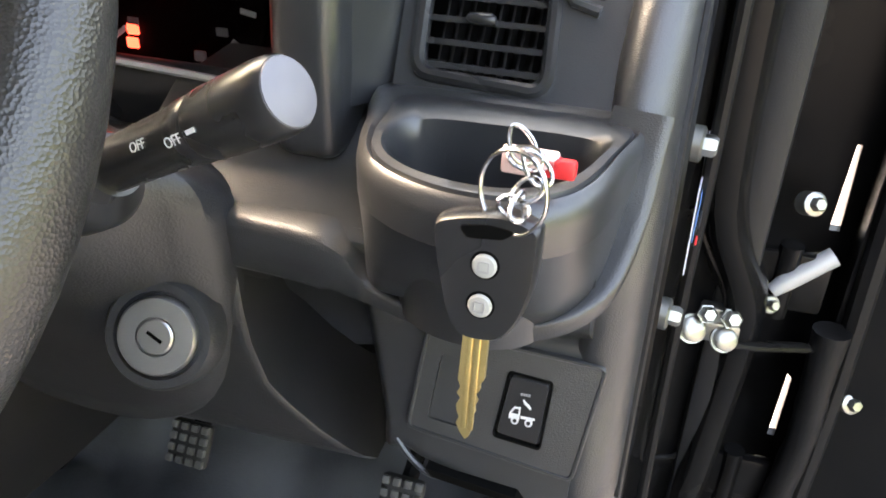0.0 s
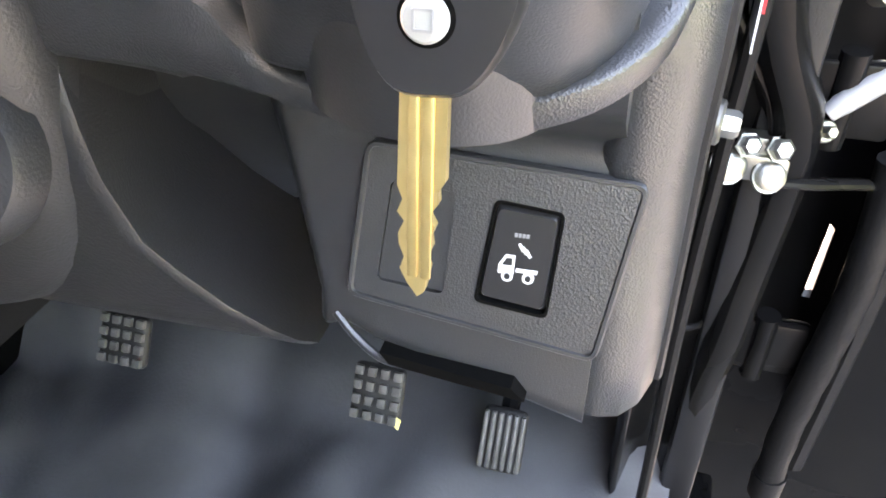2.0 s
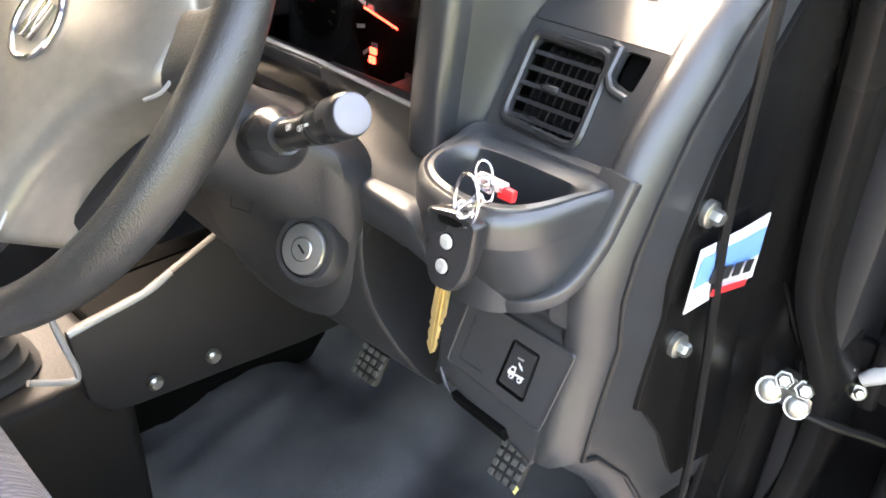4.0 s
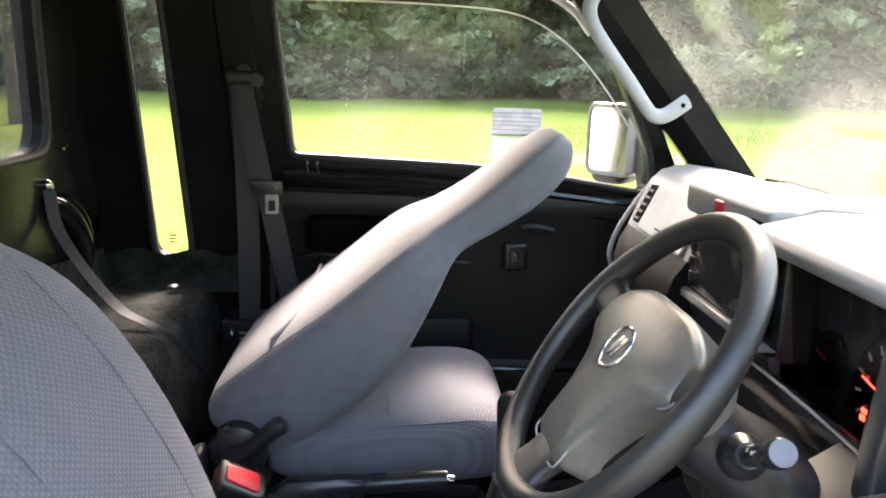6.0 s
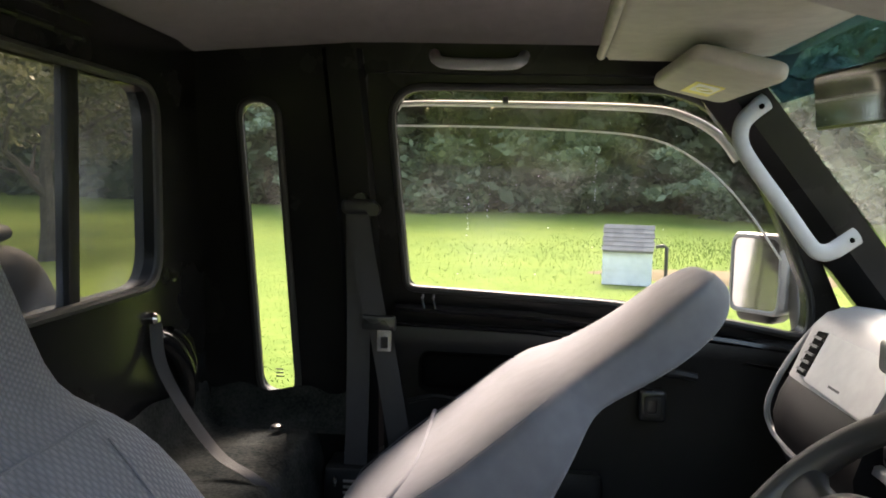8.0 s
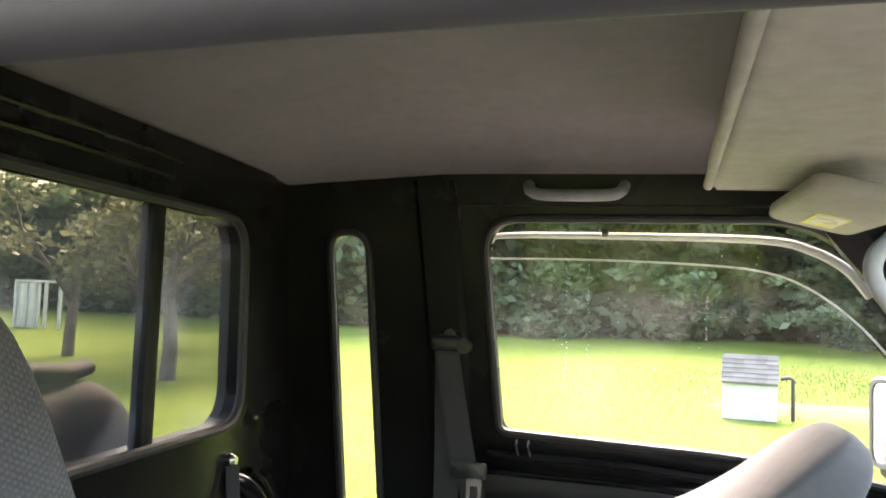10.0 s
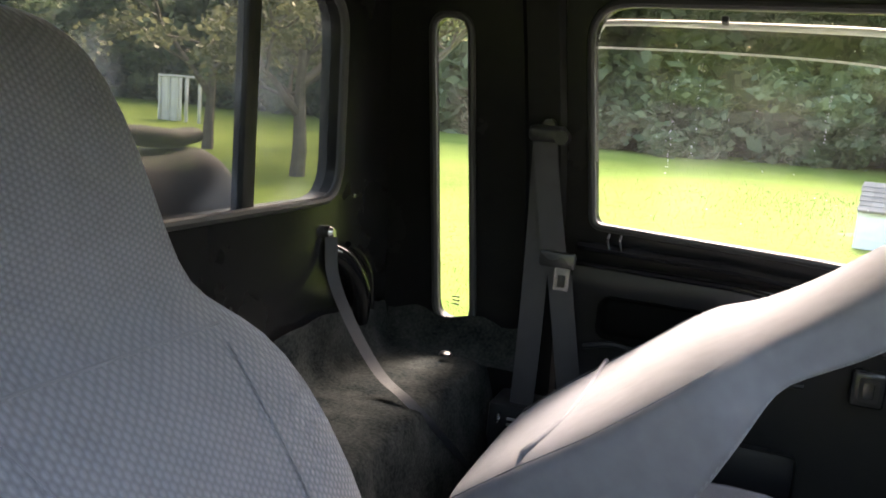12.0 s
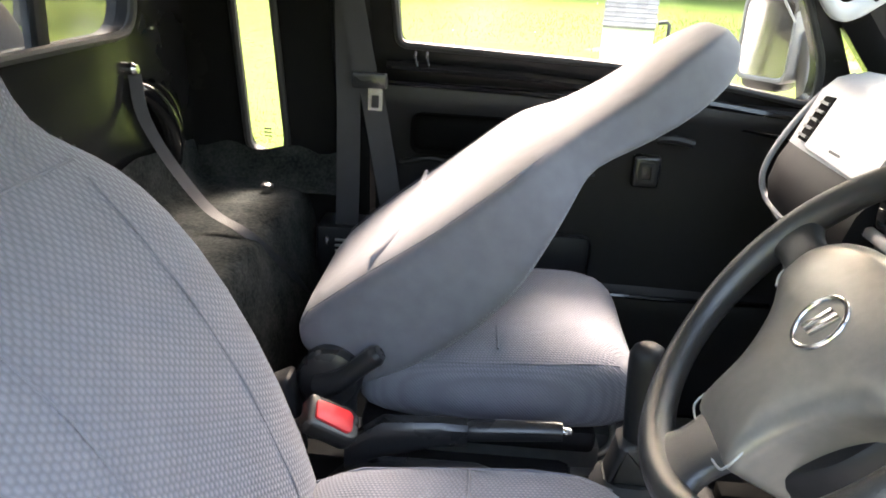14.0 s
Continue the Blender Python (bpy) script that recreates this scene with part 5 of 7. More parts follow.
for px, py in ((840, 443), (838, 512)):
    u, v = kp(px, py)
    bm = bmesh.new()
    turned(bm, [(0.0053, -0.001), (0.0053, 0.0006), (0.0048, 0.0008)], aim((-0.0062, u, v), (-1, 0, 0)), 28)
    well = part("button_well", bm, BLACK, fob)
    bm = bmesh.new()
    turned(bm, [(0.0044, -0.001), (0.0044, 0.0012), (0.0038, 0.0019), (0.002, 0.0021)], aim((-0.0064, u, v), (-1, 0, 0)), 28)
    btn = part("key_button", bm, GREYBTN, fob, "round pale grey button")
    for k in range(4):
        bm = bmesh.new()
        m = aim((-0.0086, u, v), (-1, 0, 0)) @ pose(0, 0, 0, 0, 0, 90 * k) @ Matrix.Translation((0, 0.0018, 0)) @ Matrix.Diagonal((0.0036, 0.0005, 0.0004, 1))
        bmesh.ops.create_cube(bm, size=1, matrix=m)
        part("lock_sign", bm, SILVER, btn)
BLADE = [kp(p, 572 + (q - 572) * 1.13) for p, q in ((803, 572), (800, 660), (806, 672), (800, 684), (808, 692), (801, 704), (802, 714), (808, 726), (803, 738), (812, 752), (824, 764), (832, 758), (838, 734), (833, 726), (840, 714),
                          (838, 704), (843, 694), (836, 684), (846, 672), (845, 662), (853, 652), (853, 572))]
bm = bmesh.new()
panel(bm, BLADE, [], lambda u, v, w: (-0.0012 + w, u, v), 0.0024)
blade = part("blade", bm, BRASS, key, "brass key blade with cut edges")
for px in (818, 834):
    bm = bmesh.new()
    a, b = kp(px, 574), kp(px + 1, 766)
    box(bm, (-0.0018, a[0] - 0.0011, b[1]), (-0.0010, a[0] + 0.0011, a[1]), 0.0003)
    part("blade_ridge", bm, BRASS, blade)
# ring, chain and tags
rc = Vector((0.001, *kp(875, 322)))
bm = bmesh.new()
for off in (0.0, 0.0012):
    tube(bm, [rc + Vector((-0.006 + 0.010 * math.cos(a) * 0.5 + off, 0.0125 * math.cos(a), 0.0145 * math.sin(a))) for a in [2 * math.pi * k / 40 for k in range(40)]], 0.0007, 8, closed=True)
part("split_ring", bm, CHROME, key, "chrome split ring")
for px, py, r1, r2, tilt, depth in ((878, 345, 0.0055, 0.0035, 25, -0.004), (895, 320, 0.006, 0.004, -40, -0.002), (905, 290, 0.007, 0.004, 60, 0.003), (868, 262, 0.007, 0.0045, 75, 0.008), (880, 280, 0.006, 0.004, 10, 0.006), (890, 340, 0.007, 0.003, 150, -0.006)):
    u, v = kp(px, py)
    bm = bmesh.new()
    m = Matrix.Translation((depth, u, v)) @ pose(0, 0, 0, tilt, 30, tilt * 0.5)
    tube(bm, [m @ Vector((0.001 * math.sin(2 * a), r1 * math.cos(a), r2 * math.sin(a))) for a in [2 * math.pi * k / 24 for k in range(24)]], 0.0008, 7, closed=True)
    part("chain_link", bm, CHROME, key)
for px, py, sy, sz, mat, lab in ((938, 300, 0.0055, 0.0036, RED, "red plastic tag"), (894, 290, 0.0075, 0.0035, PINK, "pinkish clear tag"), (856, 296, 0.0055, 0.0050, PINK, "pinkish clear tag"), (924, 292, 0.003, 0.0025, RED, "red plastic tag")):
    u, v = kp(px, py)
    bm = bmesh.new()
    box(bm, (0.012, u - sy, v - sz), (0.017, u + sy, v + sz), 0.0015, 2)
    part("key_tag", bm, mat, key, lab)


def pedal(name, at, w, h, ribs, label):
    ob = thing(name, at, label, "pedal", "pedals", rot=(0, 34, 0))
    bm = bmesh.new()
    box(bm, (0.0, -w / 2, -h / 2), (0.012, w / 2, h / 2), 0.006, 3)
    pad = part("pedal_pad", bm, RUBBER, ob, "worn black rubber pad")
    if ribs == "bars":
        for k in range(6):
            y = -w / 2 + w * (k + 0.5) / 6
            bm = bmesh.new()
            box(bm, (-0.0035, y - w * 0.055, -h / 2 + 0.004), (0.003, y + w * 0.045, h / 2 - 0.004), 0.0012)
            part("tread", bm, WORN, pad)
    else:
        for i in range(4):
            for j in range(4):
                y, z = -w / 2 + w * (i + 0.5) / 4, -h / 2 + h * (j + 0.5) / 4
                bm = bmesh.new()
                box(bm, (-0.003, y - w * 0.08, z - h * 0.08), (0.003, y + w * 0.08, z + h * 0.08), 0.001)
                part("tread", bm, WORN, pad)
    bm = bmesh.new()
    tube(bm, spline([(0.010, 0, 0.0), (0.045, 0.0, 0.06), (0.06, 0.0, 0.15), (0.05, 0, 0.26)], 14), 0.009, 8)
    part("pedal_arm", bm, PAINT, ob)
    return ob


pedal("clutch_pedal", (0.362, -0.213, 0.712), 0.046, 0.046, "studs", "worn clutch pedal with a studded rubber pad")
pedal("brake_pedal", (0.402, -0.426, 0.664), 0.047, 0.052, "studs", "worn brake pedal with a studded rubber pad")
pedal("throttle_pedal", (0.438, -0.531, 0.591), 0.042, 0.062, "bars", "throttle pedal with bright upright ribs")
bm = bmesh.new()
prism(bm, [(0.0, 0.0), (0.006, 0.004), (0.012, 0.0), (0.008, -0.004)], 0.0, 0.002, "z")
leaf = tagged(part("dry_leaf", bm, YELLOW), label="small yellow leaf stuck on the brake pedal", category="leaf")
leaf.matrix_world = pose(0.388, -0.449, 0.641, 0, -60, 30)

# gear lever
gear = thing("gear_lever", (-0.036, 0.0, 0.752), "black gear lever with a rounded knob and pleated boot", "gear lever")
bm = bmesh.new()
rings = []
for k in range(15):
    t = k / 14
    r = 0.088 - 0.052 * t ** 0.8 + (0.006 if k % 2 else 0)
    rings.append([(r * 1.05 * math.copysign(abs(math.cos(a)) ** 0.75, math.cos(a)) - 0.010 * t, r * math.copysign(abs(math.sin(a)) ** 0.75, math.sin(a)), 0.0 + 0.115 * t) for a in [2 * math.pi * q / 32 for q in range(32)]])
loft(bm, rings)
part("boot", bm, RUBBER, gear, "pleated black rubber boot")
bm = bmesh.new()
prism(bm, rounded([(-0.046, 0.110), (-0.030, 0.172), (0.010, 0.172), (0.026, 0.110)], 0.006, 3), -0.026, 0.026, "y", 0.008, 3)
part("boot_cap", bm, RUBBER, gear)
bm = bmesh.new()
turned(bm, [(0.016, 0.168), (0.0175, 0.175), (0.0200, 0.215), (0.0222, 0.255), (0.0236, 0.278), (0.0232, 0.292), (0.0195, 0.301), (0.012, 0.306), (0.004, 0.3075)], pose(-0.010, -0.002, 0), 28)
part("knob", bm, TRIM, gear, "rounded black knob, worn smooth")
# console between the seats
console = thing("centre_console", (0, 0, 0), "black plastic console between the seats", "console")
bm = bmesh.new()
box(bm, (-0.66, -0.105, 0.48), (0.10, 0.105, 0.79), 0.015, 3)
part("tunnel_cover", bm, SEAL, console)
bm = bmesh.new()
prism(bm, [(-0.47, 0.79), (-0.42, 0.845), (-0.25, 0.845), (-0.17, 0.82), (-0.12, 0.79)], -0.075, 0.035, "y", 0.012, 3)
part("console_hump", bm, SMOOTH, console)
bm = bmesh.new()
box(bm, (-0.27, -0.055, 0.843), (-0.21, -0.035, 0.848), 0.001)
part("console_slot", bm, BLACK, console)
bm = bmesh.new()
prism(bm, [(-0.60, 0.79), (-0.585, 0.90), (-0.52, 0.935), (-0.50, 0.79)], 0.06, 0.112, "y", 0.012, 3)
part("recliner_tower", bm, TRIM, console)
brake = thing("hand_brake", (-0.40, 0.02, 0.86), "black hand brake lever, lowered, with a chrome button", "hand brake")
bm = bmesh.new()
loft(bm, [[(x, y * w, z0 + h * q) for y, q in ((-1, -0.6), (-0.7, -1), (0.7, -1), (1, -0.6), (1, 0.6), (0.6, 1), (-0.6, 1), (-1, 0.6))] for x, z0, w, h in ((-0.03, -0.01, 0.016, 0.022), (0.02, 0.022, 0.018, 0.026), (0.10, 0.036, 0.016, 0.018), (0.135, 0.037, 0.015, 0.016))])
part("lever_cover", bm, SMOOTH, brake)
bm = bmesh.new()
tube(bm, [(0.135, 0, 0.040), (0.14, 0, 0.041), (0.25, 0.003, 0.047), (0.262, 0.003, 0.0475)], [0.0135, 0.0155, 0.014, 0.013], 16)
part("grip", bm, SMOOTH, brake, "black grip with a flat bright top edge")
bm = bmesh.new()
tube(bm, [(0.262, 0.003, 0.0475), (0.272, 0.003, 0.048), (0.275, 0.003, 0.048)], [0.006, 0.006, 0.004], 12)
part("release_button", bm, CHROME, brake, "chrome release button")
buckle = thing("belt_buckle", (-0.436, -0.045, 0.945), "black seat belt buckle with a red release button", "belt buckle", rot=(25, 32, 20))
bm = bmesh.new()
prism(bm, rounded([(-0.034, -0.024), (-0.034, 0.024), (0.028, 0.026), (0.040, 0.018), (0.040, -0.018), (0.028, -0.026)], 0.006, 3), -0.024, 0.002, "z", 0.005, 3)
part("buckle_body", bm, SMOOTH, buckle)
bm = bmesh.new()
prism(bm, rounded([(-0.026, -0.014), (-0.026, 0.014), (0.022, 0.017), (0.028, 0.012), (0.028, -0.012), (0.022, -0.017)], 0.004, 3), 0.0, 0.006, "z", 0.002, 2)
part("release_button", bm, RED, buckle, "red press button")
bm = bmesh.new()
box(bm, (-0.03, -0.010, -0.11), (-0.022, 0.010, -0.02), 0.003)
part("buckle_stem", bm, TRIM, buckle)
far = thing("belt_buckle", (-0.56, 0.03, 0.935), "second black buckle with a red button behind the console", "belt buckle", rot=(0, 10, 0))
bm = bmesh.new()
box(bm, (-0.03, -0.02, -0.13), (0.03, 0.02, 0.0), 0.006, 2)
part("buckle_body", bm, SMOOTH, far)
bm = bmesh.new()
box(bm, (-0.024, -0.012, -0.001), (0.024, 0.012, 0.004), 0.002)
part("release_button", bm, RED, far)
# recliner cover and lever on the folded seat
recl = thing("recliner_lever", (-0.472, 0.116, 0.910), "black seat recliner lever with a round pivot cover", "seat lever")
bm = bmesh.new()
turned(bm, [(0.048, -0.012), (0.048, 0.006), (0.042, 0.014), (0.026, 0.018), (0.010, 0.019)], aim((0, 0, 0), (0.05, -1, 0.1)), 32)
box(bm, (-0.06, -0.008, -0.11), (0.04, 0.02, -0.01), 0.014, 3)
part("pivot_cover", bm, SMOOTH, recl)
bm = bmesh.new()
arm = spline([(-0.01, -0.018, -0.006), (0.022, -0.026, 0.012), (0.052, -0.028, 0.040), (0.077, -0.026, 0.060)], 14)
tube(bm, arm, [0.024 - 0.006 * math.sin(k / 13 * math.pi * 0.8) - (0.006 if k == 13 else 0) for k in range(14)], 14, flat=0.8)
part("lever", bm, SMOOTH, recl)
# under-dash middle panel with bright edging
tray = thing("floor_console", (0, 0, 0), "dark lower console panel with bright curved edging and bolts", "console")
bm = bmesh.new()
prism(bm, [(0.040, 0.79), (0.034, 0.882), (0.12, 0.892), (0.26, 0.95), (0.50, 0.95), (0.50, 0.715), (0.31, 0.728), (0.22, 0.740), (0.09, 0.755), (0.06, 0.762)], -0.136, -0.122, "y", 0.005, 2)
part("panel", bm, TRIM, tray)
# black plates added under the console to keep sun off the hollow and mat
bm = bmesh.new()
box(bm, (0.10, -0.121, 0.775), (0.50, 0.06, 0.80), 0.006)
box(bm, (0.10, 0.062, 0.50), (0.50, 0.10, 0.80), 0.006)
part("sun_block_plates", bm, BLACK, tray)
bm = bmesh.new()
tube(bm, spline([(0.034, -0.140, 0.884), (0.060, -0.140, 0.888), (0.119, -0.140, 0.897), (0.150, -0.138, 0.909)], 14), 0.0035, 8)
part("edging", bm, SILVER, tray, "bright curved edging")
bm = bmesh.new()
tube(bm, spline([(0.022, -0.141, 0.910), (0.028, -0.141, 0.872), (0.034, -0.141, 0.838), (0.026, -0.141, 0.830), (-0.013, -0.141, 0.850)], 18), 0.0035, 8)
part("edging", bm, SILVER, tray)
for x, z in ((0.111, 0.779), (0.185, 0.777)):
    bm = bmesh.new()
    turned(bm, [(0.009, -0.004), (0.009, 0.002), (0.006, 0.005)], aim((x, -0.141, z), (0, -1, 0)), 12)
    part("bolt", bm, ZINC, tray)

# ---------- passenger door details ----------
def on_door(x, z, d=0.0):
    return (x, side_y(z) - d, z)


bm = bmesh.new()
rows = []
for z, d in ((1.262, 0.0), (1.258, 0.020), (1.235, 0.030), (1.215, 0.026), (1.205, 0.022), (1.09, 0.022), (0.86, 0.020), (0.845, 0.032), (0.80, 0.032), (0.56, 0.02)):
    rows.append([(x, side_y(max(z, 1.0)) - d - 0.006 * math.sin((x + 0.45) * 3.2), z - 0.03 * max(0, x - 0.05)) for x in [-0.475 + 0.09 * k for k in range(11)]])
loft(bm, rows, caps=False, closed=False)
sol = part("door_lining", bm, TRIM, door, "matt black moulded door lining", angle=40)
bm = bmesh.new()
tube(bm, [on_door(x, z, 0.022) for x, z in ((-0.47, 1.296), (-0.2, 1.288), (0.0, 1.272), (0.2, 1.25), (0.36, 1.228), (0.44, 1.22))], 0.010, 8)
part("sill_strip", bm, GLOSS, door, "glossy black window sill rail")
bm = bmesh.new()
tube(bm, [on_door(x, z, 0.026) for x, z in ((-0.47, 1.262), (-0.2, 1.255), (0.0, 1.24), (0.2, 1.215), (0.36, 1.19), (0.44, 1.18))], 0.006, 8)
part("sill_strip", bm, GLOSS, door)
# raised black block; its colour gives the shade of a recess
bm = bmesh.new()
box(bm, (-0.42, 0.655, 1.125), (-0.15, 0.668, 1.205), 0.02, 3)
part("pull_pocket", bm, BLACK, door, "matt black block whose colour stands for a shaded pull pocket")
bm = bmesh.new()
tube(bm, spline([(-0.44, 0.664, 1.10), (-0.38, 0.655, 1.115), (-0.30, 0.652, 1.105), (-0.05, 0.655, 1.10)], 16), 0.006, 8)
part("pocket_edge", bm, TRIM, door)
bm = bmesh.new()
box(bm, (0.022, 0.645, 1.084), (0.077, 0.672, 1.149), 0.008, 3)
crank = part("handle_bezel", bm, SMOOTH, door)
bm = bmesh.new()
panel(bm, rounded([(0.033, 1.096), (0.033, 1.137), (0.065, 1.137), (0.065, 1.096)], 0.006, 3), [rounded([(0.040, 1.103), (0.040, 1.130), (0.058, 1.130), (0.058, 1.103)], 0.004, 3)], lambda u, v, w: (u, 0.641 + w, v), 0.004)
part("door_pull", bm, TRIM, crank)
bm = bmesh.new()
tube(bm, spline([(0.06, 0.64, 1.185), (0.09, 0.635, 1.188), (0.13, 0.64, 1.18)], 8), 0.009, 8)
part("inner_handle", bm, TRIM, door)
bm = bmesh.new()
tube(bm, [(-0.03, 0.66, 0.848), (0.10, 0.655, 0.846), (0.34, 0.66, 0.846)], 0.006, 8)
part("pocket_rim", bm, GLOSS, door, "glossy lower pocket rim")
bm = bmesh.new()
box(bm, (-0.22, 0.656, 0.86), (-0.04, 0.668, 0.97), 0.015, 2)
part("speaker_cover", bm, TRIM, door)
for dx in (0.0, 0.022):
    bm = bmesh.new()
    tube(bm, [on_door(-0.415 + dx, 1.322, 0.012), on_door(-0.415 + dx, 1.312, 0.028), on_door(-0.41 + dx, 1.297, 0.034)], [0.002, 0.003, 0.002], 8)
    part("window_latch", bm, SMOOTH, door)
# smoked rain visor outside the window
visor_out = thing("window_visor", (0, 0, 0), "smoked acrylic rain visor over the passenger window", "rain visor")
LOWEDGE = [tuple(p)[:2] for p in spline([(-0.50, 1.662, 0), (-0.30, 1.664, 0), (-0.10, 1.660, 0), (0.02, 1.650, 0), (0.10, 1.622, 0), (0.18, 1.565, 0), (0.25, 1.49, 0), (0.31, 1.41, 0)], 24)]
UPEDGE = [tuple(p)[:2] for p in spline([(-0.50, 1.735, 0), (-0.30, 1.735, 0), (-0.10, 1.735, 0), (0.06, 1.73, 0), (0.16, 1.70, 0), (0.24, 1.63, 0), (0.31, 1.53, 0), (0.35, 1.45, 0)], 24)]
bm = bmesh.new()
loft(bm, [[(u, side_y(v) + 0.075 - 0.2 * (v - 1.66) + w, v) for u, v in e] for e, w in ((LOWEDGE, 0.0), (UPEDGE, 0.0))], caps=False, closed=False)
vp = part("shield", bm, SMOKED, visor_out)
bm = bmesh.new()
tube(bm, [(u, side_y(v) + 0.074, v) for u, v in LOWEDGE], 0.0022, 6)
part("shield_edge", bm, WHITE, visor_out, "bright lower edge of the visor")
bm = bmesh.new()
top = [(p.x, side_y(p.y) + 0.055, p.y) for p in spline([(-0.485, 1.66, 0), (-0.478, 1.695, 0), (-0.44, 1.706, 0), (-0.20, 1.708, 0), (0.02, 1.705, 0), (0.10, 1.688, 0), (0.16, 1.655, 0), (0.20, 1.61, 0)], 40)]
tube(bm, top, [0.004 + 0.006 * (k / 39) for k in range(40)], 8)
part("shield_flange", bm, WHITE, visor_out, "pale mounting flange of the visor")
for x, z in ((-0.262, 1.705), (0.165, 1.668)):
    bm = bmesh.new()
    box(bm, (x - 0.006, 0.62, z), (x + 0.006, 0.66, z + 0.012), 0.003)
    part("clip", bm, TRIM, visor_out)
# wing mirror
wing = thing("wing_mirror", (0.308, 0.85, 1.370), "silver-grey wing mirror outside the passenger window", "wing mirror", rot=(0, 0, 40))
bm = bmesh.new()
loft(bm, [[(x, y * w, z * h) for y, z in rounded([(-1, -1), (-1, 1), (1, 1), (1, -1)], 0.35, 5)] for x, w, h in ((-0.018, 0.054, 0.077), (-0.024, 0.056, 0.080), (-0.024, 0.061, 0.086), (-0.016, 0.064, 0.089), (0.045, 0.064, 0.087), (0.075, 0.052, 0.074), (0.085, 0.03, 0.05))])
shell = part("mirror_shell", bm, SILVER, wing, angle=50)
bm = bmesh.new()
panel(bm, rounded([(-0.054, -0.077), (-0.054, 0.077), (0.054, 0.077), (0.054, -0.077)], 0.018, 5), [], lambda u, v, w: (-0.0205 + w, u, v), 0.002)
part("mirror_glass", bm, MIRROR, wing)
bm = bmesh.new()
loft(bm, [[(x * q + 0.012, y * q, z) for x, y in rounded([(-0.034, -0.05), (-0.034, 0.05), (0.05, 0.045), (0.05, -0.045)], 0.02, 4)] for z, q in ((-0.084, 1.0), (-0.098, 0.96), (-0.106, 0.8))])
part("lower_cap", bm, SMOOTH, wing, "black lower cap")
bm = bmesh.new()
loft(bm, [[(x + dx, y - 0.066 + dy, z) for dx, dy in rounded([(-0.024, -0.013), (-0.024, 0.012), (0.024, 0.012), (0.024, -0.013)], 0.008, 3)] for x, y, z in ((0.030, 0.010, 0.022), (0.030, 0.0, 0.012), (0.032, -0.004, -0.02), (0.034, -0.008, -0.08), (0.036, -0.016, -0.125))])
arm_w = part("mirror_arm", bm, SILVER, wing)
bm = bmesh.new()
tube(bm, [(0.036, -0.082, -0.118), (0.036, -0.084, -0.150)], 0.020, 14)
part("arm_foot", bm, SMOOTH, arm_w)

# belt on the pillar
def strap(bm, pts, w, across, t=0.0012):
    """A flat band along pts, w wide along the direction across."""
    a = Vector(across).normalized() * w / 2
    loft(bm, [[Vector(p) - a, Vector(p) + a, Vector(p) + a + Vector((0, -t, t)), Vector(p) - a + Vector((0, -t, t))] for p in pts])
    return bm


bm = bmesh.new()
loft(bm, [[(-0.575 + lean, side_y(z) - 0.004, z), (-0.565 + lean, side_y(z) - 0.016, z), (-0.505 + lean, side_y(z) - 0.016, z), (-0.495 + lean, side_y(z) - 0.004, z), (-0.495 + lean, side_y(z) + 0.05, z), (-0.575 + lean, side_y(z) + 0.05, z)]
           for z, lean in ((0.50, 0.0), (0.9, 0.0), (1.2, 0.0), (1.45, -0.012), (1.65, -0.03), (1.80, -0.045))])
setting("pillar_middle", bm, PAINT, "glossy black centre pillar behind the passenger door", "pillar")
belt = thing("seat_belt", (0, 0, 0), "black passenger seat belt hanging from the centre pillar", "seat belt")
bm = bmesh.new()
box(bm, (-0.575, 0.600, 1.482), (-0.510, 0.650, 1.512), 0.010, 3)
tube(bm, [(-0.512, 0.600, 1.492), (-0.512, 0.628, 1.492)], 0.013, 14)
tube(bm, [(-0.540, 0.612, 1.512), (-0.540, 0.630, 1.512)], 0.012, 14)
part("anchor_cover", bm, SMOOTH, belt)
bm = bmesh.new()
strap(bm, spline([(-0.545, 0.612, 1.49), (-0.533, 0.610, 1.42), (-0.507, 0.612, 1.29), (-0.499, 0.614, 1.262)], 14), 0.046, (1, 0, 0))
part("webbing", bm, WEB, belt)
bm = bmesh.new()
strap(bm, spline([(-0.545, 0.618, 1.485), (-0.540, 0.622, 1.30), (-0.538, 0.622, 1.1), (-0.54, 0.622, 0.97)], 14), 0.046, (1, 0, 0))
part("webbing", bm, WEB, belt)
bm = bmesh.new()
strap(bm, spline([(-0.495, 0.612, 1.262), (-0.475, 0.612, 1.16), (-0.45, 0.61, 1.03), (-0.43, 0.605, 0.93)], 12), 0.046, (1, 0, 0))
part("webbing", bm, WEB, belt)
bm = bmesh.new()
box(bm, (-0.530, 0.600, 1.255), (-0.462, 0.613, 1.285), 0.005, 2)
part("tongue_cover", bm, SMOOTH, belt)
bm = bmesh.new()
panel(bm, rounded([(-0.498, 1.214), (-0.498, 1.256), (-0.470, 1.256), (-0.470, 1.214)], 0.003, 3), [rounded([(-0.491, 1.220), (-0.491, 1.243), (-0.477, 1.243), (-0.477, 1.220)], 0.002, 3)], lambda u, v, w: (u, 0.601 + w, v), 0.003)
part("tongue", bm, CHROME, belt, "chrome belt tongue")
bm = bmesh.new()
box(bm, (-0.60, 0.60, 0.86), (-0.45, 0.70, 0.975), 0.008, 2)
part("reel_cover", bm, TRIM, belt)
for k in range(4):
    bm = bmesh.new()
    box(bm, (-0.56, 0.597, 0.91 + 0.012 * k), (-0.535, 0.601, 0.915 + 0.012 * k), 0.001)
    part("reel_vent", bm, SILVER, belt)
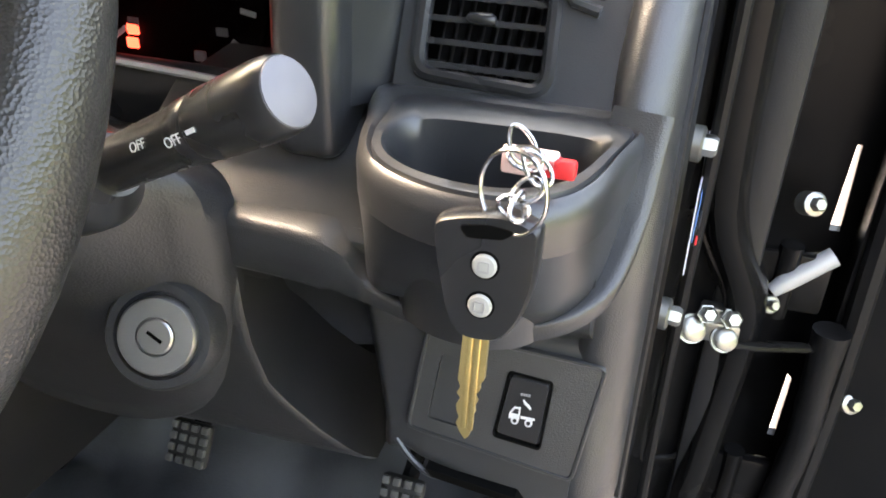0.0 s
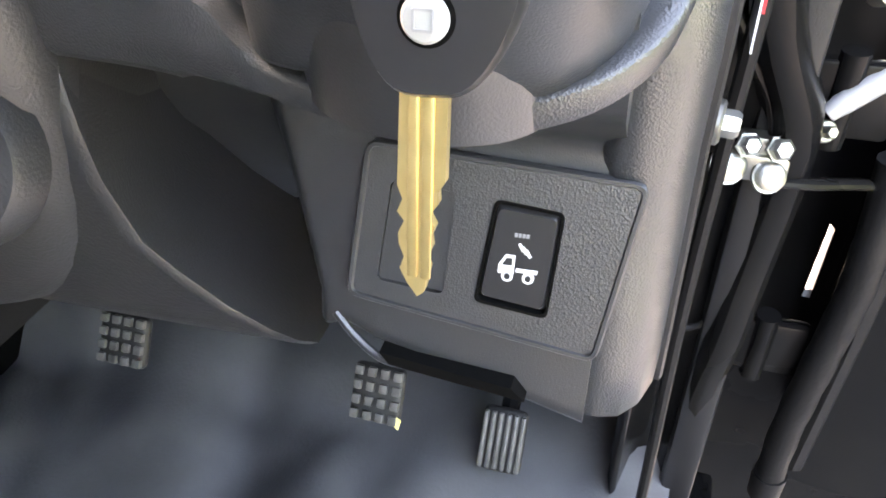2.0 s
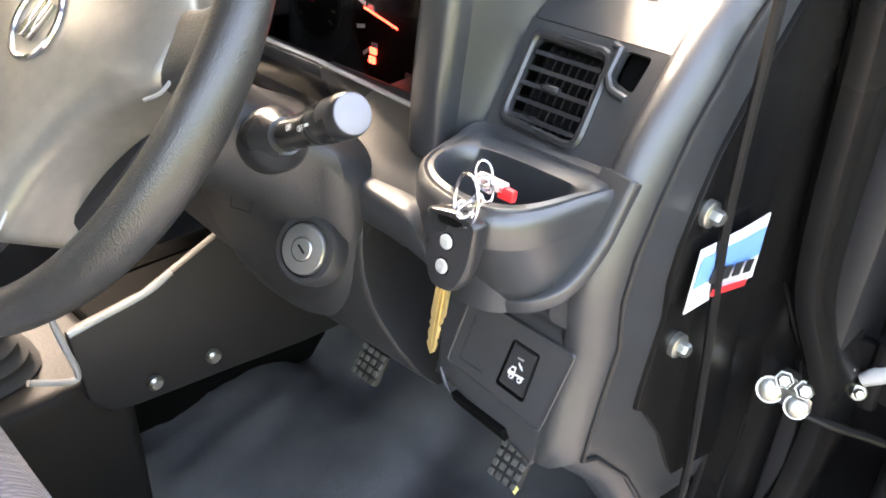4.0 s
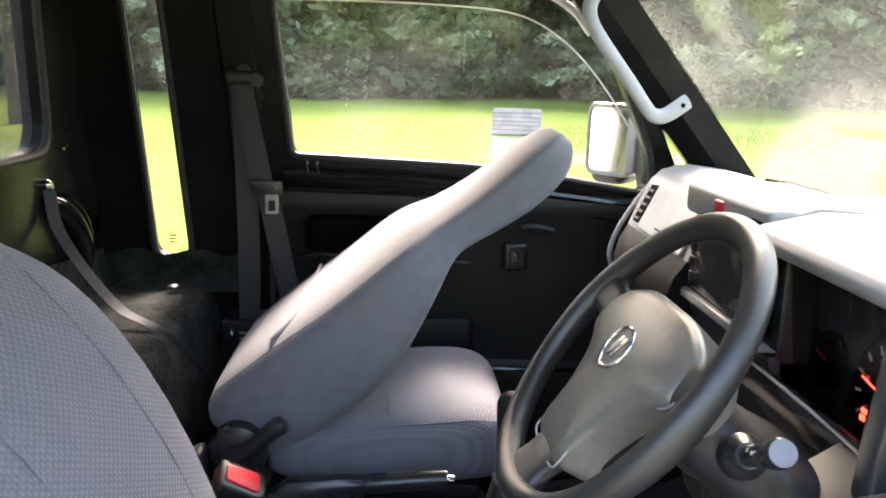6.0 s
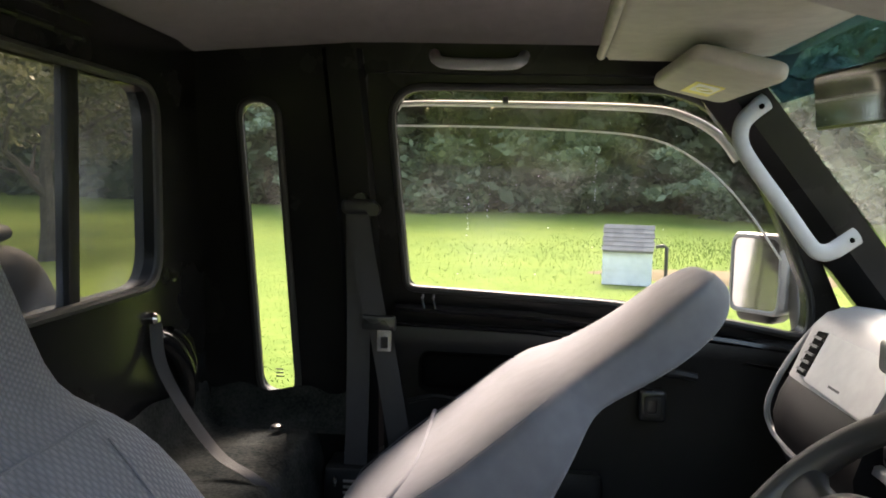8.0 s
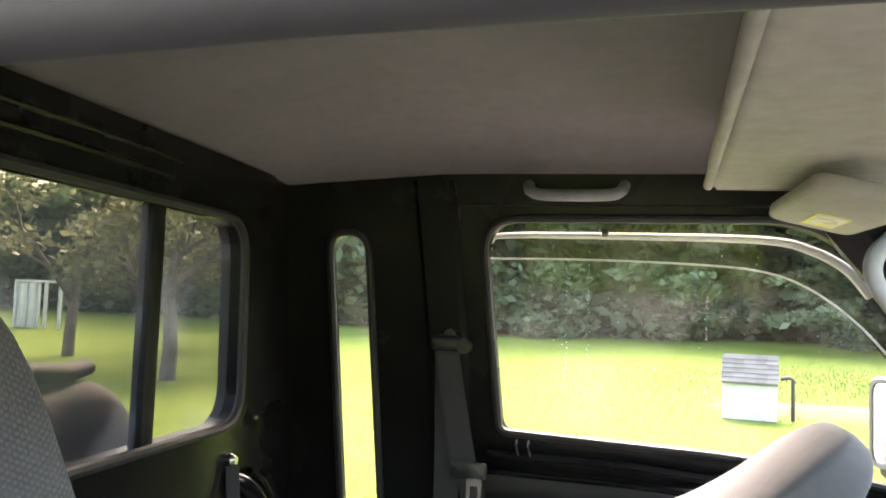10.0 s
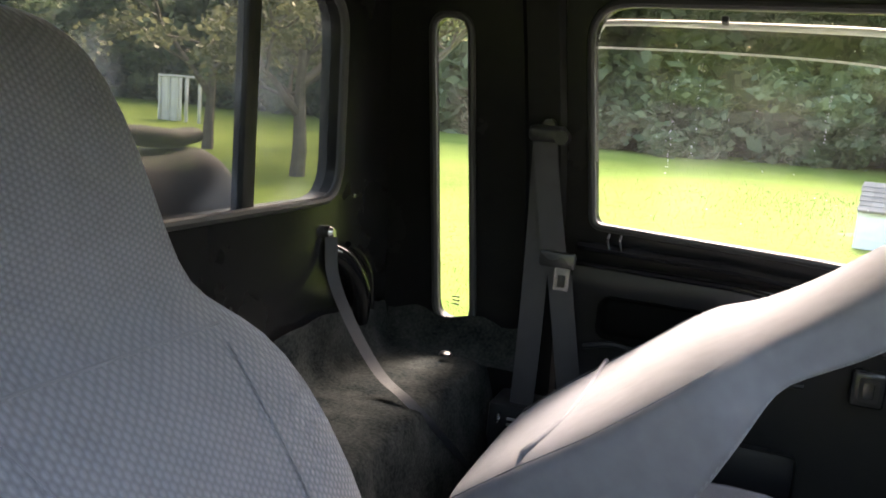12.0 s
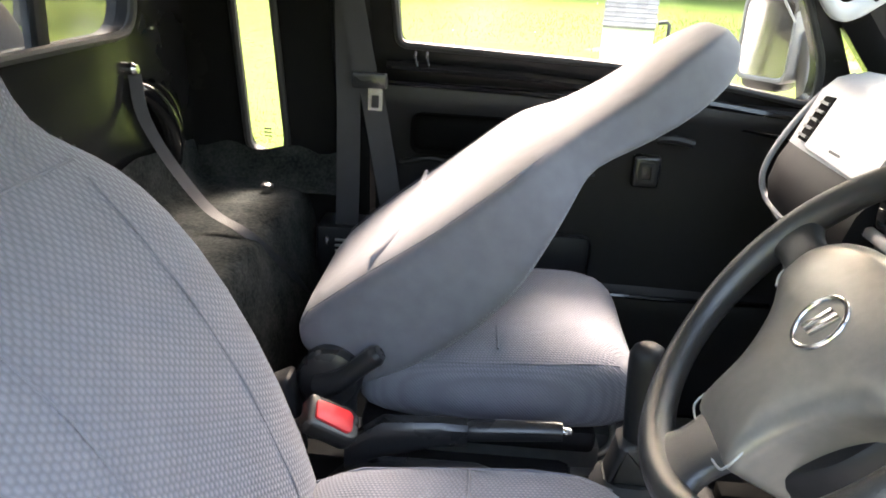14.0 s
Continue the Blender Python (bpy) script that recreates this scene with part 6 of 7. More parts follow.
# belt anchor strap on the rear wall
rear_strap = thing("luggage_strap", (0, 0, 0), "black webbing strap hooked to the rear wall, hanging over the felt", "strap")
bm = bmesh.new()
turned(bm, [(0.012, -0.006), (0.012, 0.004), (0.007, 0.010)], aim((-0.868, 0.414, 1.294), (1, 0, 0.1)), 14)
part("hook_bolt", bm, CHROME, rear_strap)
bm = bmesh.new()
strap(bm, spline([(-0.864, 0.414, 1.285), (-0.850, 0.405, 1.215), (-0.800, 0.395, 1.135), (-0.735, 0.380, 1.066), (-0.668, 0.345, 1.046), (-0.632, 0.362, 1.006), (-0.608, 0.44, 0.93), (-0.598, 0.50, 0.87)], 28), 0.022, (0.75, 0.65, 0))
part("webbing", bm, WEB, rear_strap)
for r, pts in ((0.030, [(-0.876, 0.420, 1.262), (-0.868, 0.452, 1.246), (-0.860, 0.490, 1.212), (-0.858, 0.522, 1.165), (-0.866, 0.545, 1.105)]), (0.011, [(-0.870, 0.49, 1.262), (-0.862, 0.535, 1.232), (-0.858, 0.567, 1.185), (-0.862, 0.590, 1.12)])):
    bm = bmesh.new()
    run = spline(pts, 22)
    tube(bm, run, [r * (0.55 + 0.45 * math.sin(math.pi * (k + 2) / 25) ** 0.6) for k in range(22)], 16, flat=0.8)
    setting("wheel_arch_bulge", bm, GLOSS, "glossy black pressed bulge on the rear wall", "wall", angle=80)
bm = bmesh.new()
box(bm, (-0.866, 0.485, 1.352), (-0.860, 0.502, 1.358), 0.001)
tagged(part("wall_clip", bm, CHROME), label="small bright clip on the black rear wall", category="clip")

# felt-covered rear shelf
bm = bmesh.new()
rows = []
for i in range(46):
    y = -0.69 + 1.37 * i / 45
    row = []
    for k, (x, z) in enumerate(((-0.868, 1.128), (-0.864, 1.085), (-0.856, 1.050), (-0.83, 1.036), (-0.77, 1.032), (-0.70, 1.034), (-0.652, 1.033), (-0.640, 1.028), (-0.634, 1.015), (-0.62, 0.965), (-0.60, 0.88), (-0.585, 0.78), (-0.57, 0.62), (-0.56, 0.50))):
        f = 0.010 * noise.fractal(Vector((x * 6, y * 6, 1.7)), 1.0, 2.0, 4)
        up = (0.022 * noise.noise(Vector((y * 7, 3, 1))) + 0.010 * abs(math.sin(y * 19))) * (1.0, 0.5)[k] if k < 2 else 0
        f += 0.012 * max(0.0, math.sin(y * 23 + 1)) ** 3 * (1.0 if k < 3 else 0.0)
        row.append((x + f, y, z + f + up))
    rows.append(row)
loft(bm, rows, caps=False, closed=False)
shelf = smoothed(setting("rear_shelf", bm, CARPET, "dark grey felt carpet over the rear shelf", "carpet", angle=60))
bm = bmesh.new()
rows = []
for i in range(15):
    x = -0.865 + 0.30 * i / 14
    rows.append([(x, 0.690 - d + 0.006 * noise.noise(Vector((x * 20, d * 30, 2))), z + (0.016 * math.sin(i * 0.5) ** 2 if z > 1.07 else 0)) for d, z in ((0.004 + 0.012 * abs(math.sin(i * 0.9)), 1.104), (0.008, 1.075), (0.02, 1.045), (0.05, 1.03))])
loft(bm, rows, caps=False, closed=False)
setting("shelf_edge", bm, CARPET, "turned-up felt edge along the side wall", "carpet")
for at, lab in (((-0.700, 0.612, 1.046), "round felt fixing button"),):
    bm = bmesh.new()
    turned(bm, [(0.013, 0.0), (0.012, 0.005), (0.006, 0.008)], pose(*at), 18)
    tagged(part("fixing_button", bm, SMOOTH), label=lab, category="fastener")
bm = bmesh.new()
tube(bm, [Vector((-0.575, 0.592, 0.95)) + Vector((0, 0.009 * math.cos(a), 0.009 * math.sin(a))) for a in [2 * math.pi * k / 20 for k in range(20)]], 0.0028, 8, closed=True)
tagged(part("eyelet", bm, CHROME), label="small bright metal eyelet in the felt", category="fastener")

# ---------- overhead ----------
shelf_up = thing("overhead_shelf", (0, 0, 0), "cream moulded overhead shelf at the front of the roof", "overhead shelf")
bm = bmesh.new()
prism(bm, [(-0.102, 1.760), (-0.108, 1.805), (-0.08, 1.850), (0.22, 1.80), (0.22, 1.775), (0.10, 1.760)], -0.50, 0.435, "y", 0.014, 4)
for v in bm.verts:                     # the rear edge runs slightly askew
    v.co.x -= 0.065 * (0.435 - v.co.y) * max(0.0, min(1.0, (0.10 - v.co.x) / 0.2))
part("shelf_body", bm, BEIGE, shelf_up, angle=60)
bm = bmesh.new()
tube(bm, [(-0.105 - 0.065 * (0.435 - y), y, 1.765) for y in (-0.488, 0.0, 0.423)], 0.0075, 10)
part("rear_edge_roll", bm, BEIGE, shelf_up, "rounded cream edge roll")
bm = bmesh.new()
tube(bm, [(0.10, 0.4325, 1.765), (-0.02, 0.4325, 1.765), (-0.092, 0.4325, 1.766)], 0.006, 10)
part("side_edge_roll", bm, BEIGE, shelf_up)
for y in (0.33, -0.33):
    sv = thing("sun_visor", (0.035, y, 1.735), "grey folded sun visor with a yellow warning label", "sun visor", "sun visors", rot=(0, 12, 0))
    bm = bmesh.new()
    prism(bm, rounded([(-0.045, -0.165), (-0.045, 0.150), (0.085, 0.165), (0.09, -0.16)], 0.03, 5), -0.022, 0.002, "z", 0.008, 3)
    vb = part("visor_board", bm, VISOR, sv, angle=60)
    bm = bmesh.new()
    box(bm, (-0.0, 0.0, -0.0235), (0.045, 0.11, -0.0222))
    if y < 0:
        bm.free()
        continue
    lb = part("warning_label", bm, YELLOW, vb, "yellow and white warning label")
    bm = bmesh.new()
    box(bm, (0.006, 0.005, -0.0245), (0.04, 0.075, -0.0236))
    part("label_field", bm, PAPER, lb)
    bm = bmesh.new()
    tube(bm, [Vector((0.023, 0.04, -0.0248)) + Vector((0.012 * math.cos(a), 0.014 * math.sin(a), 0)) for a in [2 * math.pi * k / 20 for k in range(20)]], 0.0012, 6, closed=True)
    part("label_mark", bm, YELLOW, lb)
mirror = thing("rear_view_mirror", (0.138, -0.045, 1.657), "black framed rear view mirror hung from the windscreen", "mirror")
md = Vector((-0.038, 0.267, 0)).normalized()
mm = aim((0.138, -0.045, 1.657), (-0.985, -0.14, -0.10))
mirror.matrix_world = mm
bm = bmesh.new()
prism(bm, rounded([(-0.135, -0.034), (-0.135, 0.034), (0.135, 0.034), (0.135, -0.034)], 0.006, 3), -0.008, -0.001, "z", 0.003)
part("frame", bm, SMOOTH, mirror)
bm = bmesh.new()
prism(bm, rounded([(-0.131, -0.030), (-0.131, 0.030), (0.131, 0.030), (0.131, -0.030)], 0.004, 3), -0.001, 0.0006, "z")
part("mirror_glass", bm, MIRROR, mirror)
bm = bmesh.new()
tube(bm, spline([(0, 0.0, -0.018), (0, 0.02, -0.04), (0, 0.075, -0.045), (0.0, 0.12, -0.02)], 12), 0.011, 10)
part("stem", bm, SMOOTH, mirror)
bm = bmesh.new()
box(bm, (-0.02, 0.034, -0.02), (0.02, 0.040, -0.006), 0.002)
part("dip_tab", bm, SMOOTH, mirror)
grab = thing("grab_handle", (0, 0, 0), "pale grey plastic grab handle on the passenger windscreen pillar", "grab handle")
bm = bmesh.new()
path = spline([(0.200, 0.535, 1.708), (0.180, 0.528, 1.692), (0.157, 0.518, 1.668), (0.152, 0.508, 1.635), (0.172, 0.503, 1.596), (0.236, 0.503, 1.514), (0.281, 0.505, 1.456), (0.300, 0.510, 1.444), (0.325, 0.518, 1.447), (0.370, 0.532, 1.474)], 46)
tube(bm, path, [0.0155 if 4 < k < 41 else 0.0165 for k in range(46)], 14, flat=0.6, up=(0, 1, 0))
part("bar", bm, HANDLE, grab, angle=70)
for p in ((0.188, 0.520, 1.697), (0.357, 0.521, 1.466)):
    bm = bmesh.new()
    turned(bm, [(0.0048, -0.004), (0.0048, 0.0045), (0.003, 0.0048)], aim(p, (-0.1, -1, 0.1)), 16)
    part("screw_hole", bm, BLACK, grab)
for s in (1,):
    roofgrab = thing("roof_handle", (-0.314, s * 0.575, 1.776), "grey folding roof handle over the passenger door", "roof handle")
    bm = bmesh.new()
    tube(bm, spline([(-0.085, 0.02, 0.015), (-0.078, -0.008, 0.0), (-0.05, -0.018, -0.008), (0.05, -0.018, -0.008), (0.078, -0.008, 0.0), (0.085, 0.02, 0.015)], 24), 0.0105, 10)
    part("grip", bm, DASHTOP, roofgrab)
bm = bmesh.new()
box(bm, (REAR_X - 0.035, 0.174, 1.345), (REAR_X - 0.012, 0.206, 1.71), 0.004)
setting("window_divider", bm, TRIM, "black upright divider of the sliding rear window", "trim")

# ---------- driver's doorway: jamb, hinge, open door ----------
bm = bmesh.new()
rings = []
for z, yc, dx in ((0.44, -0.676, 0.03), (0.60, -0.676, 0.02), (0.70, -0.680, 0.012), (0.735, -0.684, 0.0), (0.78, -0.688, 0.014), (0.87, -0.694, 0.014), (0.93, -0.693, 0.0), (0.957, -0.683, -0.004), (0.985, -0.669, -0.008),
                  (1.02, -0.656, -0.012), (1.08, -0.652, -0.018), (1.16, -0.650, -0.024), (1.30, -0.646, -0.03), (1.50, -0.636, -0.10)):
    x = 0.47 + dx
    rings.append([(x + 0.09, -0.628, z), (x - 0.06, -0.628, z), (x - 0.06, -0.640, z), (x + 0.004, -0.646, z), (x + 0.012, (yc - 0.648) / 2, z), (x + 0.004, yc + 0.003, z), (x - 0.004, yc, z), (x - 0.018, yc - 0.006, z),
                  (x - 0.016, yc - 0.026, z), (x + 0.004, yc - 0.034, z), (x + 0.10, yc - 0.038, z)])
loft(bm, rings)
smoothed(setting("jamb", bm, JAMB, "glossy black pressed steel door jamb", "door jamb", angle=60))
for pts in ([(0.464, -0.6495, 1.014), (0.462, -0.659, 1.000), (0.462, -0.672, 0.975), (0.464, -0.684, 0.955), (0.466, -0.692, 0.930)],
            [(0.480, -0.693, 0.872), (0.482, -0.691, 0.83), (0.482, -0.687, 0.775), (0.476, -0.680, 0.748), (0.472, -0.662, 0.742), (0.470, -0.650, 0.738), (0.474, -0.648, 0.765), (0.478, -0.646, 0.80), (0.478, -0.648, 0.83), (0.476, -0.646, 0.86)]):
    bm = bmesh.new()
    tube(bm, spline(pts, 30), 0.0032, 8)
    setting("jamb_pressing", bm, JAMB, "raised rounded pressing in the black door jamb", "door jamb")
bm = bmesh.new()
tube(bm, spline([(0.345, -0.655, 0.55), (0.35, -0.655, 0.70), (0.352, -0.653, 0.86), (0.33, -0.652, 1.0), (0.30, -0.652, 1.15), (0.30, -0.651, 1.35)], 26), 0.004, 8)
setting("jamb_seal", bm, SEAL, "black rubber door seal along the jamb", "trim")
hinge = thing("door_check", (0.462, -0.676, 0.908), "zinc-plated door check bracket with bolts and a black arm", "door check")
bm = bmesh.new()
box(bm, (-0.006, -0.030, -0.010), (0.004, 0.014, 0.010), 0.003)
box(bm, (-0.003, -0.026, 0.006), (0.010, 0.004, 0.022), 0.003)
part("bracket", bm, ZINC, hinge)
for y, z, r in ((0.008, 0.0, 0.0105), (-0.018, -0.004, 0.0095), (-0.001, 0.017, 0.007), (-0.020, 0.017, 0.0075)):
    bm = bmesh.new()
    turned(bm, [(r * 1.2, 0.0), (r * 1.2, 0.003), (r, 0.003), (r, 0.008), (r * 0.7, 0.010)], aim((-0.005, y, z), (-0.8, -0.3, 0.45)), 18 if r > 0.009 else 6)
    part("bolt", bm, ZINC, hinge)
bm = bmesh.new()
tube(bm, spline([(-0.004, -0.020, -0.008), (0.006, -0.05, -0.012), (0.03, -0.085, -0.022), (0.05, -0.11, -0.036), (0.08, -0.16, -0.058)], 18), 0.0055, 10, flat=0.7)
part("check_arm", bm, JAMB, hinge)
for at, r in (((0.503, -0.740, 1.015), 0.0075), ((0.522, -0.820, 0.815), 0.0075), ((0.294, -0.6430, 1.139), 0.0075), ((0.293, -0.6430, 1.030), 0.0075), ((0.47, -0.722, 1.20), 0.004), ((0.497, -0.714, 0.940), 0.006), ((0.50, -0.728, 0.918), 0.006)):
    face = (-0.8, -0.4, 0.4) if at[0] > 0.35 else (-0.1, -1, 0)
    ob = thing("jamb_bolt", at, "zinc hexagon bolt in the black door jamb", "bolt", "jamb bolts")
    bm = bmesh.new()
    turned(bm, [(r * 1.3, -0.012), (r * 1.3, 0.002), (r * 1.1, 0.003)], aim((0, 0, 0), face), 20)
    part("washer", bm, ZINC, ob)
    bm = bmesh.new()
    turned(bm, [(r * 0.8, 0.0), (r * 0.8, 0.008), (r * 0.6, 0.010)], aim((0, 0, 0), face), 6)
    part("bolt_head", bm, ZINC, ob)
for z in (0.935, 0.70):
    ob = thing("hinge_assembly", (0.515, -0.735, z), "black painted steel door hinge", "hinge", "door hinges")
    bm = bmesh.new()
    tube(bm, [(0, 0, -0.035), (0, 0, 0.035)], 0.010, 12)
    part("pin", bm, JAMB, ob)
    bm = bmesh.new()
    box(bm, (-0.004, -0.035, -0.028), (0.010, 0.03, 0.028), 0.004)
    part("leaf", bm, JAMB, ob)
    if z > 0.9:
        bm = bmesh.new()
        tube(bm, [(-0.012, 0.008, -0.006), (-0.008, -0.002, 0.004), (0.004, -0.034, 0.028)], [0.006, 0.0085, 0.0085], 12)
        part("strut", bm, SILVER, ob)
# sheathed cable from the pillar into the door
cable = thing("door_cable", (0, 0, 0), "black rubber cable sheath between pillar and door", "cable")
run = spline([(0.505, -0.782, 0.90), (0.50, -0.783, 0.836), (0.50, -0.785, 0.785), (0.50, -0.780, 0.700), (0.50, -0.776, 0.615), (0.50, -0.778, 0.522)], 30)
bm = bmesh.new()
tube(bm, run, [0.0135 + 0.0006 * math.sin(k * 1.9) for k in range(30)], 12)
part("sheath", bm, SEAL, cable)
for i, j in ((0, 4), (27, 29)):
    bm = bmesh.new()
    tube(bm, run[i:j + 1], [0.016 - 0.0006 * k for k in range(j - i + 1)], 12)
    part("end_boot", bm, SEAL, cable)
card = thing("inspection_card", (0.332, -0.6500, 1.087), "creased white and blue card stuck in the doorway seam", "card", rot=(0, 12, -4))
card.scale = (1.25, 1, 0.66)
bm = bmesh.new()
panel(bm, [(-0.040, -0.045), (-0.044, 0.030), (0.0, 0.042), (0.036, 0.052), (0.042, -0.030), (0.0, -0.036)], [], lambda u, v, w: (u, 0.004 * math.sin(u * 60) + w, v), 0.0008)
part("sheet", bm, PAPER, card)
bm = bmesh.new()
panel(bm, [(-0.041, -0.015), (-0.041, 0.020), (0.036, 0.036), (0.039, 0.0)], [], lambda u, v, w: (u, 0.004 * math.sin(u * 60) - 0.0008 + w, v), 0.0004)
part("blue_field", bm, BLUE, card)
for k in range(4):
    bm = bmesh.new()
    box(bm, (-0.025 + 0.013 * k, -0.0045, -0.012), (-0.017 + 0.013 * k, -0.0035, 0.004), 0.0)
    part("print_bar", bm, SMOOTH, card)
bm = bmesh.new()
box(bm, (-0.018, -0.0046, -0.030), (0.022, -0.0036, -0.022))
part("print_bar", bm, RED, card, "red printed strip")
# the open door itself
odoor = tagged(new("door_2"), label="open black driver's door seen edge-on beside the jamb", category="door", kind="structure")
odoor.matrix_world = pose(0.525, -0.787, 0, 0, 0, -6)
bm = bmesh.new()
panel(bm, rounded([(0.0, 0.52), (0.0, 1.30), (-0.12, 1.42), (-0.45, 1.74), (-0.98, 1.74), (-0.98, 0.52)], 0.03, 3), [rounded([(-0.10, 1.30), (-0.46, 1.69), (-0.92, 1.69), (-0.92, 1.32)], 0.04, 4)], lambda u, v, w: (w, u, v), 0.09)
part("door_shell", bm, JAMB, odoor)
bm = bmesh.new()
tube(bm, spline([(-0.004, -0.012, 0.55), (-0.006, -0.016, 0.80), (-0.004, -0.012, 1.05), (-0.004, -0.02, 1.30)], 16), 0.010, 8)
part("door_seal", bm, SEAL, odoor)

bm = bmesh.new()
panel(bm, [(-1.0, 0.30), (-1.0, 1.32), (-0.66, 1.32), (-0.66, 0.30)], [[(-0.783, 0.945), (-0.780, 1.03), (-0.776, 1.03), (-0.774, 0.945)], [(-0.782, 0.69), (-0.782, 0.77), (-0.777, 0.775), (-0.775, 0.69)]], lambda u, v, w: (0.60 + w, u, v), 0.012)
setting("wing_panel", bm, JAMB, "black painted front corner panel beyond the jamb", "panel")
bm = bmesh.new()
box(bm, (0.30, -0.74, 0.30), (0.55, -0.66, 0.47), 0.006)
setting("sill_right", bm, JAMB, "black painted sill under the open doorway", "panel")

# ---------- outside ----------
def rise(x, y):
    """Lawn: level by the truck, gently uneven further off."""
    d = max(0.0, math.hypot(x, y) - 6.0)
    slope = 0.0155 * max(0.0, min(y, 45.0) - 2.5)
    return slope + 0.05 * noise.noise(Vector((x * 0.15, y * 0.15, 0))) * min(1.0, d / 6.0)


bm = bmesh.new()
ticks = sorted(set([round(-60 + 1.5 * k, 2) for k in range(81)] + [-900, -500, -300, -200, -140, -100, -80, 80, 100, 140, 200, 300, 500, 900]))
loft(bm, [[(x, y, rise(x, y) if abs(x) < 60 and abs(y) < 60 else rise(0.0, y) - 0.1) for y in ticks] for x in ticks], caps=False, closed=False)
tagged(part("ground", bm, SOIL, angle=80), label="mown yellow-green lawn reaching to the woods", category="ground", kind="structure")


def mesh_stuff(name, verts, faces, mat, label, category, parent=None):
    me = bpy.data.meshes.new(name)
    me.from_pydata(verts, [], faces)
    me.materials.append(mat)
    ob = new(name, me)
    if parent:
        ob.parent = parent
        return ob
    return tagged(ob, label=label, category=category, kind="stuff")


rng = random.Random(7)


def blades(n, spot, h0, h1, w):
    vs, fs = [], []
    for _ in range(n):
        x, y = spot()
        z = rise(x, y)
        h, a, b = rng.uniform(h0, h1), rng.uniform(0, 6.28), rng.uniform(-0.5, 0.5)
        dx, dy, i = math.cos(a) * w, math.sin(a) * w, len(vs)
        lx, ly = math.cos(a + 1.5) * h * b, math.sin(a + 1.5) * h * b
        vs += [(x - dx, y - dy, z - 0.01), (x + dx, y + dy, z - 0.01), (x + lx, y + ly, z + h)]
        fs.append((i, i + 1, i + 2))
    return vs, fs


def lawn_spot():
    y = 3.0 + 32 * rng.random() ** 1.6
    return rng.uniform(-1.25 * y - 1, 0.75 * y + 1), y


v, f = blades(140000, lawn_spot, 0.006, 0.018, 0.007)
mesh_stuff("grass", v, f, GRASS, "short yellow-green lawn grass", "grass")


def tall_spot():
    x = rng.gauss(6.0, 3.2)
    return x, 15.5 + rng.gauss(0, 2.2) + 0.2 * x


v, f = blades(12000, tall_spot, 0.03, 0.08, 0.009)
mesh_stuff("tall_grass", v, f, GRASS, "taller unmown grass near the well house", "grass")
bm = bmesh.new()
loft(bm, [[(3.4 + r * 2.2 * math.cos(a) * (1 + 0.2 * math.sin(3 * a)), 12.2 + r * 0.9 * math.sin(a), 0.19 + 0.0155 * r * 0.9 * math.sin(a) + (0.02 if r < 1 else -0.06)) for a in [2 * math.pi * k / 28 for k in range(28)]] for r in (1.0, 0.8, 0.3)])
tagged(part("bare_earth", bm, DIRT), label="patch of bare brown earth in the grass", category="ground", kind="structure")
bm = bmesh.new()
loft(bm, [[(x, y, 0.045) for y in (-6.0 + 0.3 * math.sin(0.5 * x), -3, 0, 2.5 + 0.25 * math.sin(x) + 0.1 * math.sin(2.7 * x))] for x in [-60 + 2 * k for k in range(61)]], caps=False, closed=False)
tagged(part("road", bm, ASPHALT), label="brownish gravel drive under the truck", category="road", kind="structure")


# leaf clumps
def leaf_cloud(centres, per, size, squash=0.8):
    vs, fs = [], []
    for cx, cy, cz, r in centres:
        for _ in range(per):
            while True:
                p = Vector((rng.uniform(-1, 1), rng.uniform(-1, 1), rng.uniform(-1, 1)))
                if 0.2 < p.length < 1:
                    break
            p = Vector((cx, cy, cz)) + Vector((p.x * r, p.y * r, p.z * r * squash))
            if p.z < 0.05:
                continue
            a = Vector((rng.gauss(0, 1), rng.gauss(0, 1), rng.gauss(0, 0.6))).normalized()
            b = a.cross(Vector((rng.gauss(0, 1), rng.gauss(0, 1), rng.gauss(0, 1)))).normalized()
            s = size * rng.uniform(0.6, 1.3)
            i = len(vs)
            vs += [p - a * s, p + b * s * 0.55, p + a * s, p - b * s * 0.55]
            fs.append((i, i + 1, i + 2, i + 3))
    return vs, fs


def woods(x0, x1, base_y, n):
    centres = []
    for _ in range(n):
        x = rng.uniform(x0, x1)
        y = base_y(x) + abs(rng.gauss(0, 1.6))
        h = rng.uniform(8, 14) if x > -24 else rng.uniform(5, 9)
        lean = rng.uniform(0.8, 1.6)
        z = 0.5 + rng.uniform(0.2, 1.0)
        while z < h:
            r = rng.uniform(0.9, 1.9)
            centres.append((x + rng.gauss(0, 1.2), y + rng.gauss(0, 0.8) + 0.12 * z * lean * 0.2, z, r))
            z += r * 0.75
    return centres


wood_c = woods(-55, 60, lambda x: 35.0 + 2.0 * math.sin(x * 0.21) + (5 * max(0, (-x - 20) / 15)), 250)
v, f = leaf_cloud(wood_c, 62, 0.46)
mesh_stuff("woods", v, f, LEAVES, "dark green woodland edge behind the lawn", "woods")
bm = bmesh.new()
for k in range(26):
    x = -20 + 2.8 * k + rng.uniform(-1, 1)
    tube(bm, [(x, 37.5 + 2 * math.sin(x * 0.21), 0), (x + rng.uniform(-0.4, 0.4), 37.5 + 2 * math.sin(x * 0.21), 10)], [0.16, 0.08], 6)
tagged(part("woodland_trunks", bm, BARK), label="thin trunks inside the woodland edge", category="woods", kind="stuff")
# the wood closes the view behind the leaves
bm = bmesh.new()
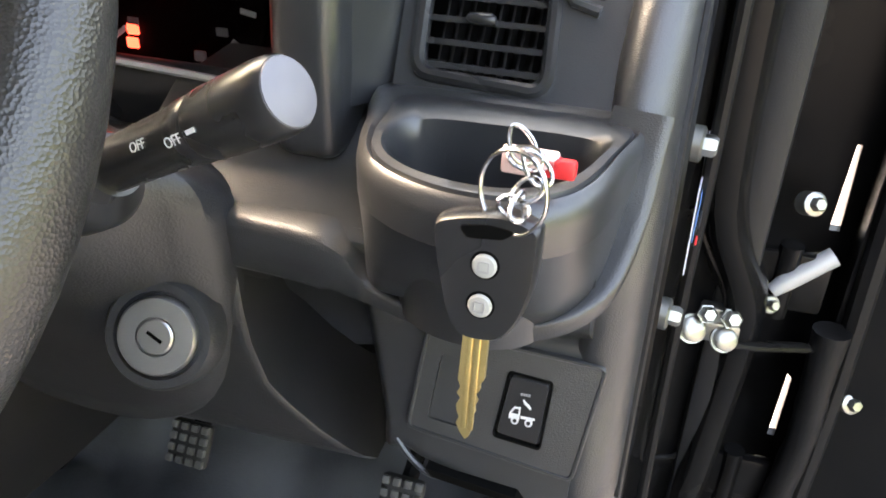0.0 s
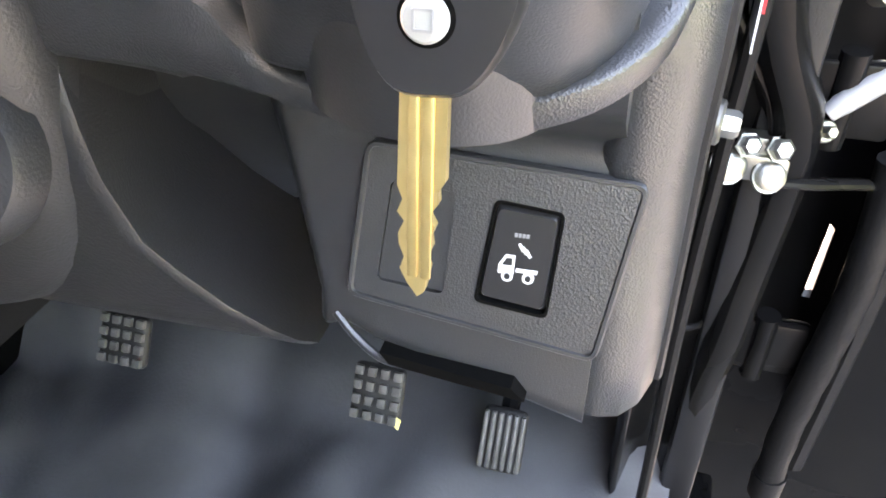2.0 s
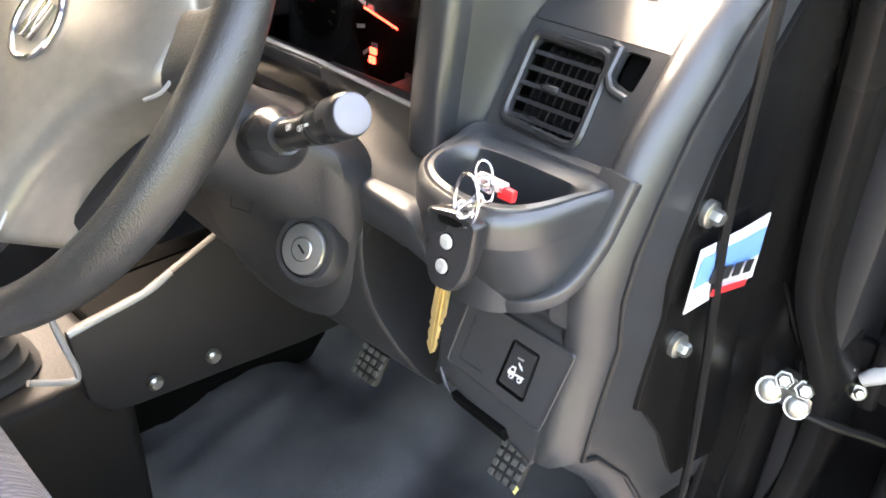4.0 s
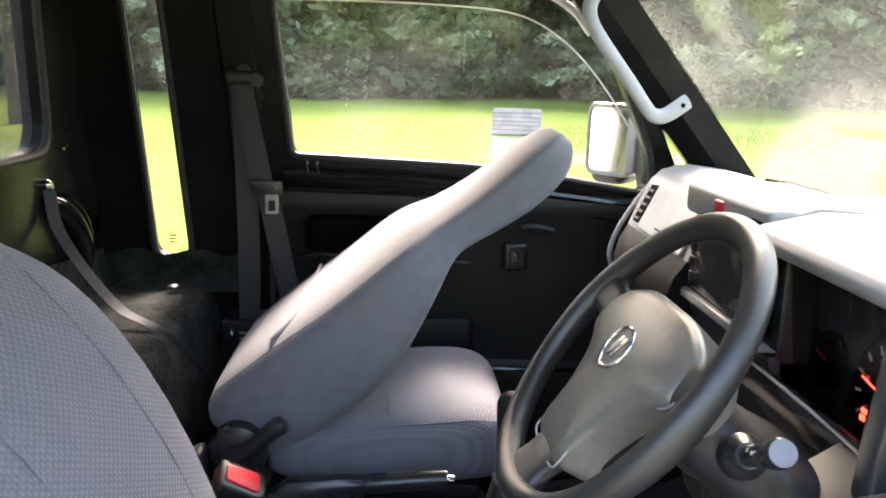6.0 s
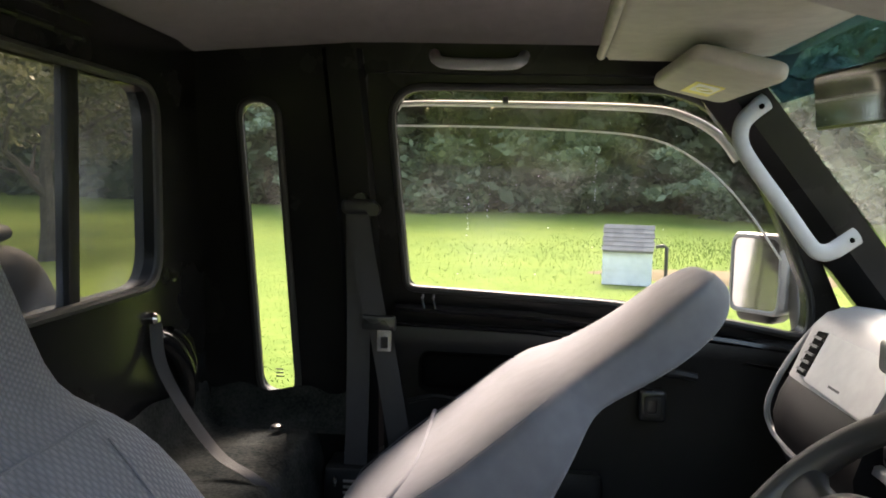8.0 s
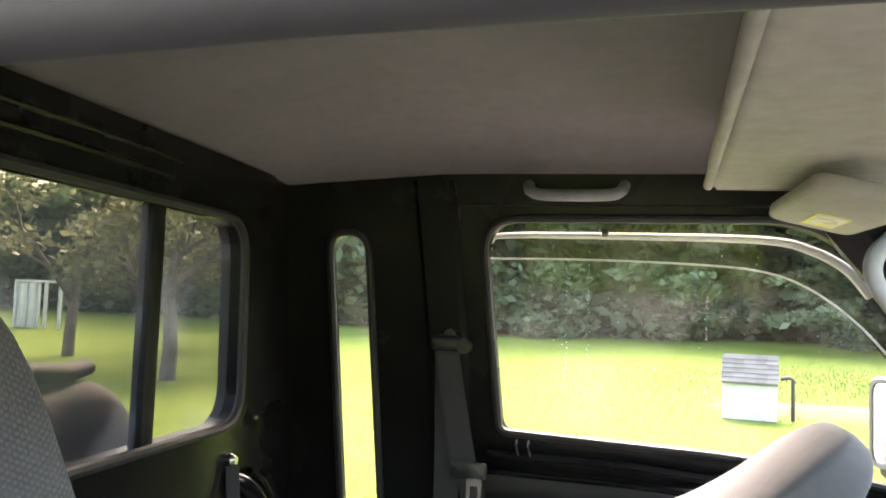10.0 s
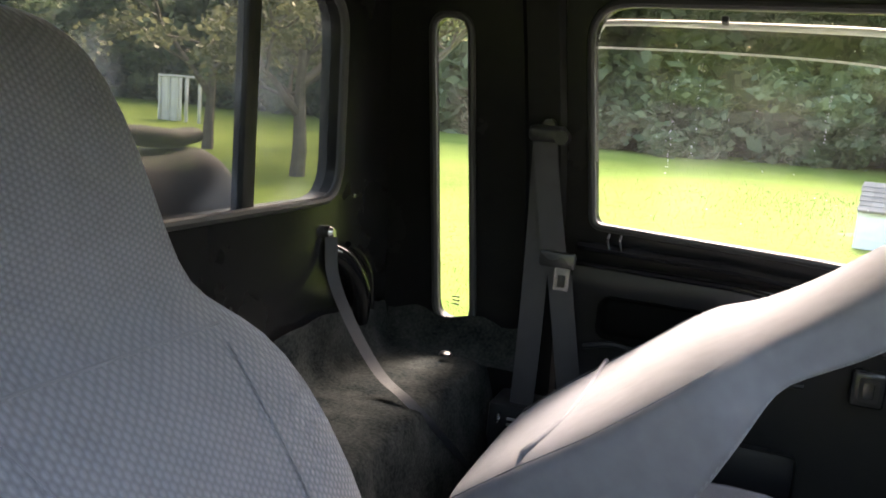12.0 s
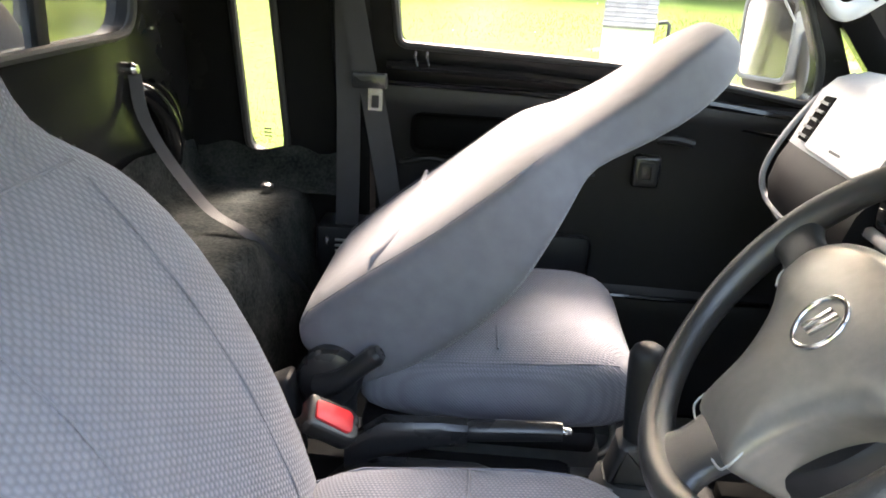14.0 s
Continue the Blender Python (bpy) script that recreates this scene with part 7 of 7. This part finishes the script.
loft(bm, [[(x, 40.0 + 2.0 * math.sin(x * 0.21) + (5 * max(0, (-x - 20) / 15)), z) for x in [-75 + 5 * k for k in range(32)]] for z in (0, 2, 3.5, 5)], caps=False, closed=False)
tagged(part("backdrop", bm, LEAVES), label="dense dark woodland in the distance", category="woods", kind="structure")
# an unseen sheet added beyond the drive cuts sky light on the driver's side
bm = bmesh.new()
loft(bm, [[(x, -13.0 - 1.4 * noise.noise(Vector((x * 0.4, z * 0.5, 3))) - 0.12 * z, z) for x in [-60 + 1.5 * k for k in range(81)]] for z in [0.6 * k for k in range(9)]], caps=False, closed=False)
tagged(part("sky_block_sheet", bm, LEAVES, angle=80), label="added unseen leafy sheet that blocks low sky beyond the drive", category="woods", kind="structure")
# trees close the lawn behind the truck
back_c = []
for _ in range(170):
    y, h = rng.uniform(-14, 40), rng.uniform(3.5, 9)
    z = rng.uniform(0.3, 1.0)
    while z < h:
        r = rng.uniform(0.8, 1.6)
        back_c.append((-44 - abs(rng.gauss(0, 1.5)), y + rng.gauss(0, 1.0), z, r))
        z += r * 0.8
v, f = leaf_cloud(back_c, 45, 0.36)
mesh_stuff("far_trees", v, f, LEAVES, "mid-green trees closing the lawn behind the truck", "woods")
# bushes in front of the wood
bush_c = []
for _ in range(46):
    x = rng.uniform(-14, 26)
    for _ in range(3):
        bush_c.append((x + rng.gauss(0, 0.8), 33.2 + 1.2 * math.sin(x * 0.4) + rng.gauss(0, 0.8), rng.uniform(0.3, 2.2) * (0.5 + abs(math.sin(x * 1.3))), rng.uniform(0.6, 1.3)))
v, f = leaf_cloud(bush_c, 80, 0.22)
mesh_stuff("bushes", v, f, LEAVES, "mid-green bushes before the woods", "bushes")
# pale layered boughs that hang out of the wood beyond the well house
bough_c = []
for tx, ty, th in ((7.5, 29.0, 9.0), (11.0, 28.0, 8.0), (3.6, 31.5, 9.5), (15.0, 27.5, 8.5), (-9.0, 32.0, 7.5), (19.0, 28.0, 8.0)):
    for _ in range(26):
        a, z = rng.uniform(0, 6.28), rng.uniform(1.0, th)
        reach = (1 - 0.75 * z / th) * rng.uniform(1.2, 2.9)
        for q in (0.35, 0.7, 1.0):
            bough_c.append((tx + reach * q * math.cos(a), ty + reach * q * math.sin(a), 0.45 + z - 0.35 * q * q, 0.55))
v, f = leaf_cloud(bough_c, 34, 0.20, 0.35)
mesh_stuff("boughs", v, f, BOUGHS, "pale grey-green layered boughs at the wood's edge", "woods")
# trees that stand in the lawn
def branch(bm, p, d, length, r, depth, tips):
    pts, q, dd = [p], Vector(p), Vector(d).normalized()
    for k in range(4):
        wild = 0.16 if depth else 0.035
        dd = (dd + Vector((rng.gauss(0, wild), rng.gauss(0, wild), rng.gauss(0.03, 0.08)))).normalized()
        q = q + dd * length / 4
        pts.append(q.copy())
    tube(bm, pts, [r * (1 - 0.13 * k) for k in range(5)], 7 if depth < 2 else 5)
    if depth >= 3:
        tips.append(pts[-1]), tips.append(pts[-2])
        return
    for _ in range(3 if depth else 4):
        k = rng.choice((2, 3, 4))
        side = Vector((rng.gauss(0, 1), rng.gauss(0, 1), rng.gauss(0.25, 0.4))).normalized()
        branch(bm, pts[k], dd * 0.6 + side, length * rng.uniform(0.55, 0.8), r * 0.55, depth + 1, tips)


def tree(at, h, r, label, per=42, leaf=0.075):
    ob = tagged(new("tree"), label=label, category="tree", group="lawn trees")
    ob.location = (at[0], at[1], rise(at[0], at[1]))
    bm, tips = bmesh.new(), []
    branch(bm, Vector((0, 0, -0.1)), (rng.uniform(-0.04, 0.04), rng.uniform(-0.04, 0.04), 1), h, r, 0, tips)
    part("trunk", bm, BARK, ob)
    v, f = leaf_cloud([(t.x, t.y, t.z, rng.uniform(0.30, 0.6)) for t in tips], per, leaf)
    mesh_stuff("crown", v, f, LEAVES_OLD, "", "", ob)
    return ob


tree((-8.3, 16.8, 0), 2.4, 0.17, "old apple tree with a dark forked trunk and thin leaves")
tree((-7.65, 11.6, 0), 2.3, 0.15, "old apple tree with a rough trunk and thin yellowing leaves")
tree((-11.6, 14.3, 0), 2.5, 0.14, "spreading old apple tree with bare lower limbs")
tree((-9.5, 21.0, 0), 2.6, 0.15, "apple tree further off on the lawn")
tree((-7.3, 15.8, 0), 2.8, 0.13, "apple tree with drooping yellow leaves")
# white garden frame
frame_w = thing("garden_frame", (-19.0, 22.5, 0.3), "white painted open timber garden frame on the lawn", "garden frame")
for x in (-0.85, -0.45, -0.1, 0.3, 0.85):
    bm = bmesh.new()
    box(bm, (x - 0.045, -0.05, -0.05), (x + 0.045, 0.05, 1.52), 0.01)
    part("post", bm, SIDING, frame_w)
bm = bmesh.new()
box(bm, (-0.9, -0.06, 1.52), (0.9, 0.06, 1.60), 0.01)
part("beam", bm, SIDING, frame_w)
bm = bmesh.new()
box(bm, (-0.8, 0.04, 0.02), (0.05, 0.07, 1.5), 0.005)
part("back_panel", bm, PAPER, frame_w)

# well house
well = thing("well_house", (1.63, 11.25, 0.135), "small white clapboard well house with a grey shingle roof", "well house", rot=(0, 0, -9))
bm = bmesh.new()
box(bm, (-0.34, -0.30, -0.02), (0.34, 0.30, 0.55))
core = part("frame", bm, SIDING, well)
for k in range(5):
    z = 0.02 + 0.108 * k
    for y, nm in ((-0.30, "board"),):
        bm = bmesh.new()
        loft(bm, [[(x, y - 0.022, z), (x, y - 0.010, z + 0.112), (x, y, z + 0.112), (x, y, z)] for x in (-0.355, 0.355)])
        part("board", bm, SIDING, well)
    bm = bmesh.new()
    loft(bm, [[(-0.34 - 0.022, y, z), (-0.34 - 0.010, y, z + 0.112), (-0.34, y, z + 0.112), (-0.34, y, z)] for y in (-0.30, 0.30)])
    part("board", bm, SIDING, well)
bm = bmesh.new()
prism(bm, [(-0.30, 0.54), (0.30, 0.54), (0.0, 0.84)], -0.33, 0.33, "x")
part("gable", bm, SIDING, well)
bm = bmesh.new()
loft(bm, [[(x, -0.37, 0.50), (x, 0.0, 0.85), (x, 0.37, 0.50), (x, 0.37, 0.52), (x, 0.0, 0.87), (x, -0.37, 0.52)] for x in (-0.36, 0.36)])
roof = part("roof", bm, SHINGLE, well)
for sgn in (-1, 1):
    for k in range(6):
        t0, t1 = k / 6, (k + 1.25) / 6
        for j in range(5):
            x0 = -0.37 + 0.148 * j + (0.015 if k % 2 else 0)
            bm = bmesh.new()
            y0, z0 = sgn * (0.38 - 0.38 * t0), 0.515 + 0.36 * t0
            y1, z1 = sgn * max(0, 0.38 - 0.38 * t1), min(0.885, 0.515 + 0.36 * t1)
            loft(bm, [[(x, y0, z0 + 0.006), (x, y0, z0 + 0.018), (x, y1, z1 + 0.008), (x, y1, z1)] for x in (x0, x0 + 0.143)])
            part("shingle", bm, SHINGLE, roof)
bm = bmesh.new()
tube(bm, [(0.40, -0.05, 0.58), (0.52, -0.05, 0.60), (0.56, -0.05, 0.57), (0.56, -0.05, 0.0)], 0.028, 10)
pump = tagged(part("stand_pipe", bm, RUBBER), label="dark stand pipe with a bent top beside the well house", category="pipe")
pump.matrix_world = well.matrix_world

# ---------- truck bed behind the cab ----------
bed = thing("truck_bed", (0, 0, 0), "black truck bed behind the cab", "truck bed")
bm = bmesh.new()
box(bm, (-2.95, -0.70, 0.60), (-0.98, 0.70, 0.66), 0.01)
part("deck", bm, PAINT, bed)
for y in (-0.70, 0.67):
    bm = bmesh.new()
    box(bm, (-2.95, y, 0.66), (-0.98, y + 0.03, 0.95), 0.008)
    part("side_board", bm, PAINT, bed)
tarp = thing("folded_tarp", (0, 0, 0), "folded black vinyl tarp heaped behind the rear window", "tarp")
bm = bmesh.new()
rows = []
for i in range(26):
    y = -0.62 + 0.99 * i / 25
    row = []
    drop = 0.10 * max(0, (i - 22) / 3) ** 2
    for k, (x, z) in enumerate(((-0.985, 0.67), (-0.985, 1.0), (-0.99, 1.32), (-1.00, 1.410), (-1.03, 1.435), (-1.10, 1.430), (-1.22, 1.40), (-1.28, 1.25), (-1.30, 0.67))):
        f = 0.022 * noise.fractal(Vector((x * 5, y * 5, z * 5)), 1.0, 2.0, 3)
        row.append((x + f, y, z + f * 0.5 - drop * (1 if k > 1 else 0)))
    rows.append(row)
loft(bm, rows)
smoothed(part("cover", bm, TARP, tarp, angle=180))
bm = bmesh.new()
tube(bm, [(-1.06 + 0.01 * math.sin(k), -0.60 + 0.058 * k, 1.448 + 0.004 * math.sin(1.7 * k)) for k in range(16)], [0.022 + 0.003 * math.sin(2 * k) for k in range(16)], 14, flat=0.7)
part("roll", bm, TARP, tarp, "rolled upper edge of the tarp", angle=70)
